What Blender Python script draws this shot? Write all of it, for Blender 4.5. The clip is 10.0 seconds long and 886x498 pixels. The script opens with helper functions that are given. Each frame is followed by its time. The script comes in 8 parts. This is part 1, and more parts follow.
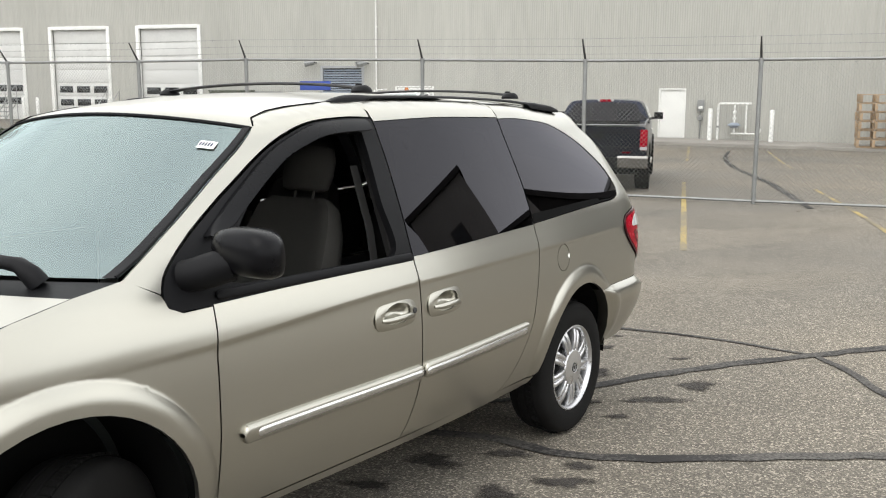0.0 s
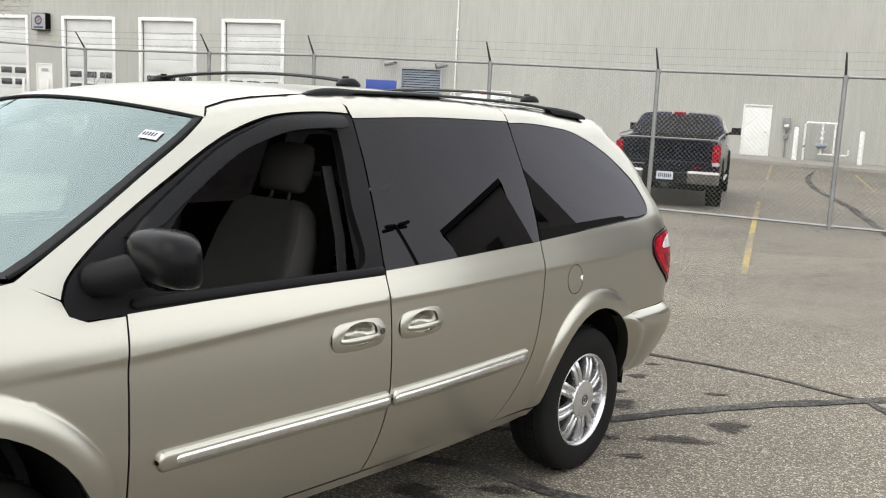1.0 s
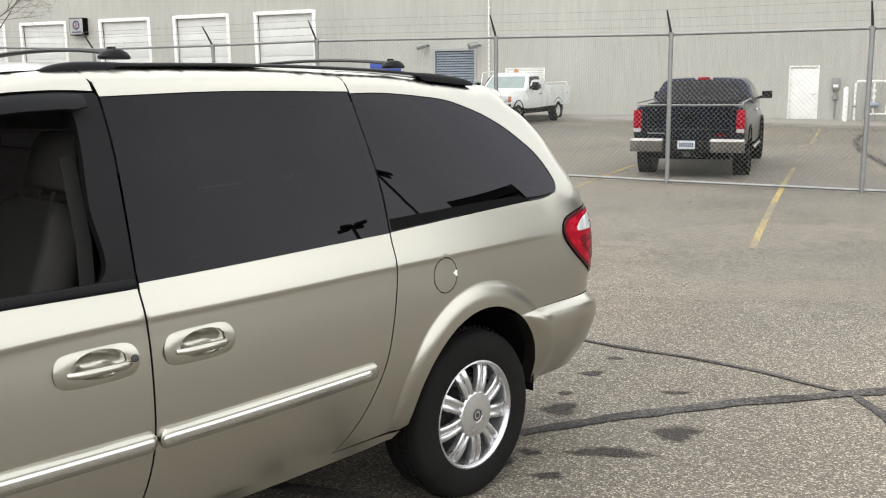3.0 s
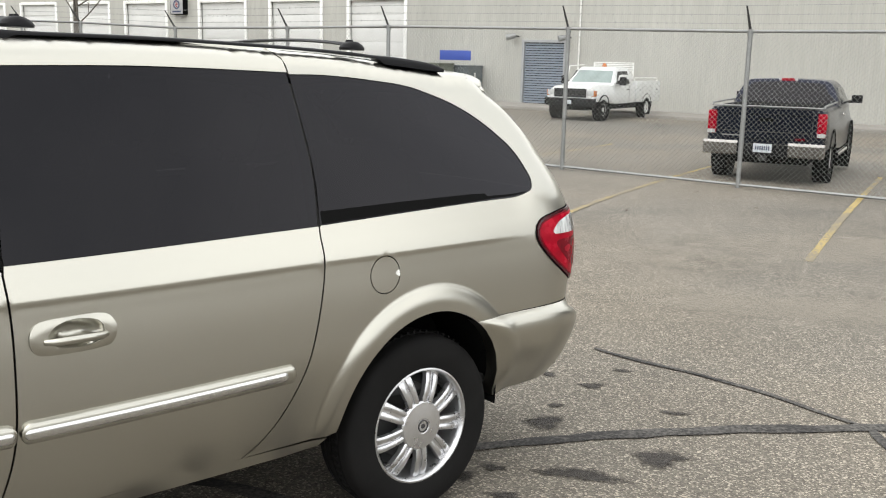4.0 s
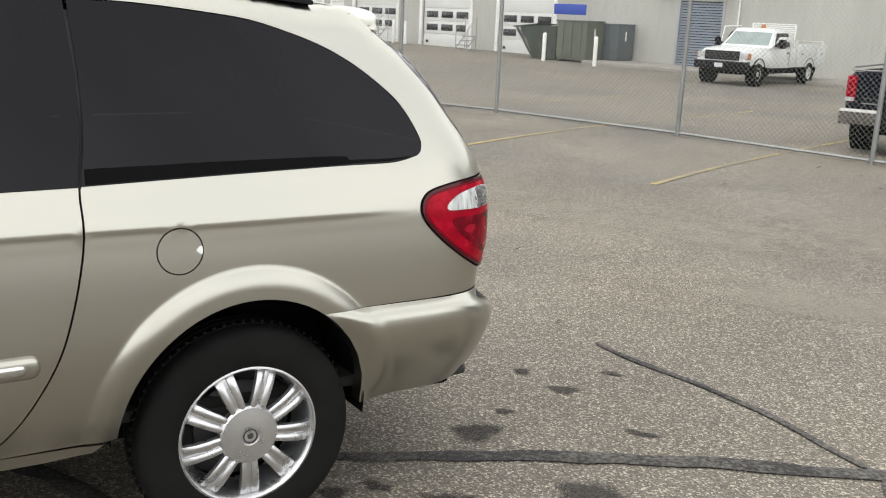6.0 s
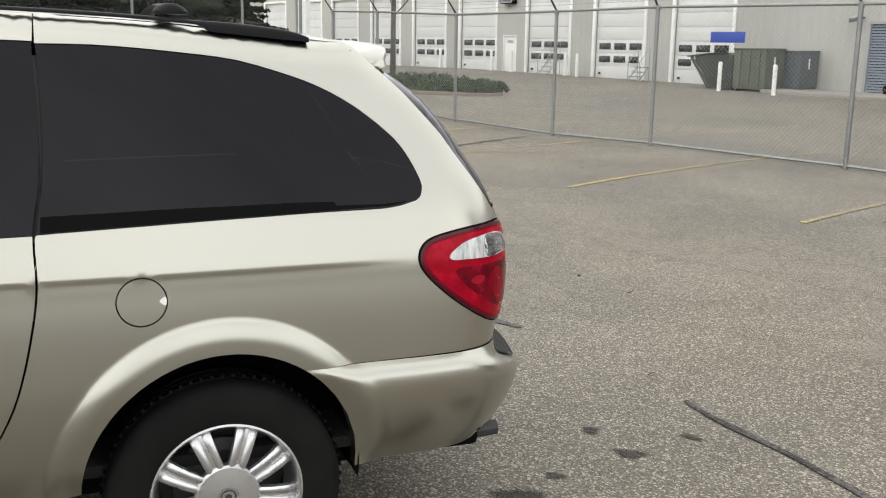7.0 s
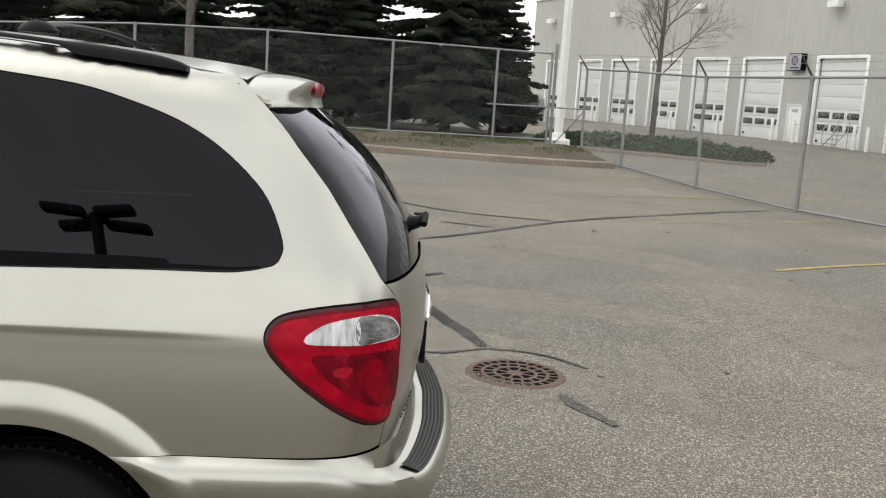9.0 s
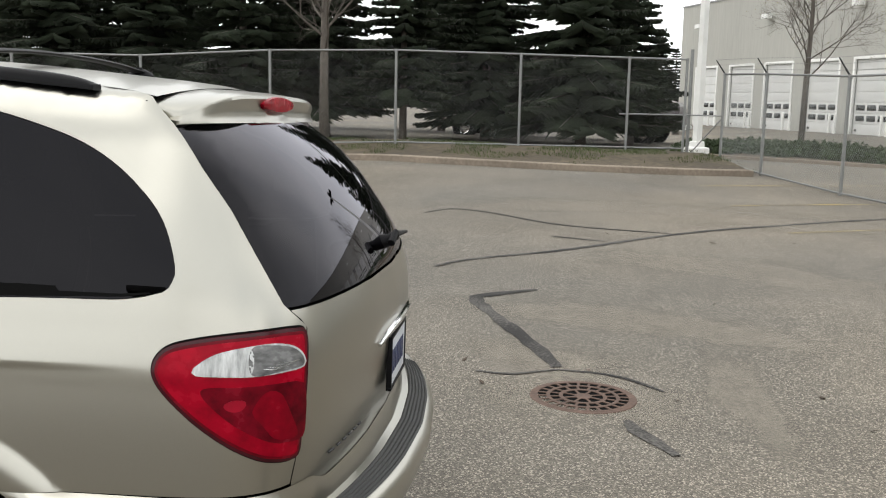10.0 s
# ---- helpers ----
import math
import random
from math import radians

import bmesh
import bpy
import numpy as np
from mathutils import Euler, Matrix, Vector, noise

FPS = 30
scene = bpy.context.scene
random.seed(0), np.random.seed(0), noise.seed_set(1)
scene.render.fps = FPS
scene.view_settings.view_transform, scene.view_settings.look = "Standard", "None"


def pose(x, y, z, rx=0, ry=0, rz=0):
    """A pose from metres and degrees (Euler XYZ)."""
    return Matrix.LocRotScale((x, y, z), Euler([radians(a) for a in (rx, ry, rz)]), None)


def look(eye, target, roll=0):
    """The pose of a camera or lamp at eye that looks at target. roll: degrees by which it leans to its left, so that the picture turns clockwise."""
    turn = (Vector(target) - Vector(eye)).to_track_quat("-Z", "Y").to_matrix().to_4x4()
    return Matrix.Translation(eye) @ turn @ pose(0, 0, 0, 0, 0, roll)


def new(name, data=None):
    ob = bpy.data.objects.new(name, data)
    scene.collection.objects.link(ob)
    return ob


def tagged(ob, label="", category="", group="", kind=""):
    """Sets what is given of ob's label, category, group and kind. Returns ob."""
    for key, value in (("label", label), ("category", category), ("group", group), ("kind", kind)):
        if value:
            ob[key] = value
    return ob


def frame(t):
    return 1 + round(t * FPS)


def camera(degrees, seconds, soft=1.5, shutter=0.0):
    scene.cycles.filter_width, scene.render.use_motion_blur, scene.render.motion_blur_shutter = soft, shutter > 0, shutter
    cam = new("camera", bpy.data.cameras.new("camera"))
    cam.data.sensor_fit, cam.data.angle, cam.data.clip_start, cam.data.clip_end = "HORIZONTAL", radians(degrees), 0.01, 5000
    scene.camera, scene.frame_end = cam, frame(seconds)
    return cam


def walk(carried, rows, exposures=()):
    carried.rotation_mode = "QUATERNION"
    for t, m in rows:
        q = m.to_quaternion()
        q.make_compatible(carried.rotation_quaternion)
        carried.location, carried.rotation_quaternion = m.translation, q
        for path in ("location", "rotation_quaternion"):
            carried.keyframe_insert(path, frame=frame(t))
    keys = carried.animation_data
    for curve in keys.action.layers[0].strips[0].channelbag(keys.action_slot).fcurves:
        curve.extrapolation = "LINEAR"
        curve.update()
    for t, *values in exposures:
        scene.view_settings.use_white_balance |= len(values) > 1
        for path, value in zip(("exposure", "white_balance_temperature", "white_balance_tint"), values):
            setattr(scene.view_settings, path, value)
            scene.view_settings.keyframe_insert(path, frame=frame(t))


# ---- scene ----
from mathutils.geometry import delaunay_2d_cdt

# ---- camera ----
cam = camera(49.89, 10.0, soft=1.1)
PATH = [  # seconds, eye x y z, yaw, pitch, roll
    (0.0, 0.041, 0.141, 1.820, 0.967, -9.659, 0.147),
    (0.5, 0.245, 0.311, 1.803, 4.659, -9.091, -0.895),
    (1.0, 0.377, 0.554, 1.802, 5.650, -9.509, 2.686),
    (1.5, 0.606, 0.688, 1.786, 6.704, -8.758, 1.241),
    (2.0, 0.841, 0.857, 1.783, 10.251, -8.375, 0.035),
    (2.5, 0.954, 1.126, 1.743, 11.332, -9.721, 1.153),
    (3.0, 1.124, 1.327, 1.745, 9.337, -10.561, -0.749),
    (3.2, 1.239, 1.383, 1.731, 9.927, -11.117, -1.629),
    (4.3, 1.682, 1.863, 1.726, 16.497, -11.195, 1.448),
    (4.5, 1.747, 1.975, 1.723, 16.765, -11.326, 0.077),
    (5.0, 1.986, 2.222, 1.691, 18.921, -12.733, 1.652),
    (5.5, 2.194, 2.434, 1.685, 21.403, -13.443, 0.701),
    (5.7, 2.238, 2.550, 1.669, 22.475, -13.706, 1.102),
    (6.8, 2.612, 3.166, 1.685, 32.847, -12.766, 2.516),
    (7.0, 2.674, 3.250, 1.685, 35.572, -12.184, 0.745),
    (7.5, 2.728, 3.552, 1.689, 40.669, -11.397, 2.172),
    (8.0, 2.845, 3.836, 1.687, 43.497, -10.580, 0.268),
    (8.5, 3.025, 4.141, 1.696, 47.972, -9.852, 2.448),
    (9.0, 3.038, 4.443, 1.672, 52.253, -9.367, 3.613),
    (9.5, 3.079, 4.760, 1.680, 56.251, -8.906, 0.667),
    (10.0, 3.176, 5.074, 1.675, 61.644, -8.852, 1.201),
]
walk(cam, [(t, pose(x, y, z, 90 + pitch, 0, yaw) @ pose(0, 0, 0, 0, 0, roll)) for t, x, y, z, yaw, pitch, roll in PATH],
     exposures=((0.0, 0.14), (2.5, 0.24), (5.0, 0.13), (7.0, -0.01), (8.5, -0.16), (10.0, -0.19)))

# ---- light: a bright overcast day ----
world = bpy.data.worlds.new("sky")
scene.world = world
world.use_nodes = True
wn, wl = world.node_tree.nodes, world.node_tree.links
wn.clear()
SUN_UP, SUN_TURN = radians(54), radians(205)
sky = wn.new("ShaderNodeTexSky")
sky.sky_type, sky.sun_disc = "NISHITA", False
sky.sun_elevation, sky.sun_rotation = SUN_UP, SUN_TURN
grey = wn.new("ShaderNodeHueSaturation")
grey.inputs["Saturation"].default_value = 0.12
coord = wn.new("ShaderNodeTexCoord")
cloud = wn.new("ShaderNodeTexNoise")
cloud.inputs["Scale"].default_value, cloud.inputs["Detail"].default_value = 2.2, 5
ramp = wn.new("ShaderNodeValToRGB")
ramp.color_ramp.elements[0].position, ramp.color_ramp.elements[0].color = 0.35, (15.5, 16.0, 16.4, 1)
ramp.color_ramp.elements[1].position, ramp.color_ramp.elements[1].color = 0.68, (22.5, 22.6, 22.2, 1)
cover = wn.new("ShaderNodeMixRGB")
cover.inputs[0].default_value = 0.85
back, wout = wn.new("ShaderNodeBackground"), wn.new("ShaderNodeOutputWorld")
back.inputs["Strength"].default_value = 0.10
wl.new(coord.outputs["Generated"], cloud.inputs["Vector"])
wl.new(sky.outputs[0], grey.inputs["Color"])
wl.new(cloud.outputs["Fac"], ramp.inputs[0])
wl.new(grey.outputs[0], cover.inputs[1])
wl.new(ramp.outputs[0], cover.inputs[2])
wl.new(cover.outputs[0], back.inputs["Color"])
wl.new(back.outputs[0], wout.inputs["Surface"])
sun = new("sun", bpy.data.lights.new("sun", "SUN"))
sun.data.energy, sun.data.angle, sun.data.color = 1.0, radians(60), (1.0, 0.97, 0.92)
sun.matrix_world = look((0, 0, 0), (-math.sin(SUN_TURN) * math.cos(SUN_UP), -math.cos(SUN_TURN) * math.cos(SUN_UP), -math.sin(SUN_UP)))


# ---- materials ----
def material(name, color, rough=0.6, metal=0.0, vary=0.0, scale=3.0, grain=0.0, grain_scale=60.0, bump=0.0, bump_scale=80.0,
             coat=0.0, spec=0.5, each=0.0, stretch=(1, 1, 1), local=True, stain=None):
    """A surface with slow stains (vary), fine grain, relief, and a shift from piece to piece (each)."""
    m = bpy.data.materials.new(name)
    m.use_nodes = True
    n, l = m.node_tree.nodes, m.node_tree.links
    b = n["Principled BSDF"]
    b.inputs["Roughness"].default_value, b.inputs["Metallic"].default_value = rough, metal
    b.inputs["Specular IOR Level"].default_value = spec
    b.inputs["Coat Weight"].default_value, b.inputs["Coat Roughness"].default_value = coat, 0.03
    c = n.new("ShaderNodeRGB")
    c.outputs[0].default_value = (*color, 1)
    last = c.outputs[0]
    tc, mp = n.new("ShaderNodeTexCoord"), n.new("ShaderNodeMapping")
    mp.inputs["Scale"].default_value = stretch
    l.new(tc.outputs["Object"], mp.inputs["Vector"])

    def shade(value, low, high):
        nonlocal last
        r = n.new("ShaderNodeMapRange")
        r.inputs["From Min"].default_value, r.inputs["From Max"].default_value = 0.3, 0.7
        r.inputs["To Min"].default_value, r.inputs["To Max"].default_value = low, high
        l.new(value, r.inputs["Value"])
        mix = n.new("ShaderNodeMixRGB")
        mix.blend_type, mix.inputs[0].default_value = "MULTIPLY", 1
        l.new(last, mix.inputs[1])
        l.new(r.outputs[0], mix.inputs[2])
        last = mix.outputs[0]

    if vary:
        t = n.new("ShaderNodeTexNoise")
        t.inputs["Scale"].default_value, t.inputs["Detail"].default_value, t.inputs["Roughness"].default_value = scale, 6, 0.6
        l.new(mp.outputs[0], t.inputs["Vector"])
        shade(t.outputs["Fac"], 1 - vary, 1 + vary)
        rr = n.new("ShaderNodeMapRange")
        rr.inputs["To Min"].default_value, rr.inputs["To Max"].default_value = max(rough - 0.4 * vary, 0.01), min(rough + 0.4 * vary, 1)
        l.new(t.outputs["Fac"], rr.inputs["Value"])
        l.new(rr.outputs[0], b.inputs["Roughness"])
    if grain:
        t = n.new("ShaderNodeTexNoise")
        t.inputs["Scale"].default_value, t.inputs["Detail"].default_value = grain_scale, 3
        l.new(mp.outputs[0], t.inputs["Vector"])
        shade(t.outputs["Fac"], 1 - grain, 1 + grain)
    if each:
        o = n.new("ShaderNodeObjectInfo")
        r = n.new("ShaderNodeMapRange")
        r.inputs["To Min"].default_value, r.inputs["To Max"].default_value = 1 - each, 1 + each
        l.new(o.outputs["Random"], r.inputs["Value"])
        mix = n.new("ShaderNodeMixRGB")
        mix.blend_type, mix.inputs[0].default_value = "MULTIPLY", 1
        l.new(last, mix.inputs[1])
        l.new(r.outputs[0], mix.inputs[2])
        last = mix.outputs[0]
    l.new(last, b.inputs["Base Color"])
    if bump:
        t, bp = n.new("ShaderNodeTexNoise"), n.new("ShaderNodeBump")
        t.inputs["Scale"].default_value, t.inputs["Detail"].default_value = bump_scale, 4
        bp.inputs["Strength"].default_value, bp.inputs["Distance"].default_value = bump, 0.01
        l.new(mp.outputs[0], t.inputs["Vector"])
        l.new(t.outputs["Fac"], bp.inputs["Height"])
        l.new(bp.outputs[0], b.inputs["Normal"])
    return m


def glass(name, color, rough=0.0, ior=1.5, sheen=(1, 1, 1)):
    """A thin pane: tinted and clear, with the gloss of glass."""
    m = bpy.data.materials.new(name)
    m.use_nodes = True
    n, l = m.node_tree.nodes, m.node_tree.links
    n.remove(n["Principled BSDF"])
    see, shine, mix, f = n.new("ShaderNodeBsdfTransparent"), n.new("ShaderNodeBsdfGlossy"), n.new("ShaderNodeMixShader"), n.new("ShaderNodeFresnel")
    see.inputs["Color"].default_value = (*color, 1)
    shine.inputs["Color"].default_value = (*sheen, 1)
    shine.inputs["Roughness"].default_value, f.inputs["IOR"].default_value = rough, ior
    l.new(f.outputs[0], mix.inputs[0])
    l.new(see.outputs[0], mix.inputs[1])
    l.new(shine.outputs[0], mix.inputs[2])
    l.new(mix.outputs[0], n["Material Output"].inputs["Surface"])
    return m


def asphalt_material():
    m = material("asphalt", (0.176, 0.164, 0.145), 0.9, vary=0.17, scale=0.45, spec=0.25)
    n, l = m.node_tree.nodes, m.node_tree.links
    b = n["Principled BSDF"]
    base = b.inputs["Base Color"].links[0].from_socket
    tc = n.new("ShaderNodeTexCoord")
    stones = n.new("ShaderNodeTexVoronoi")
    stones.inputs["Scale"].default_value = 125
    l.new(tc.outputs["Object"], stones.inputs["Vector"])
    sep = n.new("ShaderNodeSeparateColor")
    l.new(stones.outputs["Color"], sep.inputs[0])
    r = n.new("ShaderNodeValToRGB")
    e = r.color_ramp.elements
    e[0].position, e[0].color = 0.0, (0.5, 0.49, 0.48, 1)
    e[1].position, e[1].color = 1.0, (2.5, 2.45, 2.35, 1)
    for p, v in ((0.3, 0.70), (0.75, 1.03), (0.9, 1.85)):
        e.new(p).color = (v, v * 0.99, v * 0.97, 1)
    l.new(sep.outputs[0], r.inputs[0])
    mix = n.new("ShaderNodeMixRGB")
    mix.blend_type, mix.inputs[0].default_value = "MULTIPLY", 1
    l.new(base, mix.inputs[1])
    l.new(r.outputs[0], mix.inputs[2])
    tint = n.new("ShaderNodeTexNoise")
    tint.inputs["Scale"].default_value, tint.inputs["Detail"].default_value = 0.16, 7
    l.new(tc.outputs["Object"], tint.inputs["Vector"])
    warm = n.new("ShaderNodeValToRGB")
    w = warm.color_ramp.elements
    w[0].position, w[0].color = 0.35, (0.85, 0.86, 0.87, 1)
    w[1].position, w[1].color = 0.68, (1.15, 1.09, 1.00, 1)
    l.new(tint.outputs["Fac"], warm.inputs[0])
    mix2 = n.new("ShaderNodeMixRGB")
    mix2.blend_type, mix2.inputs[0].default_value = "MULTIPLY", 1
    l.new(mix.outputs[0], mix2.inputs[1])
    l.new(warm.outputs[0], mix2.inputs[2])
    l.new(mix2.outputs[0], b.inputs["Base Color"])
    bp = n.new("ShaderNodeBump")
    bp.inputs["Strength"].default_value, bp.inputs["Distance"].default_value = 0.5, 0.004
    l.new(stones.outputs["Distance"], bp.inputs["Height"])
    l.new(bp.outputs[0], b.inputs["Normal"])
    return m


def worn_paint():
    """Yellow line paint, worn through to the asphalt in flecks and stretches."""
    m = material("worn_yellow_paint", (0.45, 0.335, 0.11), 0.85, vary=0.2, scale=5, grain=0.15, grain_scale=60, spec=0.2)
    n, l = m.node_tree.nodes, m.node_tree.links
    b = n["Principled BSDF"]
    base = b.inputs["Base Color"].links[0].from_socket
    tc = n.new("ShaderNodeTexCoord")
    fine, broad, add = n.new("ShaderNodeTexNoise"), n.new("ShaderNodeTexNoise"), n.new("ShaderNodeMath")
    fine.inputs["Scale"].default_value, fine.inputs["Detail"].default_value = 38, 4
    broad.inputs["Scale"].default_value, broad.inputs["Detail"].default_value = 0.9, 3
    l.new(tc.outputs["Object"], fine.inputs["Vector"])
    l.new(tc.outputs["Object"], broad.inputs["Vector"])
    l.new(fine.outputs["Fac"], add.inputs[0])
    l.new(broad.outputs["Fac"], add.inputs[1])
    r = n.new("ShaderNodeMapRange")
    r.inputs["From Min"].default_value, r.inputs["From Max"].default_value = 0.80, 1.06
    r.inputs["To Min"].default_value, r.inputs["To Max"].default_value = 0.1, 0.85
    l.new(add.outputs[0], r.inputs["Value"])
    mix = n.new("ShaderNodeMixRGB")
    l.new(r.outputs[0], mix.inputs[0])
    l.new(base, mix.inputs[1])
    mix.inputs[2].default_value = (0.165, 0.155, 0.140, 1)
    l.new(mix.outputs[0], b.inputs["Base Color"])
    return m


def tar_material():
    """Crack sealer, worn thin in flecks so that the asphalt shows."""
    m = material("crack_sealer", (0.034, 0.032, 0.031), 0.8, vary=0.25, scale=4, bump=0.3, bump_scale=60, spec=0.2)
    n, l = m.node_tree.nodes, m.node_tree.links
    b = n["Principled BSDF"]
    base = b.inputs["Base Color"].links[0].from_socket
    tc, t, broad, add, r, mix = n.new("ShaderNodeTexCoord"), n.new("ShaderNodeTexNoise"), n.new("ShaderNodeTexNoise"), n.new("ShaderNodeMath"), n.new("ShaderNodeMapRange"), n.new("ShaderNodeMixRGB")
    t.inputs["Scale"].default_value, t.inputs["Detail"].default_value = 55, 4
    broad.inputs["Scale"].default_value, broad.inputs["Detail"].default_value = 1.6, 4
    l.new(tc.outputs["Object"], t.inputs["Vector"])
    l.new(tc.outputs["Object"], broad.inputs["Vector"])
    l.new(t.outputs["Fac"], add.inputs[0])
    l.new(broad.outputs["Fac"], add.inputs[1])
    r.inputs["From Min"].default_value, r.inputs["From Max"].default_value, r.inputs["To Max"].default_value = 0.92, 1.25, 0.75
    l.new(add.outputs[0], r.inputs["Value"])
    l.new(r.outputs[0], mix.inputs[0])
    l.new(base, mix.inputs[1])
    mix.inputs[2].default_value = (0.165, 0.155, 0.140, 1)
    l.new(mix.outputs[0], b.inputs["Base Color"])
    return m


def stain_material(name, color, strength, scale):
    """A stain that fades out towards its rim and breaks up into flecks."""
    m = material(name, color, 0.85, vary=0.25, scale=6, grain=0.35, grain_scale=110, spec=0.2)
    n, l = m.node_tree.nodes, m.node_tree.links
    fade, t, add, r = n.new("ShaderNodeAttribute"), n.new("ShaderNodeTexNoise"), n.new("ShaderNodeMath"), n.new("ShaderNodeMapRange")
    fade.attribute_name = "fade"
    tc = n.new("ShaderNodeTexCoord")
    t.inputs["Scale"].default_value, t.inputs["Detail"].default_value = scale, 6
    l.new(tc.outputs["Object"], t.inputs["Vector"])
    l.new(fade.outputs["Fac"], add.inputs[0])
    l.new(t.outputs["Fac"], add.inputs[1])
    r.inputs["From Min"].default_value, r.inputs["From Max"].default_value, r.inputs["To Max"].default_value = 0.62, 1.15, strength
    l.new(add.outputs[0], r.inputs["Value"])
    see, mix = n.new("ShaderNodeBsdfTransparent"), n.new("ShaderNodeMixShader")
    l.new(r.outputs[0], mix.inputs[0])
    l.new(see.outputs[0], mix.inputs[1])
    l.new(n["Principled BSDF"].outputs[0], mix.inputs[2])
    l.new(mix.outputs[0], n["Material Output"].inputs["Surface"])
    return m


def wall_material():
    """Fluted precast concrete: fine upright ribs, rain streaks, broad panels."""
    m = material("fluted_concrete", (0.435, 0.429, 0.394), 0.92, vary=0.06, scale=0.25, grain=0.05, grain_scale=5.0, stretch=(1, 1, 0.12), spec=0.2)
    n, l = m.node_tree.nodes, m.node_tree.links
    b = n["Principled BSDF"]
    tc = n.new("ShaderNodeTexCoord")
    w = n.new("ShaderNodeTexWave")
    w.wave_type, w.bands_direction = "BANDS", "X"
    w.inputs["Scale"].default_value = 3.2
    l.new(tc.outputs["Object"], w.inputs["Vector"])
    bp = n.new("ShaderNodeBump")
    bp.inputs["Strength"].default_value, bp.inputs["Distance"].default_value = 0.35, 0.03
    l.new(w.outputs["Fac"], bp.inputs["Height"])
    l.new(bp.outputs[0], b.inputs["Normal"])
    return m


def paint_material(name, color, flake=0.06):
    """Metallic car paint under clear lacquer."""
    m = material(name, color, 0.275, metal=1.0, grain=flake, grain_scale=900, coat=0.28, spec=0.5)
    n, l = m.node_tree.nodes, m.node_tree.links
    b = n["Principled BSDF"]
    base = b.inputs["Base Color"].links[0].from_socket
    tc, t = n.new("ShaderNodeTexCoord"), n.new("ShaderNodeTexNoise")
    t.inputs["Scale"].default_value, t.inputs["Detail"].default_value = 2.5, 8
    l.new(tc.outputs["Object"], t.inputs["Vector"])
    r = n.new("ShaderNodeMapRange")
    r.inputs["To Min"].default_value, r.inputs["To Max"].default_value = 0.02, 0.11
    l.new(t.outputs["Fac"], r.inputs["Value"])
    l.new(r.outputs[0], b.inputs["Coat Roughness"])
    return m


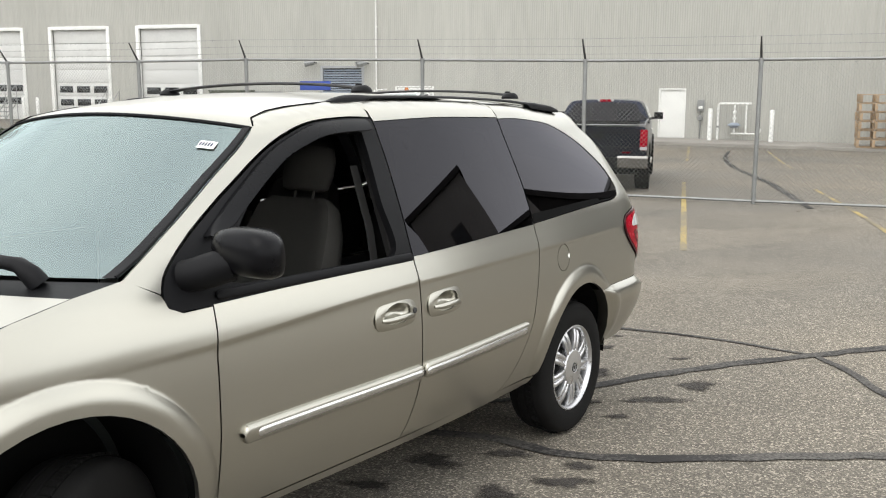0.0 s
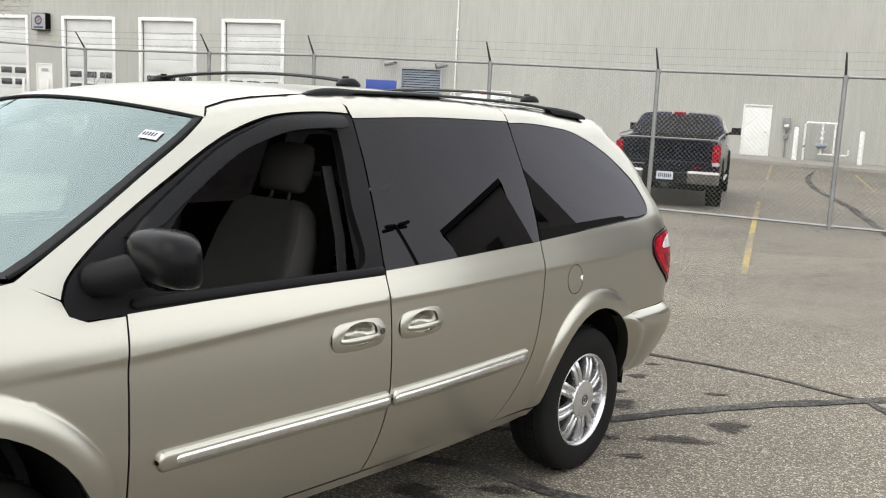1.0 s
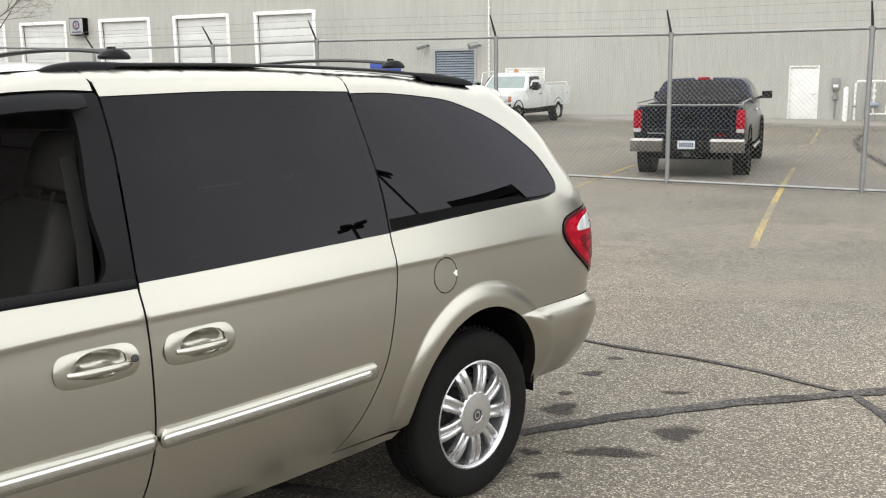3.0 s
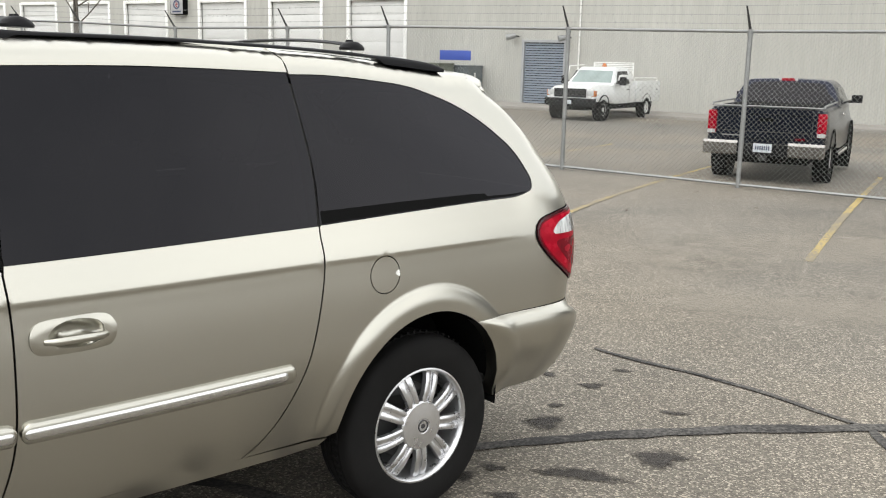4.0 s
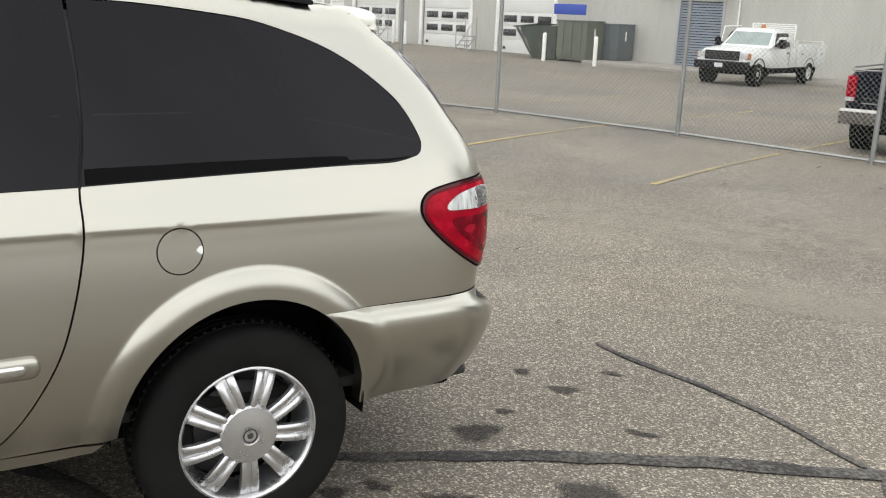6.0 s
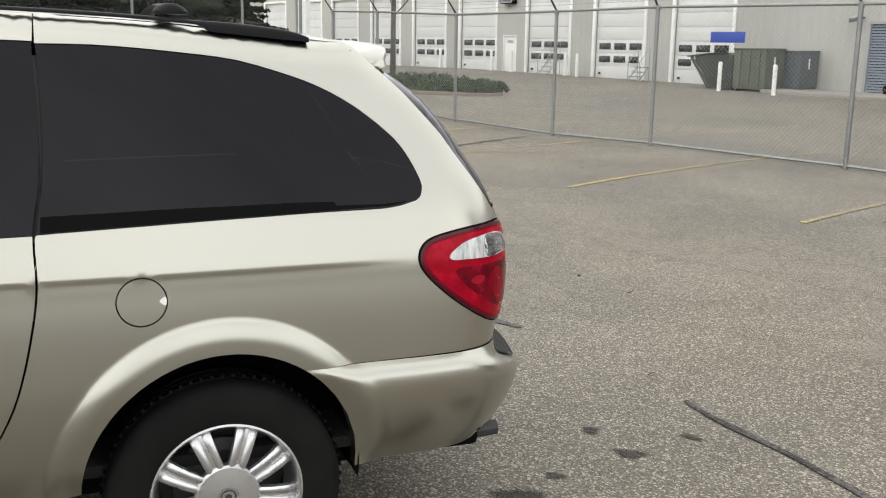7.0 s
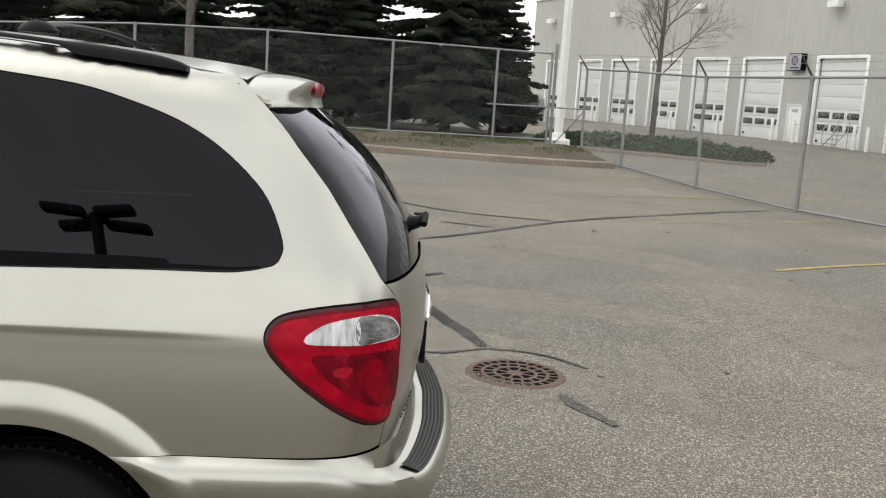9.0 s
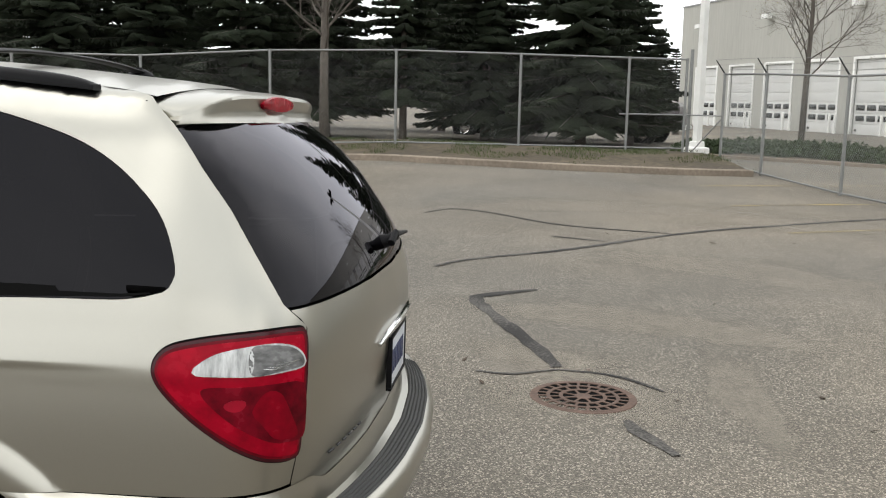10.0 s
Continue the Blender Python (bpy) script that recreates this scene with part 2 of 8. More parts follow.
M = {
    "asphalt": asphalt_material(),
    "wall": wall_material(),
    "van_paint": paint_material("champagne_paint", (0.466, 0.453, 0.402)),
    "black_paint": paint_material("blue_black_paint", (0.010, 0.012, 0.022), 0.02),
    "white_paint": material("white_vehicle_paint", (0.72, 0.73, 0.72), 0.35, coat=0.5, vary=0.05, scale=2),
    "black_plastic": material("black_plastic", (0.006, 0.006, 0.007), 0.5, vary=0.15, scale=9, bump=0.12, bump_scale=420, spec=0.14),
    "matte_black": material("matte_black", (0.004, 0.004, 0.004), 0.95, vary=0.1, spec=0.1),
    "rubber": material("tyre_rubber", (0.0095, 0.0092, 0.009), 0.8, vary=0.25, scale=8, bump=0.1, bump_scale=150, spec=0.12),
    "privacy_glass": glass("privacy_glass", (0.02, 0.019, 0.022), 0.0, 1.33, (0.97, 0.95, 1.03)),
    "clear_glass": glass("clear_glass", (0.78, 0.86, 0.83)),
    "screen_glass": glass("screen_glass", (0.66, 0.76, 0.74), 0.0, 3.0, (0.83, 1.0, 1.0)),
    "alloy": material("alloy", (0.62, 0.62, 0.63), 0.28, metal=0.9, vary=0.08, scale=20),
    "bright_strip": material("brushed_bright_strip", (0.70, 0.70, 0.69), 0.24, metal=1.0, vary=0.05, scale=9),
    "chrome": material("chrome", (0.80, 0.80, 0.80), 0.08, metal=1.0, vary=0.04, scale=9),
    "rim_lens": material("rim_lens", (0.045, 0.002, 0.006), 0.2, coat=0.15, spec=0.3, vary=0.3, scale=11),
    "red_lens": material("red_lens", (0.30, 0.001, 0.013), 0.25, spec=0.12, vary=0.4, scale=14),
    "dark_red_lens": material("dark_red_lens", (0.14, 0.001, 0.008), 0.25, spec=0.15, vary=0.35, scale=12),
    "cavity_lens": material("cavity_lens", (0.135, 0.001, 0.008), 0.2, spec=0.15, vary=0.6, scale=16),
    "glint_red": material("glint_red", (0.215, 0.001, 0.010), 0.25, spec=0.12, vary=0.4, scale=14),
    "bulb_red": material("bulb_red", (0.30, 0.003, 0.018), 0.3, spec=0.2, vary=0.2, scale=30),
    "clear_lens": material("clear_lens", (0.50, 0.51, 0.51), 0.2, coat=0.3, vary=0.5, scale=60, stretch=(1, 1, 0.05), bump=0.4, bump_scale=150),
    "grey_lens": material("grey_lens", (0.15, 0.15, 0.15), 0.15, coat=0.2, vary=0.8, scale=22, stretch=(0.6, 1, 1.6)),
    "cloth": material("seat_cloth", (0.060, 0.057, 0.052), 0.95, vary=0.1, scale=5, bump=0.3, bump_scale=300),
    "dark_cloth": material("dark_trim", (0.014, 0.0135, 0.013), 0.9, vary=0.15, scale=5),
    "dull_chrome": material("dull_chrome", (0.27, 0.26, 0.25), 0.25, metal=1.0, vary=0.15, scale=6),
    "galvanised": material("galvanised_steel", (0.28, 0.285, 0.28), 0.5, metal=0.7, vary=0.12, scale=6, grain=0.08, grain_scale=40),
    "white_steel": material("white_steel", (0.65, 0.65, 0.63), 0.55, vary=0.06, scale=1.3, grain=0.03, grain_scale=9),
    "white_trim": material("white_trim", (0.80, 0.80, 0.77), 0.5, vary=0.08, scale=2),
    "dark_glass": material("dark_glass", (0.014, 0.016, 0.018), 0.05, vary=0.05, scale=1),
    "gloss_black": material("gloss_black", (0.004, 0.004, 0.005), 0.28, vary=0.25, scale=7, coat=0.03, spec=0.12),
    "pad_rubber": material("grey_rubber", (0.045, 0.045, 0.044), 0.7, vary=0.15, scale=8),
    "plate": material("plate_white", (0.62, 0.66, 0.70), 0.45, vary=0.1, scale=8),
    "plate_ink": material("plate_ink", (0.03, 0.04, 0.10), 0.5, vary=0.1, scale=20),
    "dash_grey": material("dash_grey", (0.13, 0.13, 0.125), 0.7, vary=0.1, scale=6, bump=0.15, bump_scale=250),
    "sign_grey": material("notice_grey", (0.35, 0.35, 0.35), 0.6, vary=0.2, scale=12),
    "sign_blue": material("sign_blue", (0.035, 0.07, 0.32), 0.5, vary=0.08, scale=6),
    "louvre_frame": material("louvre_frame", (0.34, 0.35, 0.36), 0.6, vary=0.1, scale=2),
    "louvre": material("louvre_blue_grey", (0.27, 0.31, 0.37), 0.55, vary=0.1, scale=3),
    "pale_wood": material("pale_wood", (0.40, 0.29, 0.185), 0.85, vary=0.2, scale=4, grain=0.12, grain_scale=25, each=0.25, stretch=(0.2, 1, 1)),
    "skip_green": material("olive_green_steel", (0.105, 0.118, 0.086), 0.6, vary=0.25, scale=2.5, grain=0.1, grain_scale=18),
    "skip_blue": material("blue_grey_steel", (0.095, 0.112, 0.118), 0.6, vary=0.25, scale=2.5, grain=0.1, grain_scale=18),
    "skip_dark": material("dark_green_steel", (0.022, 0.030, 0.022), 0.65, vary=0.3, scale=2.5),
    "rusty_iron": material("rusty_iron", (0.110, 0.069, 0.052), 0.85, vary=0.25, scale=9, grain=0.2, grain_scale=60, bump=0.3, bump_scale=90),
    "oil": stain_material("oil_stained_asphalt", (0.055, 0.050, 0.046), 0.80, 22),
    "dust": stain_material("pale_dust", (0.30, 0.27, 0.225), 0.42, 4),
    "dead_leaf": material("dead_leaf", (0.07, 0.05, 0.035), 0.9, each=0.5, vary=0.1),
    "curb": material("worn_curb", (0.25, 0.205, 0.16), 0.92, vary=0.22, scale=0.9, grain=0.15, grain_scale=14, bump=0.3, bump_scale=30),
    "verge": material("earth_and_thatch", (0.080, 0.062, 0.038), 0.95, vary=0.35, scale=0.7, grain=0.3, grain_scale=7, bump=0.5, bump_scale=20),
    "grass_blade": material("new_grass", (0.058, 0.080, 0.024), 0.8, vary=0.4, scale=0.6),
    "juniper": material("juniper_needles", (0.046, 0.068, 0.030), 0.85, vary=0.35, scale=2.5),
    "juniper_dark": material("juniper_core", (0.025, 0.032, 0.018), 0.95, vary=0.3, scale=5),
    "spruce": material("spruce_needles", (0.025, 0.035, 0.018), 0.85, vary=0.45, scale=1.2),
    "bark": material("grey_bark", (0.12, 0.105, 0.09), 0.95, vary=0.25, scale=4, grain=0.2, grain_scale=30, bump=0.5, bump_scale=35, stretch=(1, 1, 0.25)),
    "bud": material("spring_bud", (0.22, 0.20, 0.09), 0.8, vary=0.3, scale=2),
    "screen_glass_solid": material("sky_toned_windscreen", (0.20, 0.255, 0.24), 0.05, coat=1.0, vary=0.2, scale=3),
    "amber": material("amber_lens", (0.45, 0.13, 0.02), 0.15, coat=0.8, vary=0.1, scale=9),
    "semi_red": material("dark_maroon_paint", (0.020, 0.008, 0.009), 0.3, coat=0.6, vary=0.1),
    "semi_dark": material("dark_trailer", (0.014, 0.016, 0.016), 0.6, vary=0.2),
    "tar": tar_material(),
    "yellow": worn_paint(),
    "concrete": material("pale_concrete", (0.28, 0.262, 0.235), 0.92, vary=0.14, scale=0.8, grain=0.1, grain_scale=30, bump=0.2, bump_scale=40),
}


# ---- building blocks ----
def thing(name, m, label, category, group="", kind=""):
    ob = new(name)
    ob.empty_display_size = 0.2
    ob.matrix_basis = m
    return tagged(ob, label, category, group, kind)


def part(name, bm, mat, parent=None, label="", smooth=35, m=None):
    """Links a bmesh as one mesh object, under a thing or a part."""
    me = bpy.data.meshes.new(name)
    if smooth:
        bm.normal_update()
        for f in bm.faces:
            f.smooth = True
        if smooth < 180:
            lim = radians(smooth)
            for e in bm.edges:
                if len(e.link_faces) != 2 or e.calc_face_angle(0) > lim:
                    e.smooth = False
    layer = bm.verts.layers.float_vector.get("way")
    ways = None
    if layer:
        bm.normal_update()
        ways = []
        for f in bm.faces:
            ways += [v[layer] if v[layer].length > 0.5 and (f.normal.dot(v[layer]) > 0.25 or f.calc_area() < 4e-6) else f.normal for v in f.verts]
        ways = [tuple(w) for w in ways]
        bm.verts.layers.float_vector.remove(layer)
    bm.to_mesh(me)
    bm.free()
    if ways:
        me.normals_split_custom_set(ways)
    me.materials.append(M[mat] if isinstance(mat, str) else mat)
    ob = new(name, me)
    if parent is not None:
        ob.parent = parent
    if m is not None:
        ob.matrix_basis = m
    return tagged(ob, label)


def box(bm, a, b, bevel=0.0, m=None, seg=2):
    """A box from corner a to corner b, with rounded edges."""
    c = [(a[i] + b[i]) / 2 for i in range(3)]
    d = [abs(b[i] - a[i]) for i in range(3)]
    r = bmesh.ops.create_cube(bm, size=1, matrix=Matrix.LocRotScale(c, None, d))
    vs = r["verts"]
    if bevel:
        es = list({e for v in vs for e in v.link_edges})
        r = bmesh.ops.bevel(bm, geom=es, offset=min(bevel, min(d) * 0.45), segments=seg, affect="EDGES", profile=0.6)
        vs = list({v for f in r["faces"] for v in f.verts} | {v for v in vs if v.is_valid})
    if m is not None:
        bmesh.ops.transform(bm, matrix=m, verts=vs)
    return vs


def boxed(a, b, bevel=0.0, m=None):
    bm = bmesh.new()
    box(bm, a, b, bevel, m)
    return bm


def tube(bm, pts, r, n=8, caps=True):
    """A round bar along points; r is one radius or one for each point."""
    pts = [Vector(p) for p in pts]
    rings, up = [], None
    for i, p in enumerate(pts):
        d = (pts[min(i + 1, len(pts) - 1)] - pts[max(i - 1, 0)]).normalized()
        if up is None:
            up = d.orthogonal().normalized()
        up = (up - d * up.dot(d)).normalized()
        side = d.cross(up)
        rr = r[i] if isinstance(r, (list, tuple)) else r
        rings.append([bm.verts.new(p + rr * (math.cos(a) * up + math.sin(a) * side)) for a in [2 * math.pi * k / n for k in range(n)]])
    for a, b in zip(rings, rings[1:]):
        for k in range(n):
            bm.faces.new((a[k], a[(k + 1) % n], b[(k + 1) % n], b[k]))
    if caps:
        bm.faces.new(rings[0][::-1])
        bm.faces.new(rings[-1])
    return rings


def tubed(pts, r, n=8):
    bm = bmesh.new()
    tube(bm, pts, r, n)
    return bm


def lathe(bm, profile, n=48, m=None):
    """Turns a profile of (radius, height) about the y axis."""
    rings = []
    for r, h in profile:
        if r < 1e-6:
            rings.append([bm.verts.new((0, h, 0))])
        else:
            rings.append([bm.verts.new((r * math.cos(2 * math.pi * k / n), h, r * math.sin(2 * math.pi * k / n))) for k in range(n)])
    for a, b in zip(rings, rings[1:]):
        for k in range(n):
            q = [a[k % len(a)], a[(k + 1) % len(a)], b[(k + 1) % len(b)], b[k % len(b)]]
            q = list(dict.fromkeys(q))
            if len(q) > 2:
                bm.faces.new(q)
    if m is not None:
        bmesh.ops.transform(bm, matrix=m, verts=[v for r in rings for v in r])


def loft(bm, rings, closed=True, cap=True):
    """Skins a row of point rings."""
    vs = [[bm.verts.new(p) for p in r] for r in rings]
    n = len(vs[0])
    for a, b in zip(vs, vs[1:]):
        for k in range(n if closed else n - 1):
            bm.faces.new((a[k], a[(k + 1) % n], b[(k + 1) % n], b[k]))
    if cap and closed:
        bm.faces.new(vs[0][::-1])
        bm.faces.new(vs[-1])
    return vs


def spline(xs, ys):
    """A smooth curve through the points (xs rising)."""
    xs, ys = np.array(xs, float), np.array(ys, float)
    d = np.gradient(ys, xs)

    def f(x):
        x = min(max(x, xs[0]), xs[-1])
        i = min(max(int(np.searchsorted(xs, x)) - 1, 0), len(xs) - 2)
        h = xs[i + 1] - xs[i]
        t = (x - xs[i]) / h
        return float((2 * t**3 - 3 * t**2 + 1) * ys[i] + (t**3 - 2 * t**2 + t) * h * d[i] + (3 * t**2 - 2 * t**3) * ys[i + 1] + (t**3 - t**2) * h * d[i + 1])
    return f


def rounded(pts, step=0.02, closed=True):
    """A smooth line through points of the plane, evenly dense."""
    pts = [Vector(p) for p in pts]
    n, out = len(pts), []
    for i in range(n if closed else n - 1):
        g = (lambda k: pts[k % n]) if closed else (lambda k: pts[min(max(k, 0), n - 1)])
        p0, p1, p2, p3 = g(i - 1), g(i), g(i + 1), g(i + 2)
        m = max(int((p2 - p1).length / step), 1)
        for k in range(m):
            t = k / m
            out.append(0.5 * (2 * p1 + (p2 - p0) * t + (2 * p0 - 5 * p1 + 4 * p2 - p3) * t * t + (3 * p1 - p0 - 3 * p2 + p3) * t**3))
    if not closed:
        out.append(pts[-1])
    return [tuple(p) for p in out]


def dense(pts, step=0.02, closed=True):
    out, n = [], len(pts)
    for i in range(n if closed else n - 1):
        a, b = pts[i], pts[(i + 1) % n]
        m = max(int(math.dist(a, b) / step), 1)
        out += [tuple(a[j] + (b[j] - a[j]) * k / m for j in range(len(a))) for k in range(m)]
    return out if closed else out + [tuple(pts[-1])]


def inset(poly, d):
    """The outline moved inwards by d."""
    n = len(poly)
    area = sum(poly[i][0] * poly[(i + 1) % n][1] - poly[(i + 1) % n][0] * poly[i][1] for i in range(n))
    s, out = (1 if area > 0 else -1), []
    for i in range(n):
        t = Vector(poly[(i + 1) % n]) - Vector(poly[i - 1])
        t = t.normalized() if t.length > 1e-9 else Vector((1, 0))
        out.append((poly[i][0] - s * t.y * d, poly[i][1] + s * t.x * d))
    return out


def sheet(bm, outline, holes, place, grid=0.03, depth=0.0, flip=False, extra=(), skip=None, nrm=None):
    """Fills an outline (with holes) of a plane with a fine net, laid on a curved surface by place(a, b, off), and turns its rims in by depth."""
    loops = [outline, *holes]
    pts, edges, faces = [], [], []
    for lp in loops:
        k = len(pts)
        pts += [Vector(p) for p in lp]
        edges += [(k + i, k + (i + 1) % len(lp)) for i in range(len(lp))]
    rim = len(pts)
    poly = np.array(outline)

    def crossing(a, b, x, y):
        hit = False
        for lp in loops:
            q = np.array(lp)
            p = np.roll(q, -1, axis=0)
            c = (q[:, 1] > y) != (p[:, 1] > y)
            dx = np.where(c, (p[:, 0] - q[:, 0]) * (y - q[:, 1]) / np.where(p[:, 1] == q[:, 1], 1e-9, p[:, 1] - q[:, 1]) + q[:, 0], -1e9)
            hit ^= bool(np.sum(c & (x < dx)) % 2)
        return hit

    allp = np.array([p for lp in loops for p in lp])
    for i, x in enumerate(np.arange(poly[:, 0].min() + grid / 2, poly[:, 0].max(), grid)):
        for z in np.arange(poly[:, 1].min() + grid * (0.5 if i % 2 else 0.25), poly[:, 1].max(), grid):
            if not (skip and skip(x, z)) and crossing(0, 0, x, z) and np.min((allp[:, 0] - x) ** 2 + (allp[:, 1] - z) ** 2) > (grid * 0.45) ** 2:
                pts.append(Vector((float(x), float(z))))
    for x, z in extra:
        if crossing(0, 0, x, z) and np.min((allp[:, 0] - x) ** 2 + (allp[:, 1] - z) ** 2) > 0.006**2:
            pts.append(Vector((float(x), float(z))))
    v, e, f, vo, eo, fo = delaunay_2d_cdt(pts, edges, [], 1, 1e-5)
    if holes:
        f = [t for t in f if crossing(0, 0, sum(v[i].x for i in t) / len(t), sum(v[i].y for i in t) / len(t))]
    layer = bm.verts.layers.float_vector.new("way") if nrm else None
    top = [bm.verts.new(place(p.x, p.y, 0.0)) for p in v]
    if nrm:
        for vt, p in zip(top, v):
            vt[layer] = nrm(p.x, p.y)
    made = []
    for t in f:
        try:
            made.append(bm.faces.new([top[i] for i in t]))
        except ValueError:
            pass
    if depth:
        edge = {}
        for fc in made:
            for ed in fc.edges:
                if len(ed.link_faces) == 1:
                    edge[ed] = 1
        low = {}
        index = {top[i]: i for i in range(len(top))}
        for ed in edge:
            q = []
            for vt in ed.verts:
                if vt not in low:
                    p = v[index[vt]]
                    low[vt] = bm.verts.new(place(p.x, p.y, -depth))
                q.append(vt)
            bm.faces.new((q[0], q[1], low[q[1]], low[q[0]]))
    bmesh.ops.remove_doubles(bm, verts=bm.verts[:], dist=1e-5)
    bm.normal_update()
    return top


# ---- the lie of the land ----
WALL_AT, WALL_TURN = Vector((9.1, 41.1, 0)), 163.87  # a point at the wall's foot, and the way it runs
WALL_U = Vector((-0.96062, 0.27787, 0))
WALL_N = Vector((-0.27787, -0.96062, 0))


def ground_z(x, y):
    s = (x - 9.1) * -0.96062 + (y - 41.1) * 0.27787
    k = min(max((y - 8) / 28, 0), 1)
    far = k * k * (3 - 2 * k) * min(0.18, max(-0.42 + 0.0145 * s, -0.8))
    a, b = min(max((-7 - x) / 9.5, 0), 1), min(max((y - 24) / 18, 0), 1)
    far += 0.25 * a * a * (3 - 2 * a) * (1 - b * b * (3 - 2 * b))
    far += 0.09 * math.exp(-((x + 3.5) / 4.5) ** 2 - ((y - 18.5) / 4.5) ** 2)
    # the lot falls away from the walker towards the storm drain
    near = -0.003 + 0.00587 * (min(max(x, -7), 9) + 0.139) - 0.0222 * (max(y, -3) - 5.518)
    near -= 0.065 * math.exp(-((x + 1.45) ** 2 + (y - 8.6) ** 2) / 7.0)
    w = min(max((y - 8) / 7, 0), 1)
    return far + (near - far) * (1 - w * w * (3 - 2 * w))


def on_wall(s, d=0.0, z=0.0):
    """A place s along the wall, d in front of it."""
    p = WALL_AT + WALL_U * float(s) + WALL_N * float(d)
    return Vector((p.x, p.y, z))


def wall_ground(s):
    p = on_wall(s, 1.0)
    return ground_z(p.x, p.y)


# ---- ground ----
def axis(lo, near_lo, near_hi, hi, far):
    """Grid lines, close together near the walk, wide apart towards the horizon."""
    mid = [*np.arange(lo, near_lo, 1.5), *np.arange(near_lo, near_hi, 0.5), *np.arange(near_hi, hi + 0.1, 1.5)]
    return [lo - far * k for k in (1, 0.45, 0.2, 0.08, 0.03)] + [float(v) for v in mid] + [hi + far * k for k in (0.03, 0.08, 0.2, 0.45, 1)]


bm = bmesh.new()
gx, gy = axis(-50, -14, 10, 40, 900), axis(-30, 0, 21, 66, 900)
net = [[bm.verts.new((x, y, ground_z(min(max(x, -60), 50), min(max(y, -30), 70)))) for x in gx] for y in gy]
for j in range(len(gy) - 1):
    for i in range(len(gx) - 1):
        bm.faces.new((net[j][i], net[j][i + 1], net[j + 1][i + 1], net[j + 1][i]))
tagged(part("ground", bm, "asphalt", smooth=180), "weathered grey-brown asphalt of a parking lot", "ground", kind="structure")


def ribbon(name, pts, width, mat, label, category, seed=1, rise=0.004, rough=0.15, taper=0.0):
    """A thin uneven strip laid on the ground."""
    rnd = random.Random(seed)
    pts = rounded(pts, 0.12, closed=False)
    bm, rows = bmesh.new(), []
    n = len(pts)
    for i, p in enumerate(pts):
        a, b = Vector(pts[max(i - 1, 0)]), Vector(pts[min(i + 1, n - 1)])
        d = (b - a).normalized()
        side = Vector((-d.y, d.x))
        w = width * 0.5 * (1 - taper + taper * min(1, 6 * i / n, 6 * (n - 1 - i) / n))
        row = []
        for k, h in ((-1, 0.002), (-0.6, 1), (0.6, 1), (1, 0.002)):
            q = Vector(p) + side * w * (k + (rnd.uniform(-rough, rough) if abs(k) == 1 else 0))
            row.append(bm.verts.new((q.x, q.y, ground_z(q.x, q.y) + 0.006 + rise * (1 if h == 1 else 0.2))))
        rows.append(row)
    for a, b in zip(rows, rows[1:]):
        for k in range(3):
            bm.faces.new((a[k], a[k + 1], b[k + 1], b[k]))
    return tagged(part(name, bm, mat, smooth=180), label, category, kind="structure")


CRACKS = (
    ([(0.19, 5.51), (0.61, 5.68), (1.11, 5.98), (1.76, 6.3), (2.51, 6.58), (3.13, 6.79), (4.2, 7), (6.5, 7.5)], 0.10),
    ([(-1.61, 5.08), (-0, 4.96), (0.6, 4.64), (1.16, 4.59), (2.15, 4.63), (3.4, 4.5)], 0.09),
    ([(2.51, 6.58), (2.59, 6.11), (2.59, 5.71), (2.7, 5)], 0.07),
    ([(1.04, 7.66), (1.23, 7.51), (1.62, 7.29), (2.06, 6.99), (2.29, 6.76), (2.51, 6.58)], 0.045),
    ([(-5.87, 9.85), (-6.12, 10.55), (-6.15, 11.78), (-6.45, 13.72), (-6.58, 16.21), (-6.74, 19.28)], 0.10),
    ([(-9.91, 11.8), (-10.07, 12.38), (-9.39, 12.72), (-7.94, 12.98), (-6.54, 13.79)], 0.06),
    ([(-7.15, 12.27), (-6.44, 12.61)], 0.05),
    ([(-4.33, 10.16), (-4.31, 9.61), (-4.16, 9.39), (-3.25, 9.16), (-2.56, 8.99), (-2.08, 8.83)], 0.13),
    ([(-2.22, 8.26), (-2.06, 8.45), (-2.03, 8.80), (-1.89, 8.96), (-1.68, 9.10), (-1.31, 9.13)], 0.035),
    ([(-0.96, 8.54), (-0.80, 8.47), (-0.64, 8.455), (-0.38, 8.395)], 0.085),
    ([(9.86, 35.09), (8.6, 31), (7.6, 26.6), (6.9, 22), (6.58, 20), (5.61, 15.23)], 0.16),
)
for i, (pts, w) in enumerate(CRACKS):
    ribbon("crack_seal", pts, w, "tar", "dark tar seal along a crack in the asphalt", "crack seal", i, taper=0.4, rough=0.28)

LINES = (
    ((2.68, 11.22), (4.87, 20.66)), ((6.9, 29), (9, 37.6)), ((5.15, 10.2), (7.07, 19)), ((9.1, 26.27), (11.3, 35.2)),
    ((0.10, 13.1), (1.85, 20.9)), ((-2.85, 13.6), (-0.55, 26.4)), ((-5.9, 15.3), (-4.05, 28)), ((-8.9, 17.2), (-7.75, 28)), ((-11.6, 19), (-10.6, 28)),
)
for i, (a, b) in enumerate(LINES):
    ribbon("parking_line", [a, b], 0.08, "yellow", "worn yellow parking line painted on asphalt", "parking line", 40 + i, rise=0.001, rough=0.12)

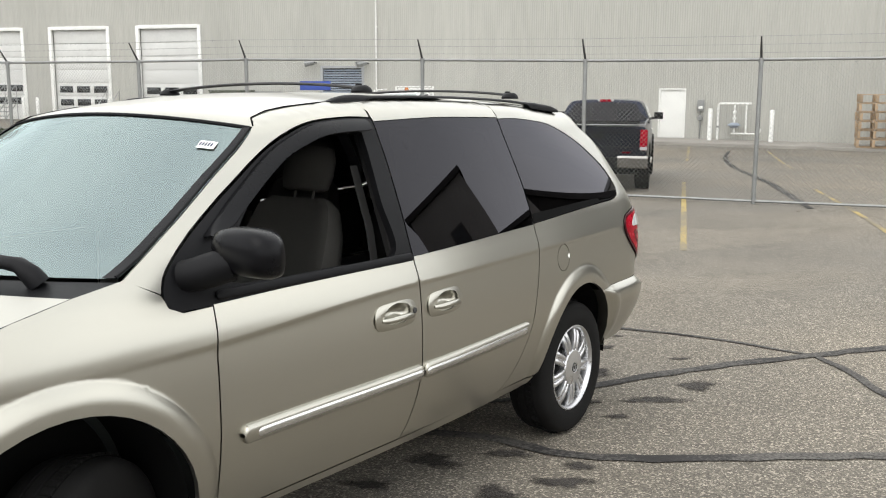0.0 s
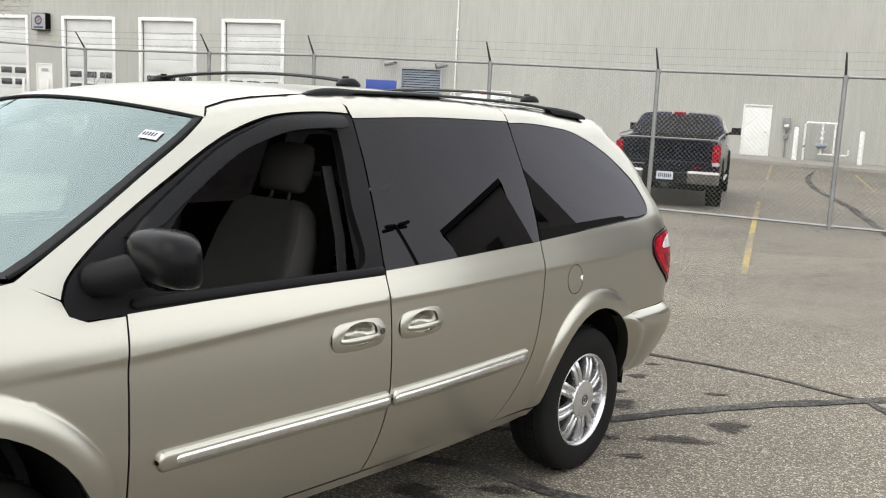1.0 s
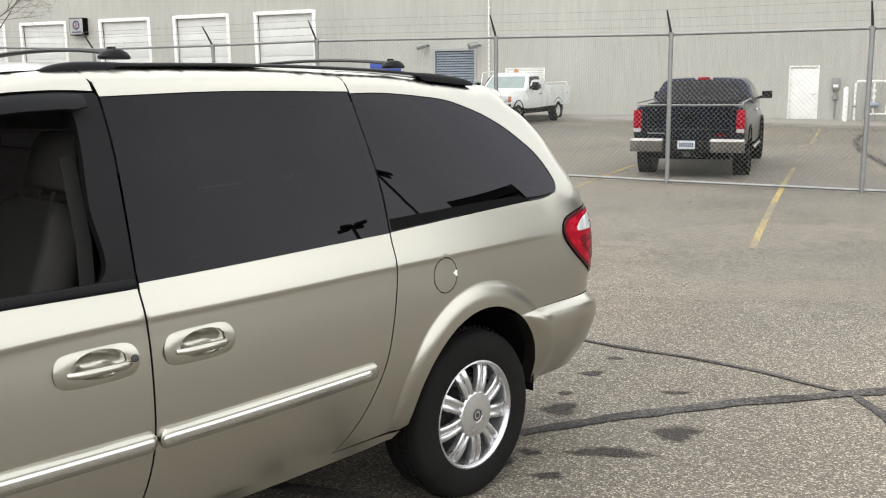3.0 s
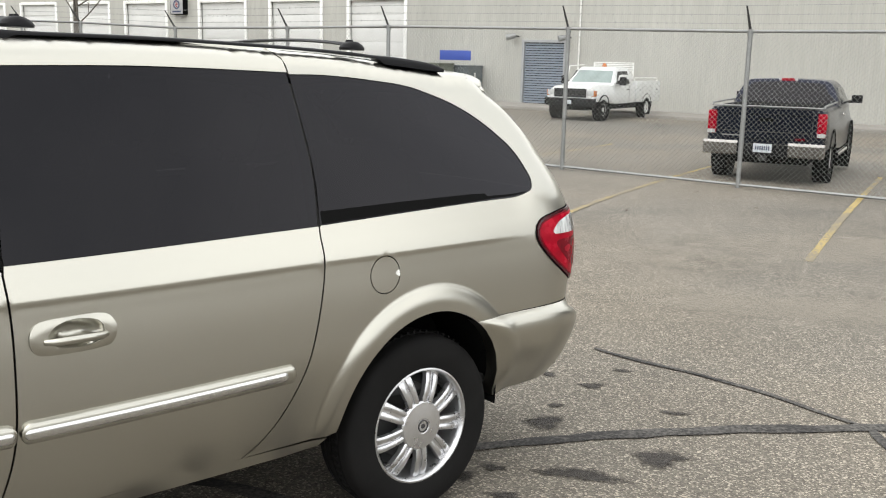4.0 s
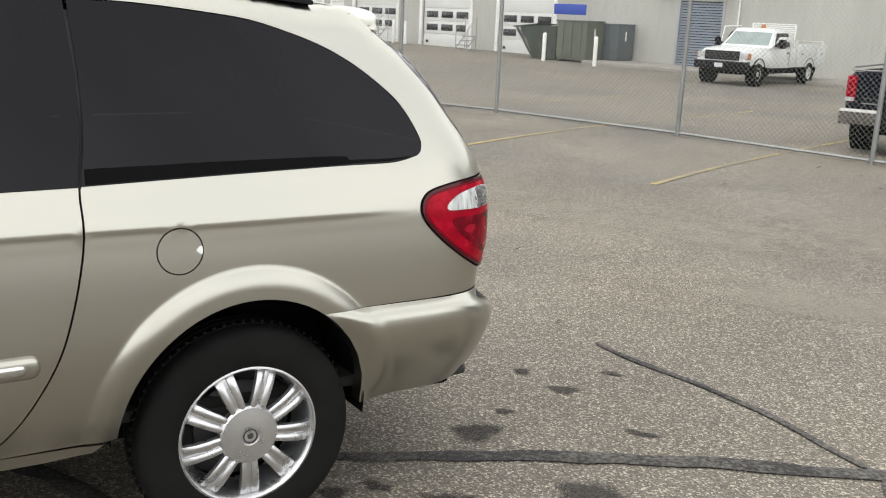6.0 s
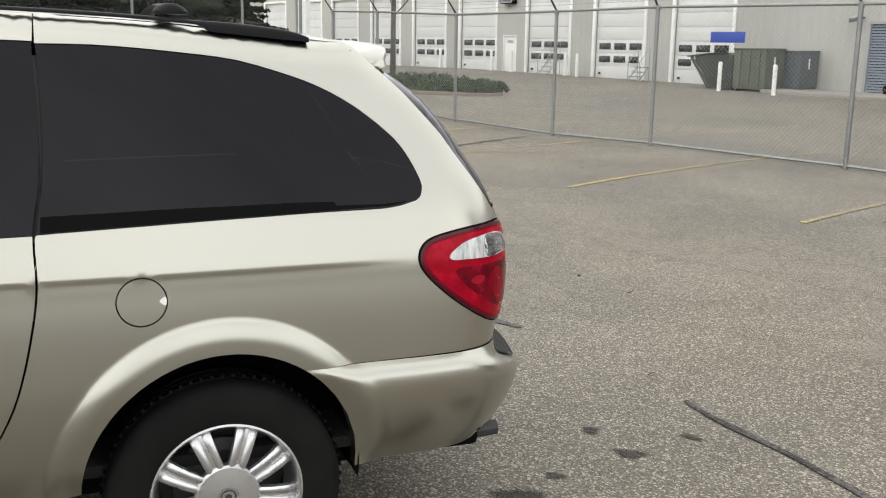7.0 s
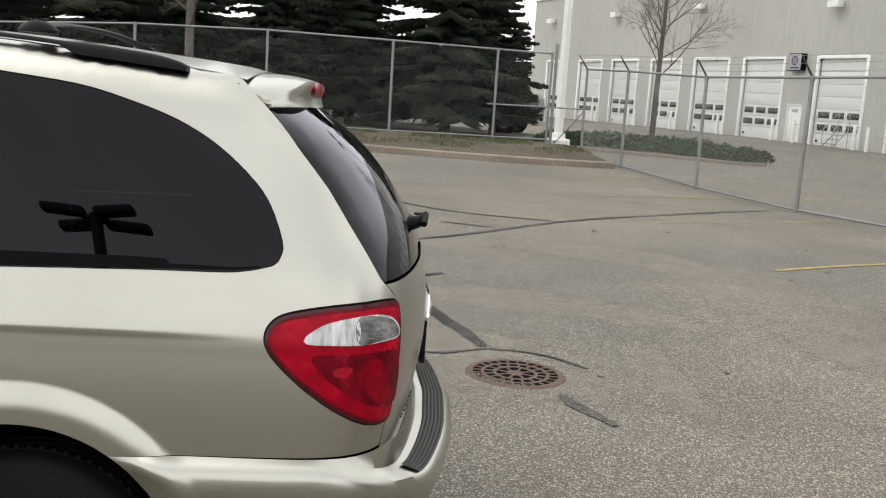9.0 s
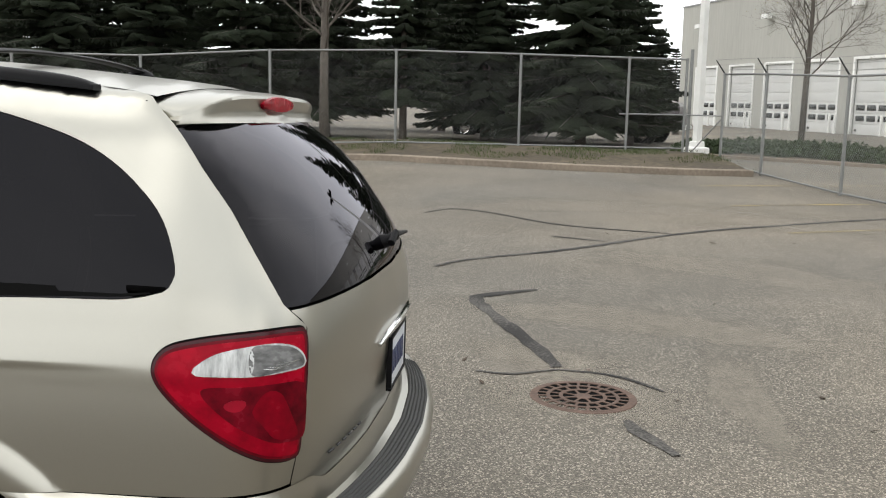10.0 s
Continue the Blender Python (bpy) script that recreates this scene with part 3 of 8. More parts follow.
# ---- the long building ----
building = thing("warehouse", pose(9.1, 41.1, 0, 0, 0, -16.13), "long grey fluted concrete warehouse with white overhead doors", "building")
DOORS = (26.2, 31.4, 36.6, 42.65, 47.5, 52.4, 57.55, 62.5, 67.95)
DOOR_W, DOOR_TOP, EAVE, END = 3.62, 4.78, 9.63, 70.75
openings = sorted([(s - DOOR_W, s, DOOR_TOP) for s in DOORS] + [(14.05, 16.25, 2.78), (-0.50, 0.62, 1.78), (37.35, 38.5, 2.2)])
slabs, s0 = [], -34.0
for a, b, top in openings:
    slabs += [((-a, 0, -1.2), (-s0, 0.35, EAVE)), ((-b, 0, top), (-a, 0.35, EAVE))]
    s0 = b
slabs += [((-END, 0, -1.2), (-s0, 0.35, EAVE)), ((-END, 0.35, -1.2), (-END + 0.35, 40, EAVE)), ((34 - 0.35, 0.35, -1.2), (34, 40, EAVE)), ((-END, 40, -1.2), (34, 40.35, EAVE))]
for a, b in slabs:
    part("wall_panel", boxed(a, b), "wall", building, smooth=0)
part("roof", boxed((-END + 0.36, 0.36, EAVE - 0.5), (33.6, 39.9, EAVE - 0.3)), "concrete", building, smooth=0)
part("coping", boxed((-END - 0.06, -0.06, EAVE), (34.06, 0.45, EAVE + 0.14), 0.02), "galvanised", building)


def overhead_door(s):
    z0 = wall_ground(s - 1.8) - 0.02
    door = thing("overhead_door", building.matrix_basis @ pose(-s + DOOR_W / 2, 0, z0), "white sectional overhead door with two rows of small windows", "garage door", "overhead doors")
    w, h = DOOR_W / 2, DOOR_TOP - z0
    bm = bmesh.new()
    for a, b in (((-w - 0.02, -0.05, 0), (-w + 0.16, 0.1, h)), ((w - 0.16, -0.05, 0), (w + 0.02, 0.1, h)), ((-w + 0.16, -0.05, h - 0.16), (w - 0.16, 0.1, h + 0.02))):
        box(bm, a, b, 0.012)
    part("frame", bm, "white_trim", door)
    n = 7
    hh = (h - 0.16) / n
    for k in range(n):
        bm = bmesh.new()
        box(bm, (-w + 0.162, 0.14, k * hh + 0.006), (w - 0.162, 0.19, (k + 1) * hh - 0.006), 0.008)
        panel = part("panel", bm, "white_steel", door)
        if k in (1, 2):
            for c in (-0.34, 0.0, 0.34):
                x = c * DOOR_W * 0.84
                pane = boxed((x - 0.40, 0.128, k * hh + 0.17), (x + 0.40, 0.139, k * hh + 0.50), 0.004)
                part("pane", pane, "dark_glass", panel)
    bm = bmesh.new()
    box(bm, (-w + 0.4, 0.10, 0.2), (-w + 0.55, 0.139, 0.32), 0.01)
    part("lock", bm, "matte_black", door)
    return door


for s in DOORS:
    overhead_door(s)


def bollard(p, h=1.05, r=0.085, label="white-painted steel bollard beside a door"):
    b = thing("bollard", Matrix.Translation((p[0], p[1], ground_z(p[0], p[1]))), label, "bollard", "bollards")
    bm = bmesh.new()
    lathe(bm, [(r, -0.1), (r, h - 0.06), (r * 0.85, h - 0.02), (r * 0.5, h), (0, h + 0.01)], 20, pose(0, 0, 0, 90))
    part("post", bm, "white_trim", b)


for s in DOORS[1:]:
    for e in (s + 0.35, s - DOOR_W - 0.35):
        bollard(on_wall(e, 0.75)[:2], 1.2)
bollard((-11.6, 43.0), 1.2)
bollard((-8.95, 41.8), 1.2)


def sloped_slab(name, s_from, s_to, d0, d1, h, mat, label):
    bm, rings = bmesh.new(), []
    for s in np.arange(s_from, s_to + 0.01, 2.0):
        r = []
        for d, up in ((d0, 1), (d1 - 0.03, 1), (d1, 0.8), (d1 + 0.02, -1.5), (d0, -1.5)):
            p = on_wall(s, d)
            r.append((p.x, p.y, ground_z(p.x, p.y) + h * up))
        rings.append(r)
    loft(bm, rings)
    return tagged(part(name, bm, mat, smooth=30), label, "pavement", kind="structure")


sloped_slab("pavement", -33, 19.5, 0.0, 3.05, 0.13, "concrete", "raised concrete walk with a curb along the wall")

# ---- fences ----
FENCE = [(12.9, 12.9), (10.35, 13.9), (7.65, 14.93), (4.93, 15.97), (2.22, 17.03), (-0.65, 18.03), (-4.12, 18.95), (-6.45, 19.62), (-9.80, 21.08), (-13.10, 22.33), (-15.9, 23.75)]
BACK = [(-16.62, 23.07), (-17.22, 21.6), (-18.34, 18.9), (-19.6, 15.87), (-20.84, 12.88), (-22.1, 9.9), (-23.3, 7.0), (-24.5, 4.1), (-25.7, 1.2), (-26.9, -1.7)]
LIFT = {p: 0.30 for p in BACK}


def foot(p):
    return ground_z(*p) + LIFT.get(tuple(p), 0.0)


def fence(name, line, height, arms, label, pitch=0.078, wire=0.0021):
    f = thing(name, Matrix.Translation((line[0][0], line[0][1], 0)), label, "fence")
    o = Vector((line[0][0], line[0][1], 0))
    tops = []
    for i, p in enumerate(line):
        z = foot(p)
        d = (Vector(line[min(i + 1, len(line) - 1)]) - Vector(line[max(i - 1, 0)])).normalized()
        lean = Vector((-d.y, d.x, 0)) if d.x < 0 else Vector((d.y, -d.x, 0))
        base = Vector((*p, z)) - o
        r = 0.036
        bm = bmesh.new()
        tube(bm, [base + Vector((0, 0, -0.2)), base + Vector((0, 0, height + 0.02))], r, 12)
        tube(bm, [base + Vector((0, 0, height - 0.06)), base + Vector((0, 0, height + 0.03))], r * 1.25, 12)
        post = part("post", bm, "galvanised", f)
        if arms:
            a = base + Vector((0, 0, height))
            b = a + lean * 0.26 + Vector((0, 0, 0.36))
            bm = bmesh.new()
            tube(bm, [a, a.lerp(b, 0.5), b], [0.022, 0.018, 0.012], 6)
            part("arm", bm, "rail_dark", post)
            tops.append((a, b))
    for name_, h, r in (("top_rail", height, 0.024), ("bottom_rail", 0.05, 0.022)):
        pts = [Vector((*p, foot(p) + h)) - o for p in line]
        part(name_, tubed(pts, r, 8), "galvanised", f)
    if arms:
        for k in (0.3, 0.65, 1.0):
            pts = [a.lerp(b, k) for a, b in tops]
            bm = bmesh.new()
            tube(bm, pts, 0.004, 4)
            for a, b in zip(pts, pts[1:]):
                n = int((b - a).length / 0.14)
                for j in range(1, n):
                    c = a.lerp(b, j / n)
                    tube(bm, [c + Vector((0.0, 0, -0.018)), c + Vector((0.008, 0.008, 0.018))], 0.003, 3)
            part("barbed_wire", bm, "galvanised", f)
    bm = bmesh.new()
    for p, q in zip(line, line[1:]):
        a, b = Vector((*p, foot(p) + 0.06)) - o, Vector((*q, foot(q) + 0.06)) - o
        along = b - a
        L, H = along.length, height - 0.05
        for slope in (1, -1):
            k = -H if slope > 0 else 0.0
            while k < (L if slope > 0 else L + H):
                lo, hi = (max(k, 0), min(k + H, L)) if slope > 0 else (max(k - H, 0), min(k, L))
                if hi - lo > 0.02:
                    z_lo, z_hi = ((lo - k), (hi - k)) if slope > 0 else ((k - lo), (k - hi))
                    tube(bm, [a + along * (lo / L) + Vector((0, 0, z_lo)), a + along * (hi / L) + Vector((0, 0, z_hi))], wire, 3, False)
                k += pitch
    tagged(part("chain_link", bm, "wire", f, smooth=0), kind="stuff")
    return f


M["wire"] = material("zinc_wire", (0.34, 0.35, 0.34), 0.5, metal=0.5, vary=0.1, scale=3)
M["rail_dark"] = material("dark_steel", (0.06, 0.06, 0.06), 0.6, metal=0.4, vary=0.1)
fence("chain_link_fence", FENCE, 2.36, True, "galvanised chain-link fence with barbed wire on slanted arms")
fence("chain_link_fence", BACK, 2.42, False, "galvanised chain-link fence along a grass verge", 0.10, 0.0007)


# ---- the minivan: x forward from the rear axle, y to its left, z up ----
VAN = pose(-0.139, 5.518, -0.003, 0.982, -0.875, 236.519)
van = thing("minivan", VAN, "champagne metallic minivan with tinted rear glass and alloy wheels", "minivan")
van_width = spline((0.24, 0.30, 0.36, 0.42, 0.50, 0.62, 0.72, 0.80, 0.90, 0.98, 1.045, 1.09, 1.12, 1.17, 1.30, 1.45, 1.60, 1.69, 1.72, 1.743, 1.757),
                   (0.775, 0.858, 0.907, 0.936, 0.962, 0.988, 0.999, 0.999, 0.9965, 0.992, 0.987, 0.977, 0.9695, 0.957, 0.905, 0.842, 0.776, 0.733, 0.708, 0.665, 0.60))
van_rear = spline((0.2, 0.6, 0.75, 0.95, 1.05, 1.15, 1.25, 1.35, 1.44, 1.52, 1.61, 1.69, 1.76), (-0.965, -0.985, -1.002, -1.030, -1.028, -1.008, -0.970, -0.906, -0.838, -0.757, -0.636, -0.575, -0.52))
van_roof = spline((-0.66, -0.47, -0.3, 0.0, 0.6, 1.2, 1.55, 1.8, 2.0, 2.3), (1.60, 1.685, 1.722, 1.752, 1.776, 1.777, 1.768, 1.745, 1.715, 1.65))
ARCHES = ((0.005, 0.407, 0.400, 0.497), (3.005, 0.475, 0.430, 0.522))


def crease_z(x):
    return 1.046 - 0.042 * smooth01((x - 1.5) / 1.1)


def smooth01(t):
    t = min(max(t, 0), 1)
    return t * t * (3 - 2 * t)


def roof_line(x):
    r = van_roof(x)
    return (r + 1.71 + math.sqrt((r - 1.71) ** 2 + 0.0003)) / 2 if x < 0.9 else r


def half_width(x, z):
    """How far the left side stands from the middle, with crease, arches and the taper of nose and tail."""
    zz = z if z < 1.17 else 1.17 + (z - 1.17) * (1.757 - 1.17) / (roof_line(x) - 1.17)
    y = van_width(min(zz, 1.757)) + 0.042 * math.exp(-(((x - 1.35) / 0.75) ** 2))
    # the body draws in towards the tail, the roof more than the waist
    y -= 0.030 * smooth01((0.35 - x) / 1.0) * (1 + 0.7 * smooth01((z - 1.25) / 0.35))
    # the crease below the windows, which fades out before the tail lamp
    zc = crease_z(x)
    y += 0.0036 * smooth01((x + 0.60) / 0.4) * (1 - 0.75 * smooth01((x - 2.5) / 0.3)) * smooth01((z - zc + 0.022) / 0.022) * math.exp(-max(z - zc, 0) / 0.06)
    if x > 2.45:
        y *= max(1 - ((x - 2.45) / 1.47) ** 3.2, 0.0) ** (1 / 3.2)
    for cx, cz, r0, r1 in ARCHES:
        d = math.hypot(x - cx, z - cz)
        if z > 0.25 and d < r1 + 0.03:
            t = min(max((r1 - d) / 0.066, 0), 1)
            y += 0.019 * (1 - (1 - t) ** 2) * smooth01((z - 0.3) / 0.2)
    return y


def tail_curve(z):
    """The plan of the tail at one height: points from the side round the corner to the middle."""
    rear = van_rear(z)
    top = smooth01((z - 1.3) / 0.3)
    n, bow = 10.5 + 5.5 * top, 0.12 - 0.03 * top  # a tight corner, then a rear face that bows out
    edge = rear + bow
    xs = np.linspace(-0.62, 0.0, 32)
    ws = np.array([half_width(float(x), z) for x in xs])
    u = np.linspace(0, 1, 400)
    th = (u - 0.35 * np.sin(2 * math.pi * u) / (2 * math.pi)) * math.pi / 2
    x = edge * np.sin(th) ** (2 / n)
    y = np.interp(np.maximum(x, -0.62), xs, ws) * np.clip(np.cos(th), 0, 1) ** (2 / n)
    lead = edge * np.linspace(0.05, 0.3, 8)
    keep = x < edge * 0.32
    y = np.concatenate([[ws[-1]], np.interp(lead, xs, ws), y[keep]])
    x = np.concatenate([[0.0], lead, x[keep] - bow * np.clip(1 - (y[9:] / ws[0]) ** 2, 0, 1)])
    return np.stack([x, y], 1)


tails = {}


def on_van(q, z, off=0.0):
    """A place on the van's left skin: q is x along the side, then goes on round the tail; off is how far outside the skin."""
    if q > -0.35:
        y = half_width(q, z)
        e = 0.01
        n = Vector((-(half_width(q + e, z) - half_width(q - e, z)) / (2 * e), 1, -(half_width(q, min(z + e, 1.76)) - half_width(q, z - e)) / (2 * e))).normalized()
        return Vector((q, y, z)) + n * off
    key = round(z, 4)
    if key not in tails:
        c = tail_curve(z)
        d = np.concatenate([[0], np.cumsum(np.hypot(*np.diff(c, axis=0).T))])
        start = np.interp(0.35, -c[:, 0], d)
        tails[key] = (c, d - start)
    c, d = tails[key]
    a = -0.35 - q
    x, y = np.interp(a, d, c[:, 0]), np.interp(a, d, c[:, 1])
    h = 0.02
    x1, y1, x0, y0 = np.interp(a + h, d, c[:, 0]), np.interp(a + h, d, c[:, 1]), np.interp(a - h, d, c[:, 0]), np.interp(a - h, d, c[:, 1])
    n = Vector((-(y0 - y1), -(x1 - x0), 0)).normalized() if a + h < d[-1] else Vector((-1, 0, 0))
    return Vector((float(x), float(y), z)) + n * off


def tail_q(x, z):
    """The q of the place on the tail whose x is given."""
    c = tail_curve(z)
    d = np.concatenate([[0], np.cumsum(np.hypot(*np.diff(c, axis=0).T))])
    start = np.interp(0.35, -c[:, 0], d)
    return -0.35 - float(np.interp(-x, -c[:, 0], d) - start)


def middle_q(z):
    on_van(-0.4, z)
    return -0.35 - float(tails[round(z, 4)][1][-1])


def van_normal(q, z):
    """The way the skin faces at a place."""
    e = 0.004
    a = on_van(q + e, z) - on_van(q - e, z)
    b = on_van(q, z + e) - on_van(q, z - e)
    n = b.cross(a)
    if n.length < 1e-9:
        return Vector((0, 1, 0))
    n.normalize()
    return n if n.y > 0 or (q < -0.6 and n.x < 0) else -n


def mirrored(bm):
    """Adds the right-hand twin, and closes the two in the middle."""
    r = bmesh.ops.duplicate(bm, geom=bm.verts[:] + bm.edges[:] + bm.faces[:])
    vs = [g for g in r["geom"] if isinstance(g, bmesh.types.BMVert)]
    for v in vs:
        v.co.y = -v.co.y
    bmesh.ops.reverse_faces(bm, faces=[g for g in r["geom"] if isinstance(g, bmesh.types.BMFace)])
    bmesh.ops.remove_doubles(bm, verts=bm.verts[:], dist=0.002)
    return bm


def feature_points(lo, hi):
    """Extra net points along the crease and round the wheel arches."""
    pts = [(float(q), crease_z(q) + dz) for dz in (-0.075, -0.062, -0.052, -0.042, -0.032, -0.022, -0.012, -0.004, 0.003, 0.012, 0.024, 0.038, 0.054, 0.070, 0.086, 0.104, 0.122) for q in np.arange(lo, hi, 0.03)]
    for cx, cz, r0, r1 in ARCHES:
        for k, d in enumerate((-0.066, -0.056, -0.046, -0.034, -0.022, -0.010, 0.002, 0.010, 0.020)):
            r = r1 + d
            pts += [(cx + r * math.cos(a), cz + r * math.sin(a)) for a in np.arange(-0.3, 3.45, 0.05)]
    return [p for p in pts if lo < p[0] < hi]


def near_feature(x, z):
    return crease_z(x) - 0.088 < z < crease_z(x) + 0.135 or any(r1 - 0.078 < math.hypot(x - cx, z - cz) < r1 + 0.032 for cx, cz, r0, r1 in ARCHES)


def skin(name, outline, holes=(), mat="van_paint", off=0.0, depth=0.018, grid=0.03, sides=(1,), parent=None, label="", smooth=40, fine=False, way=None):
    """A panel on the van's side, one mesh for each side asked for."""
    made = []
    for s in sides:
        bm = bmesh.new()
        sheet(bm, dense(outline, grid * 0.7), [dense(h, grid * 0.7) for h in holes], lambda a, b, o: on_van(a, b, off + o), grid, depth,
              extra=feature_points(min(p[0] for p in outline), max(p[0] for p in outline)) if fine else (), skip=near_feature if fine else None, nrm=way or (van_normal if fine else None))
        bm.normal_update()
        flip = sum(f.normal.y * f.calc_area() for f in bm.faces) < 0
        if flip:
            bmesh.ops.reverse_faces(bm, faces=bm.faces[:])
        if s < 0:
            layer = bm.verts.layers.float_vector.get("way")
            for v in bm.verts:
                v.co.y = -v.co.y
                if layer:
                    v[layer] = (v[layer].x, -v[layer].y, v[layer].z)
            bmesh.ops.reverse_faces(bm, faces=bm.faces[:])
        made.append(part(name, bm, mat, parent or van, label, smooth))
    return made


def even_way(outline, bow=0.030, lean=0.0):
    """The way a pane of even curvature faces that spans an outline on the van's side: bow is its least curve along the van, lean how much less it leans in."""
    qs, zs = [p[0] for p in outline], [p[1] for p in outline]
    grid = [(q, z) for q in np.linspace(max(min(qs), -0.5), max(qs), 24) for z in np.linspace(min(zs) + 0.03, max(zs) - 0.03, 12)]
    y = np.array([half_width(*p) for p in grid])
    k = np.linalg.lstsq(np.array([[1, q, z, q * z, z * z, q * q] for q, z in grid]), y, rcond=None)[0]
    k5 = min(k[5], -bow)
    k = np.linalg.lstsq(np.array([[1, q, z, q * z, z * z] for q, z in grid]), y - k5 * np.array([q * q for q, z in grid]), rcond=None)[0]
    return lambda q, z: Vector((-(k[1] + 2 * k5 * q + k[3] * z), 1, -(k[2] + lean + k[3] * q + 2 * k[4] * z))).normalized()


def arc(cx, cz, r, a0, a1, n=24):
    return [(cx + r * math.cos(radians(a0 + (a1 - a0) * k / n)), cz + r * math.sin(radians(a0 + (a1 - a0) * k / n))) for k in range(n + 1)]


B_SEAM = rounded([(1.563, 0.43), (1.538, 0.48), (1.496, 0.66), (1.488, 0.94), (1.498, 1.15), (1.480, 1.33), (1.458, 1.55), (1.458, 1.69)], 0.03, False)
Q_SEAM = rounded([(0.78, 0.42), (0.71, 0.47), (0.63, 0.57), (0.545, 0.74), (0.488, 0.99), (0.486, 1.165), (0.464, 1.31), (0.460, 1.5), (0.468, 1.69)], 0.03, False)
G = 0.003
def seam_x(seam, z):
    pts = sorted((p[1], p[0]) for p in seam)
    return float(np.interp(z, [p[0] for p in pts], [p[1] for p in pts]))


# the rear side glass runs up to the seam between door and quarter
Q_TOP = rounded([(0.4645, 1.690), (0.30, 1.690), (0.09, 1.676), (-0.10, 1.653), (-0.28, 1.595), (-0.43, 1.506), (-0.545, 1.400), (-0.602, 1.297), (-0.610, 1.237), (-0.55, 1.207), (-0.25, 1.198), (0.12, 1.186), (0.479, 1.172)], 0.02, False)
Q_FRONT = [(seam_x(Q_SEAM, z) - 0.003, z) for z in np.arange(1.19, 1.68, 0.04)]
QUARTER_GLASS = Q_TOP + Q_FRONT
S_TOP = rounded([(1.455, 1.690), (1.0, 1.702), (0.4705, 1.696)], 0.03, False)
S_LOW = rounded([(0.489, 1.170), (1.0, 1.160), (1.492, 1.150)], 0.03, False)
SLIDER_GLASS = S_TOP + [(seam_x(Q_SEAM, z) + 0.003, z) for z in np.arange(1.66, 1.19, -0.04)] + S_LOW + [(seam_x(B_SEAM, z) - 0.003, z) for z in np.arange(1.18, 1.67, 0.04)]
TAIL_EDGE = [(-0.46, 1.684), (-0.530, 1.611), (-0.628, 1.5), (-0.715, 1.4), (-0.785, 1.3), (-0.862, 1.185), (-0.900, 1.128)]
def lamp_out(z):
    """How far the tail lamp and the tailgate's seam wrap on round the corner."""
    return 0.022 * smooth01((1.19 - z) / 0.06)


LAMP = rounded([(tail_q(x, z) - (lamp_out(z) if x < -0.86 else 0), z) for x, z in ((-0.588, 1.020), (-0.583, 1.045), (-0.592, 1.074), (-0.624, 1.100), (-0.70, 1.119), (-0.80, 1.132), (-0.87, 1.135), (-0.898, 1.118), (-0.908, 1.03), (-0.900, 0.89), (-0.888, 0.815), (-0.85, 0.816), (-0.78, 0.852), (-0.70, 0.906), (-0.645, 0.952), (-0.607, 0.990))], 0.008)
lamp_right = tail_q(-0.905, 1.0) - 0.022

tail_q_edge = [(tail_q(x, z) - lamp_out(z), z) for x, z in TAIL_EDGE]
FUEL = arc(0.225, 0.970, 0.0685, 0, 352.5, 47)
FRONT_CUP = rounded([(1.566, 0.945), (1.582, 0.974), (1.64, 0.986), (1.695, 0.974), (1.722, 0.940), (1.695, 0.915), (1.64, 0.906), (1.582, 0.916)], 0.012)
REAR_CUP = rounded([(1.248, 0.942), (1.264, 0.972), (1.322, 0.984), (1.378, 0.972), (1.404, 0.938), (1.378, 0.913), (1.322, 0.904), (1.264, 0.914)], 0.012)

# quarter panels
quarter = [(x - G, z) for x, z in Q_SEAM if z < 1.165] + Q_TOP[::-1] + [(0.4645, 1.72), (0.4665, 1.774)] + [(x, van_roof(x) - 0.001) for x in np.arange(0.45, -0.46, -0.02)] + tail_q_edge
quarter += [(lamp_right, 1.05)] + [(tail_q(x, z) - lamp_out(z), z) for x, z in ((-0.898, 0.89), (-0.886, 0.80), (-0.875, 0.742))] + [(tail_q(-0.6, 0.737), 0.737), (-0.30, 0.735)]
quarter += arc(0.005, 0.407, 0.400, 125, 2) + [(0.44, 0.415)]
skin("quarter_panel", quarter, [inset(LAMP, 0.004), FUEL], sides=(1, -1), grid=0.028, fine=True)
skin("quarter_glass", inset(QUARTER_GLASS, 0.002), mat="privacy_glass", off=-0.003, depth=0, sides=(1, -1), label="dark tinted quarter window", way=even_way(QUARTER_GLASS, lean=0.045))
low_edge = [(0.470, 1.177), (0.12, 1.191), (-0.25, 1.203), (-0.33, 1.206), (-0.56, 1.212)]
trim = low_edge + [(-0.56, 1.216), (-0.34, 1.217), (-0.33, 1.228), (-0.25, 1.230), (0.12, 1.226), (0.468, 1.218)]
skin("glass_trim", trim, mat="matte_black", off=-0.0012, depth=0.001, sides=(1, -1), label="black strip along the foot of the quarter window")
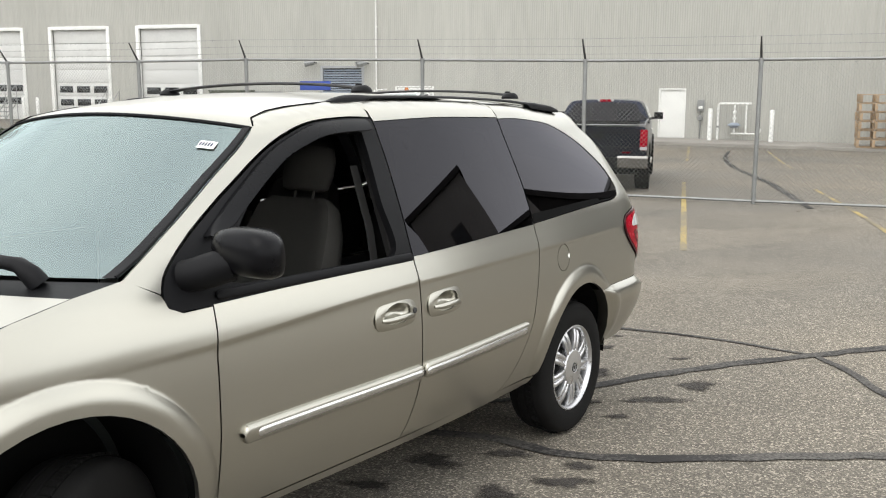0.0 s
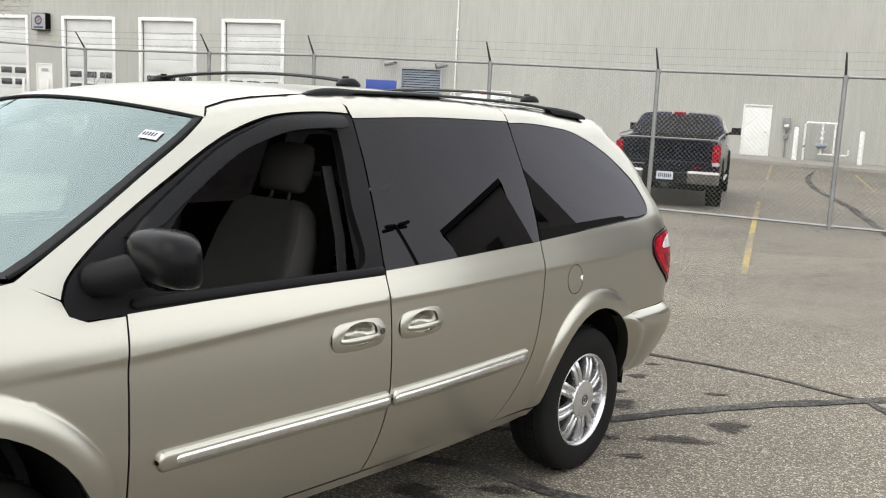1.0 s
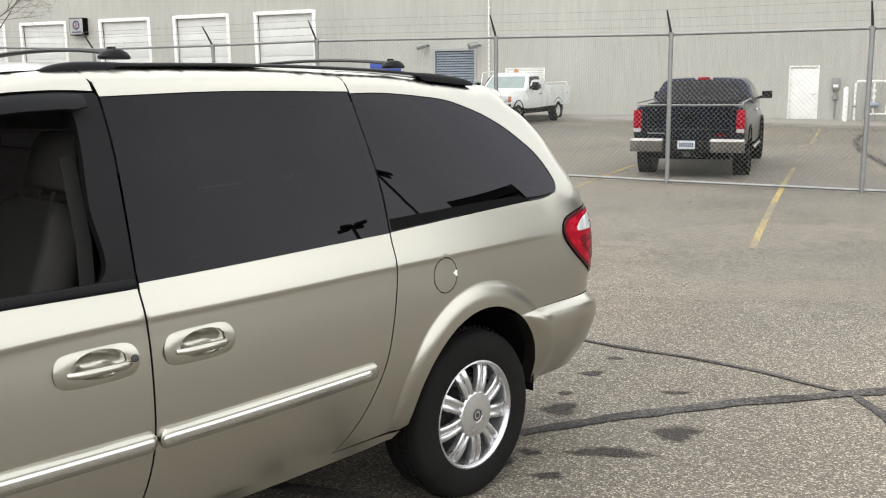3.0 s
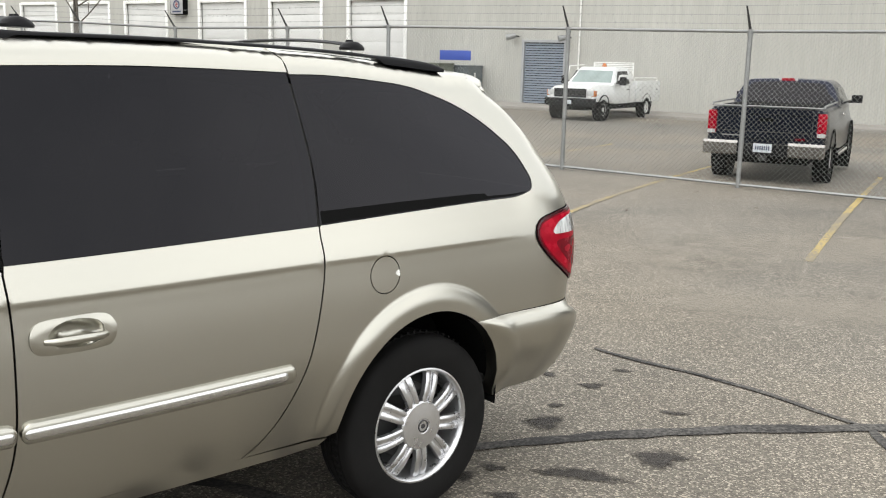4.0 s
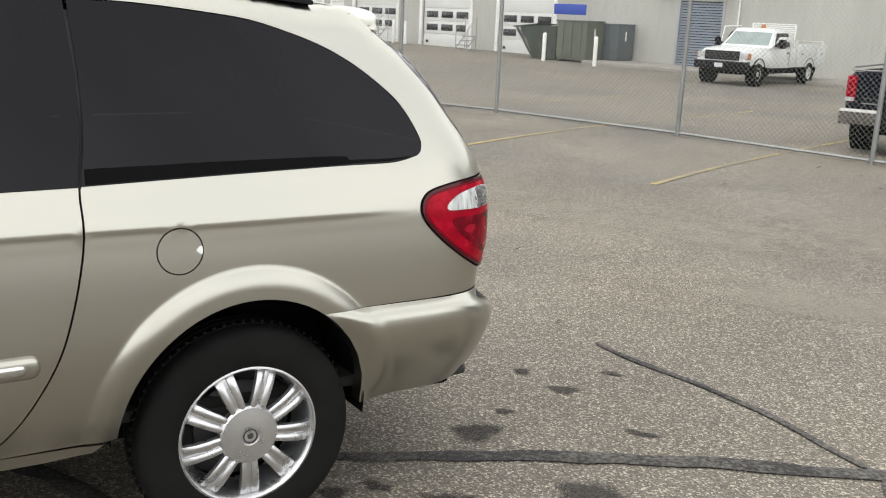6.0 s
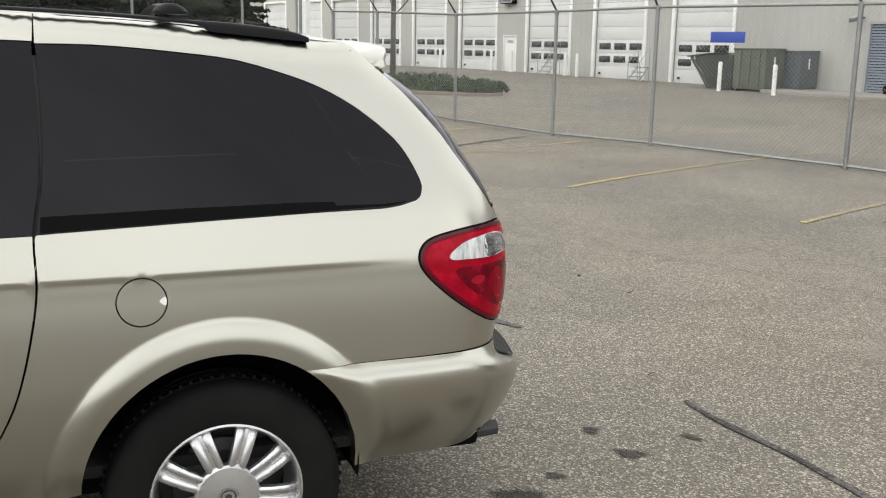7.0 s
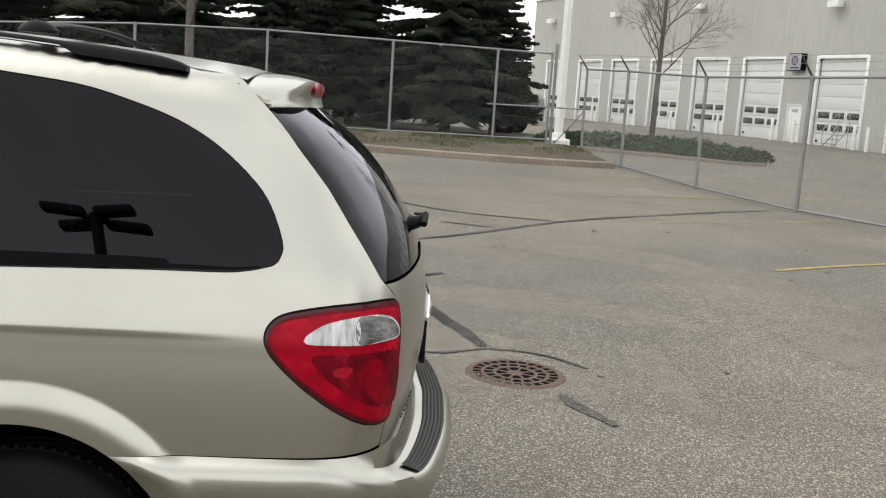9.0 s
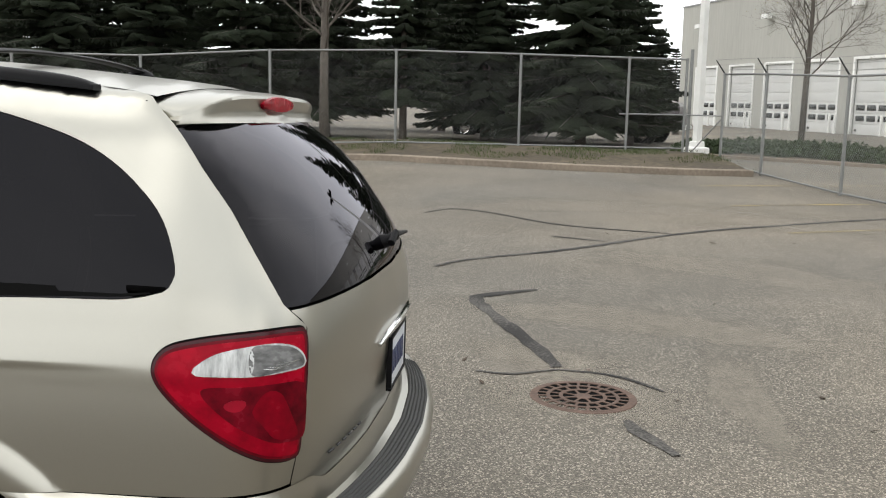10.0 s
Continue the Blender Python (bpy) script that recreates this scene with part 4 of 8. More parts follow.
# sliding doors
slider = [(x - G, z) for x, z in B_SEAM if z < 1.145] + S_LOW[::-1] + [(x + G, z) for x, z in Q_SEAM[::-1] if z < 1.16]
slider_doors = skin("sliding_door", slider, [REAR_CUP], sides=(1, -1), label="closed sliding door", fine=True)
door_top = S_TOP + [(0.469, 1.735), (0.470, 1.7735)] + [(x, van_roof(x) - 0.001) for x in np.arange(0.48, 1.43, 0.04)] + [(1.461, 1.770), (1.459, 1.73)]
for d, s in zip(slider_doors, (1, -1)):
    skin("door_top", door_top, sides=(s,), parent=d)
    skin("window", inset(SLIDER_GLASS, 0.002), mat="privacy_glass", off=-0.003, depth=0, sides=(s,), parent=d, label="dark tinted sliding-door window", way=even_way(SLIDER_GLASS))
# front doors
door = [(x + G, z) for x, z in B_SEAM if z < 1.125] + [(1.500, 1.134), (1.8, 1.134), (2.2, 1.130), (2.476, 1.124), (2.487, 0.95), (2.490, 0.68), (2.487, 0.52), (2.484, 0.43)]
front_doors = skin("front_door", door, [FRONT_CUP], sides=(1, -1), label="closed front door", fine=True)
frame_out = [(1.502, 1.122)] + [(x + G, z) for x, z in B_SEAM if z > 1.14] + rounded([(1.466, 1.700), (1.60, 1.703), (1.78, 1.688), (1.92, 1.648), (2.05, 1.592), (2.25, 1.472), (2.42, 1.370), (2.502, 1.318), (2.582, 1.260), (2.620, 1.227), (2.638, 1.199), (2.645, 1.174), (2.638, 1.148), (2.618, 1.130), (2.580, 1.122)], 0.012, False)
WINDOW = rounded([(1.600, 1.172), (1.575, 1.38), (1.545, 1.610), (1.575, 1.655), (1.78, 1.642), (1.92, 1.600), (2.05, 1.530), (2.22, 1.395), (2.34, 1.270), (2.385, 1.185), (2.2, 1.170), (1.9, 1.170)], 0.02)
for d, s in zip(front_doors, (1, -1)):
    skin("window_frame", frame_out, [WINDOW], mat="black_plastic", off=-0.002, depth=0.03, sides=(s,), parent=d, label="black window frame")
skin("window", WINDOW, mat="clear_glass", off=-0.02, depth=0, sides=(-1,), parent=front_doors[1])
# rocker panels
rocker = [(0.44, 0.405), (0.62, 0.412)] + [(x, 0.424) for x in (0.9, 1.3, 1.7, 2.1, 2.4)] + [(2.52, 0.424), (2.56, 0.424), (2.565, 0.400), (2.5, 0.395), (1.5, 0.392), (0.6, 0.372), (0.47, 0.378)]
skin("rocker_panel", rocker, sides=(1, -1), grid=0.04)
# front wings
wing = [(2.490, 0.43), (2.493, 0.52), (2.496, 0.68), (2.493, 0.95), (2.482, 1.118), (2.590, 1.116), (2.639, 1.142), (2.654, 1.182), (2.757, 1.240), (2.93, 1.216), (3.1, 1.182), (3.3, 1.130), (3.6, 1.02), (3.8, 0.90), (3.87, 0.80), (3.88, 0.55), (3.80, 0.40), (3.42, 0.41)] + arc(3.005, 0.475, 0.430, -6, 187)
skin("front_wing", wing, sides=(1, -1), fine=True)
# windscreen pillars and the roof's sides before them
pillar = rounded([(1.470, 1.706), (1.60, 1.709), (1.785, 1.695), (1.93, 1.656), (2.06, 1.599), (2.26, 1.479), (2.43, 1.377), (2.51, 1.325), (2.590, 1.266), (2.634, 1.225), (2.653, 1.187)], 0.02, False)
pillar += [(2.760, 1.239), (2.67, 1.288), (2.480, 1.398), (2.29, 1.516), (2.15, 1.606), (2.05, 1.674), (2.0, 1.706), (1.9, 1.729), (1.8, 1.744), (1.65, 1.758), (1.468, 1.770)]
skin("windscreen_pillar", pillar, sides=(1, -1), grid=0.025)


# roof
def roof_half(x):
    return on_van(max(x, -0.47), van_roof(x) - 0.001).y if x < 0 else 0.6


EDGE = [(2.047, 1.670), (2.15, 1.604), (2.29, 1.514), (2.480, 1.396), (2.67, 1.286), (2.765, 1.244)]
bm = bmesh.new()
xs = [-0.47, -0.40] + list(np.arange(-0.3, 1.9, 0.1)) + [1.95, 2.0]
rows = []
for x in xs:
    f = (x - 1.5) / 0.5 if x > 1.5 else 0
    zt = float(np.interp(x, (1.45, 1.65, 1.8, 1.9, 2.0, 2.05), (1.770, 1.758, 1.744, 1.729, 1.706, 1.674))) if x > 1.45 else van_roof(x) - 0.001
    w = half_width(x, zt) if x > 1.45 else roof_half(x)
    zc = van_roof(x) + 0.036 - 0.012 * f**3
    rows.append([bm.verts.new((x + 0.11 * f * f * (1 - (k / 12) ** 2), w * k / 12, zt + (zc - zt) * (1 - (k / 12) ** 2))) for k in range(-12, 13)])
rows.append([bm.verts.new((EDGE[0][0] - 0.012 + 0.10 * (1 - (k / 12) ** 2), (half_width(*EDGE[0]) - 0.012) * k / 12, EDGE[0][1] + 0.006 + 0.048 * (1 - (k / 12) ** 2))) for k in range(-12, 13)])
for a, b in zip(rows, rows[1:]):
    for k in range(24):
        bm.faces.new((a[k], b[k], b[k + 1], a[k + 1]))
part("roof", bm, "van_paint", van, smooth=60)
for s in (1, -1):
    line = [(x, s * (roof_half(x) + 0.001), van_roof(x) - 0.001) for x in np.arange(-0.30, 1.5, 0.1)] + [tuple(Vector((p.x, s * p.y, p.z + 0.002))) for p in [on_van(x, z) for x, z in ((1.65, 1.758), (1.8, 1.744), (1.9, 1.729), (2.0, 1.706), (2.04, 1.680))]]
    part("roof_ditch", tubed(line, 0.003, 6), "matte_black", van)

# windscreen
bm = bmesh.new()
rows = []
for i, (x, z) in enumerate(rounded(EDGE, 0.06, False)):
    y = half_width(x, z) - 0.012
    v = (1.68 - z) / 0.475
    rows.append([bm.verts.new((x + (0.10 + 0.17 * v) * (1 - t * t), y * t, z + (0.048 - 0.050 * v) * (1 - t * t))) for t in [k / 14 for k in range(-14, 15)]])
for a, b in zip(rows, rows[1:]):
    for k in range(28):
        bm.faces.new((a[k], b[k], b[k + 1], a[k + 1]))
windscreen = part("windscreen", bm, "screen_glass", van, "clear windscreen mirroring the sky", smooth=180)
bm = bmesh.new()
for side in (1, -1):
    pts = [Vector((x, side * (half_width(x, z) - 0.022), z + 0.004)) for x, z in rounded(EDGE, 0.05, False)]
    tube(bm, pts, 0.006, 6)
top = [Vector(v) for v in [(EDGE[0][0] + 0.10 * (1 - t * t), (half_width(*EDGE[0]) - 0.02) * t, EDGE[0][1] + 0.048 * (1 - t * t) + 0.004) for t in [k / 12 for k in range(-12, 13)]]]
tube(bm, top, 0.006, 6)
part("screen_seal", bm, "black_plastic", van)
for side in (1, -1):
    bm = bmesh.new()
    strip = []
    for x, z in rounded(EDGE, 0.05, False):
        y, v = half_width(x, z) - 0.012, (1.68 - z) / 0.475
        strip.append([bm.verts.new((x + (0.10 + 0.17 * v) * (1 - t * t) + 0.003, side * y * t, z + (0.048 - 0.050 * v) * (1 - t * t) + 0.003)) for t in (0.995, 0.983, 0.971, 0.958)])
    for a, b in zip(strip, strip[1:]):
        for k in range(3):
            bm.faces.new((a[k], b[k], b[k + 1], a[k + 1]))
    part("screen_border", bm, "gloss_black", windscreen, "black printed border of the glass", 180)
# cowl and bonnet
bm = bmesh.new()
rows = []
for u in (0, 0.5, 1):
    rows.append([bm.verts.new((2.770 + 0.27 * (1 - t * t) + 0.17 * u * (1 - 0.15 * t * t), (0.925 - 0.01 * u) * t, 1.240 - 0.002 * (1 - t * t) - 0.034 * u * (1 - 0.2 * t * t) - 0.004)) for t in [k / 12 for k in range(-12, 13)]])
for a, b in zip(rows, rows[1:]):
    for k in range(24):
        bm.faces.new((a[k], b[k], b[k + 1], a[k + 1]))
part("cowl", bm, "black_plastic", van, "black plastic cowl below the windscreen")
bm = bmesh.new()
rows = []
for x, z in ((2.93, 1.216), (3.1, 1.182), (3.3, 1.130), (3.6, 1.02), (3.8, 0.90), (3.87, 0.80)):
    y = half_width(x, z) - 0.004
    rows.append([bm.verts.new((x + (0.27 if x < 3 else 0.14 if x < 3.7 else 0.05) * (1 - t * t), y * t, z + 0.02 * (1 - t * t))) for t in [k / 14 for k in range(-14, 15)]])
for a, b in zip(rows, rows[1:]):
    for k in range(28):
        bm.faces.new((a[k], b[k], b[k + 1], a[k + 1]))
part("bonnet", bm, "van_paint", van, smooth=60)
bm = bmesh.new()
loft(bm, [[(3.90, y, z) for y, z in ((-0.32, 0.45), (0.32, 0.45), (0.32, 0.80), (-0.32, 0.80))], [(3.80, y, z) for y, z in ((-0.75, 0.42), (0.75, 0.42), (0.75, 0.84), (-0.75, 0.84))]])
part("front_bumper", bm, "van_paint", van)

# tail lamps
for s in (1, -1):
    skin("lamp_gasket", inset(LAMP, -0.001), mat="matte_black", off=0.003, depth=0.015, sides=(s,), grid=0.03)
    lamp = skin("tail_lamp", inset(LAMP, 0.003), mat="rim_lens", off=0.009, depth=0.02, sides=(s,), grid=0.02, label="red tail lamp with a clear reversing section")[0]
    skin("red_band", inset(LAMP, 0.011), mat="dark_red_lens", off=0.0101, depth=0.003, sides=(s,), grid=0.02, parent=lamp)
    skin("red_lens", inset(LAMP, 0.018), mat="red_lens", off=0.0112, depth=0.003, sides=(s,), grid=0.02, parent=lamp, label="bright red lens")
    skin("lens_edge", rounded([(-0.684, 1.050), (-0.690, 1.034), (-0.744, 1.032), (-0.822, 1.032), (-0.882, 1.036), (-0.946, 1.042), (-0.946, 1.066), (-0.914, 1.092), (-0.864, 1.104), (-0.804, 1.100), (-0.732, 1.083)], 0.008), mat="clear_lens", off=0.0122, depth=0.003, sides=(s,), grid=0.02, parent=lamp)
    skin("reversing_lens", rounded([(-0.690, 1.048), (-0.696, 1.038), (-0.744, 1.036), (-0.812, 1.036), (-0.807, 1.096), (-0.732, 1.079)], 0.008), mat="clear_lens", off=0.0130, depth=0.003, sides=(s,), grid=0.02, parent=lamp, label="clear ribbed lens")
    skin("grey_lens", rounded([(-0.811, 1.096), (-0.864, 1.100), (-0.912, 1.088), (-0.941, 1.064), (-0.941, 1.045), (-0.882, 1.040), (-0.816, 1.036)], 0.008), mat="grey_lens", off=0.0130, depth=0.003, sides=(s,), grid=0.02, parent=lamp, label="smoky grey lens")
    for k in range(4):
        z = 1.049 + 0.004 * k
        skin("streak", rounded([(-0.838 - 0.012 * k, z), (-0.865 - 0.012 * k, z - 0.004), (-0.893 - 0.012 * k, z - 0.001), (-0.865 - 0.012 * k, z - 0.0015)], 0.006), mat="bright_strip", off=0.0136, depth=0.001, sides=(s,), grid=0.02, parent=lamp)
    # the cavity's dark, its glint and the bulb's bright spot, put in as coloured pieces
    skin("lower_lens", rounded([(-0.702, 0.998), (-0.80, 1.008), (-0.924, 1.010), (-0.952, 0.985), (-0.957, 0.912), (-0.950, 0.866), (-0.90, 0.864), (-0.858, 0.872), (-0.768, 0.926)], 0.015), mat="cavity_lens", off=0.0122, depth=0.003, sides=(s,), grid=0.02, parent=lamp, label="darker red piece for the lamp's dark cavity")
    skin("glint", rounded([(-0.846, 0.992), (-0.882, 0.988), (-0.912, 0.930), (-0.932, 0.876), (-0.90, 0.872), (-0.868, 0.880), (-0.838, 0.920), (-0.818, 0.948)], 0.012), mat="glint_red", off=0.0131, depth=0.002, sides=(s,), grid=0.02, parent=lamp)
    skin("bulb_cap", rounded([(-0.756, 0.968), (-0.780, 0.978), (-0.804, 0.974), (-0.800, 0.958), (-0.780, 0.950), (-0.760, 0.956)], 0.006), mat="bulb_red", off=0.0131, depth=0.002, sides=(s,), grid=0.02, parent=lamp)


# tailgate
def tail_half(bm, edge, upper, lower, grid=0.035, off=0.0, even=False):
    """A tailgate sheet between two heights, built from a seam to the middle and mirrored; even: a pane of even curvature."""
    out = list(edge)
    zs_top, zs_low = upper, lower
    out += [(middle_q(zs_top) + (1 - k / 14) * (edge[-1][0] - middle_q(zs_top)), zs_top) for k in range(1, 15)]
    n = max(int((zs_top - zs_low) / 0.03), 1)
    out += [(middle_q(zs_top + (zs_low - zs_top) * k / n), zs_top + (zs_low - zs_top) * k / n) for k in range(1, n + 1)]
    out += [(middle_q(zs_low) + (k / 14) * (edge[0][0] - middle_q(zs_low)), zs_low) for k in range(1, 14)]
    sheet(bm, dense(out, grid * 0.8), [], lambda a, b, o: on_van(max(a, middle_q(b)), b, off + o), grid, 0)
    mirrored(bm)
    bmesh.ops.recalc_face_normals(bm, faces=bm.faces[:])
    bm.normal_update()
    if sum(f.normal.x * f.calc_area() for f in bm.faces) > 0:
        bmesh.ops.reverse_faces(bm, faces=bm.faces[:])
    if even:
        terms = lambda p: [1, p.z, p.z**2, p.y**2, p.y**2 * p.z, p.y**4]
        k = np.linalg.lstsq(np.array([terms(v.co) for v in bm.verts]), np.array([v.co.x for v in bm.verts]), rcond=None)[0]
        layer = bm.verts.layers.float_vector.new("way")
        for v in bm.verts:
            y, z = v.co.y, v.co.z
            flat = Vector((-1, 2 * y * (k[3] + k[4] * z) + 4 * k[5] * y**3, k[1] + 2 * k[2] * z + k[4] * y * y)).normalized()
            wide = max(abs(u.co.y) for u in bm.verts if abs(u.co.z - z) < 0.03)
            v[layer] = v.normal.lerp(flat, smooth01((0.985 - abs(y) / wide) / 0.10)).normalized()
    return bm


def seam_side(z):
    xs, zs = [-0.875, -0.886, -0.905, -0.908, -0.900, -0.862, -0.785, -0.715, -0.628, -0.530, -0.46], [0.74, 0.80, 0.95, 1.05, 1.128, 1.185, 1.3, 1.4, 1.5, 1.611, 1.684]
    return tail_q(float(np.interp(z, zs, xs)), z) - 0.004 - lamp_out(z)


gate = part("tailgate", tail_half(bmesh.new(), [(seam_side(z), z) for z in np.arange(0.70, 1.171, 0.0235)], 1.170, 0.70), "van_paint", van, "champagne tailgate with a chrome handle bar")
part("rear_window", tail_half(bmesh.new(), [(seam_side(z) + 0.001, z) for z in np.arange(1.176, 1.611, 0.03)], 1.606, 1.176, off=-0.004, even=True), "privacy_glass", gate, "dark tinted rear window")
# rear bumper
SIDE_CUT = ((0.733, 0.001), (0.725, 0.016), (0.712, 0.032), (0.690, 0.043), (0.640, 0.046), (0.580, 0.040), (0.500, 0.027), (0.440, 0.011), (0.410, -0.002), (0.385, -0.018))
REAR_CUT = ((0.700, 0.002), (0.648, 0.016), (0.638, 0.048), (0.630, 0.084), (0.605, 0.104), (0.560, 0.105), (0.500, 0.092), (0.455, 0.073), (0.425, 0.048), (0.405, 0.025))


def bumper_at(q, k):
    b = smooth01((-0.70 - q) / 0.40)
    f = smooth01((-0.325 - q) / 0.10)
    if k == 0:
        b = smooth01((-1.0 - q) / 0.12)
    z = SIDE_CUT[k][0] * (1 - b) + REAR_CUT[k][0] * b + (0.001 if k == 0 else 0)
    o = SIDE_CUT[k][1] * (1 - b) + REAR_CUT[k][1] * b
    m = middle_q(0.6)
    if q > -0.7:
        start = 0.005 - math.sqrt(max(0.400**2 - (z - 0.407) ** 2, 0.01))
        q = start + (q + 0.326) / (0.7 - 0.326) * (0.7 + start)
        f = smooth01((start - q) / 0.10)
    p = on_van(max(q, m), max(z, 0.42), o * f) + Vector((0, 0, min(z - 0.42, 0)))
    p.x -= (0.0, 0.016, 0.036, 0.050, 0.058, 0.058, 0.054, 0.044, 0.026, 0.0)[k] * b * (1 - min(abs(p.y) / 0.95, 1) ** 2)
    return p


bm = bmesh.new()
mid = middle_q(0.6)
qs = list(np.linspace(-0.326, -0.7, 14)) + list(np.linspace(-0.72, -1.15, 26)) + list(np.linspace(-1.2, mid, 14))
rows = [[bm.verts.new(bumper_at(float(q), k)) for k in range(10)] for q in qs]
for r in rows[-1]:
    r.co.y = 0
for a, b in zip(rows, rows[1:]):
    for k in range(9):
        bm.faces.new((a[k], b[k], b[k + 1], a[k + 1]))
first = rows[0]
inner = [bm.verts.new(v.co + Vector((0.0, -0.06, 0))) for v in first]
for k in range(9):
    bm.faces.new((first[k], first[k + 1], inner[k + 1], inner[k]))
mirrored(bm)
bmesh.ops.recalc_face_normals(bm, faces=bm.faces[:])
bumper = part("rear_bumper", bm, "van_paint", van, "champagne bumper cover", smooth=50)
bm = bmesh.new()
pad_q = [float(q) for q in np.linspace(mid + 0.74, mid, 26)]
lines = []
for j in range(13):
    u = j / 12
    h = 0.007 if j % 2 else 0.0025
    row = []
    for q in pad_q:
        a, b = bumper_at(q, 1), bumper_at(q, 3)
        p = a.lerp(b, 0.26 + 0.74 * u)
        row.append(p + Vector((0, 0, 0.002 + h)))
    row[-1].y = 0
    lines.append([bm.verts.new(p) for p in row])
for a, b in zip(lines, lines[1:]):
    for k in range(len(a) - 1):
        bm.faces.new((a[k], a[k + 1], b[k + 1], b[k]))
mirrored(bm)
bmesh.ops.recalc_face_normals(bm, faces=bm.faces[:])
part("step_pad", bm, "pad_rubber", bumper, "ribbed dark grey rubber step pad", smooth=20)
bm = bmesh.new()
skirt = [[(-0.93, -0.7, 0.50), (-0.93, 0.7, 0.50), (-0.42, 0.80, 0.48), (-0.42, -0.80, 0.48)], [(-0.90, -0.7, 0.43), (-0.90, 0.7, 0.43), (-0.42, 0.80, 0.41), (-0.42, -0.80, 0.41)]]
loft(bm, skirt)
part("tail_underside", bm, "matte_black", van)

# spoiler with the high brake lamp
def tail_x(y, z):
    c = tail_curve(z)
    return float(np.interp(-abs(y), -c[:, 1], c[:, 0]))


bm = bmesh.new()
rings = []
def tail_y(x, z):
    c = tail_curve(z)
    return float(np.interp(-x, -c[:, 0], c[:, 1]))


SPOIL_F, SPOIL_T, SPOIL_B = tail_y(-0.452, 1.672) - 0.001, tail_y(-0.510, 1.640) - 0.006, tail_y(-0.528, 1.607) - 0.010
for k in range(-36, 37):
    t = math.sin(k / 36 * math.pi / 2)
    e, r = 1 - abs(t) ** 5, math.sqrt(max(1 - abs(t) ** 7, 0))
    yf, yt, yb = SPOIL_F * t, SPOIL_T * t, SPOIL_B * t
    zr = 1.668 + 0.050 * (1 - abs(t) ** 2.6)
    xt = -0.512 - 0.108 * r
    zt, zl = 1.642 + 0.050 * e, 1.607
    xg = tail_x(yb, 1.607)
    xl = min(xt + 0.002, xg + 0.012) if abs(t) < 0.97 else xg + 0.002
    front, tip = Vector((-0.452, yf, zr)), Vector((xt + 0.014, yt, zt))
    ring = [front, front.lerp(tip, 0.3) + Vector((0, 0, 0.004 * e)), front.lerp(tip, 0.65) + Vector((0, 0, 0.004 * e)), tip, Vector((xt + 0.003, yt, zt - 0.005)), Vector((xt, yt, zt - 0.014)),
            Vector((xt + 0.014 * e, (yt * 0.6 + yb * 0.4), zl + 0.45 * (zt - zl))), Vector((xl + 0.006 * e, yb, zl + 0.010)), Vector((xl, yb, zl)), Vector((xg + 0.006, yb * 0.985, 1.604)), Vector((-0.50, 0.64 * t, 1.600)), Vector((-0.452, yf * 0.99, zr - 0.02))]
    rings.append(ring)
loft(bm, rings)
bmesh.ops.recalc_face_normals(bm, faces=bm.faces[:])
seam = [r[0] + Vector((0.002, 0, 0.0005)) for r in rings[3:-3]]
part("spoiler_seam", tubed(seam, 0.0050, 6), "matte_black", van)
spoiler = part("spoiler", bm, "van_paint", van, "champagne roof spoiler", smooth=40)
bm = bmesh.new()
rings = []
for r, x in ((1.0, -0.588), (1.0, -0.622), (0.9, -0.627), (0.5, -0.628)):
    rings.append([(x, 0.185 * r * math.cos(a), 1.663 + 0.025 * r * math.sin(a)) for a in [2 * math.pi * i / 32 for i in range(32)]])
loft(bm, rings)
bmesh.ops.recalc_face_normals(bm, faces=bm.faces[:])
part("brake_lamp", bm, "red_lens", spoiler, "red high-level brake lamp")

# tailgate fittings
bm = bmesh.new()
tube(bm, [(-1.022 - 0.016 * (1 - (y / 0.34) ** 2), y, 0.992 - 0.016 * (y / 0.34) ** 4) for y in [0.34 * k / 12 for k in range(-12, 13)]], [0.006 + 0.007 * (1 - (abs(k) / 12) ** 3) for k in range(-12, 13)], 10)
part("handle_bar", bm, "chrome", gate, "chrome handle bar")
plate = part("number_plate", boxed((-1.024, -0.155, 0.795), (-1.032, 0.155, 0.950), 0.004), "plate", gate, "white number plate in a dark frame")
bm = bmesh.new()
for a, b in (((-1.018, -0.165, 0.785), (-1.036, 0.165, 0.796)), ((-1.018, -0.165, 0.949), (-1.036, 0.165, 0.960)), ((-1.018, -0.165, 0.796), (-1.036, -0.154, 0.949)), ((-1.018, 0.154, 0.796), (-1.036, 0.165, 0.949))):
    box(bm, a, b, 0.003)
part("plate_frame", bm, "black_plastic", plate)
for k in range(7):
    y = -0.115 + k * 0.038
    part("plate_mark", boxed((-1.0315, y, 0.835), (-1.034, y + 0.024, 0.910), 0.002), "plate_ink", plate)
bm = bmesh.new()
tube(bm, [(-0.965, 0.0, 1.235), (-0.995, 0.0, 1.245), (-1.012, -0.01, 1.262)], [0.026, 0.020, 0.014], 12)
tube(bm, [(-1.012, -0.01, 1.262), (-1.012, -0.16, 1.250), (-0.995, -0.40, 1.225)], [0.011, 0.008, 0.006], 8)
tube(bm, [(-1.006, 0.05, 1.240), (-1.012, 0.0, 1.268), (-1.004, -0.06, 1.245)], 0.012, 8)
tube(bm, [(-0.990, -0.06, 1.232), (-0.985, -0.24, 1.226), (-0.972, -0.42, 1.216)], 0.006, 6)
part("rear_wiper", bm, "black_plastic", gate, "black rear wiper")
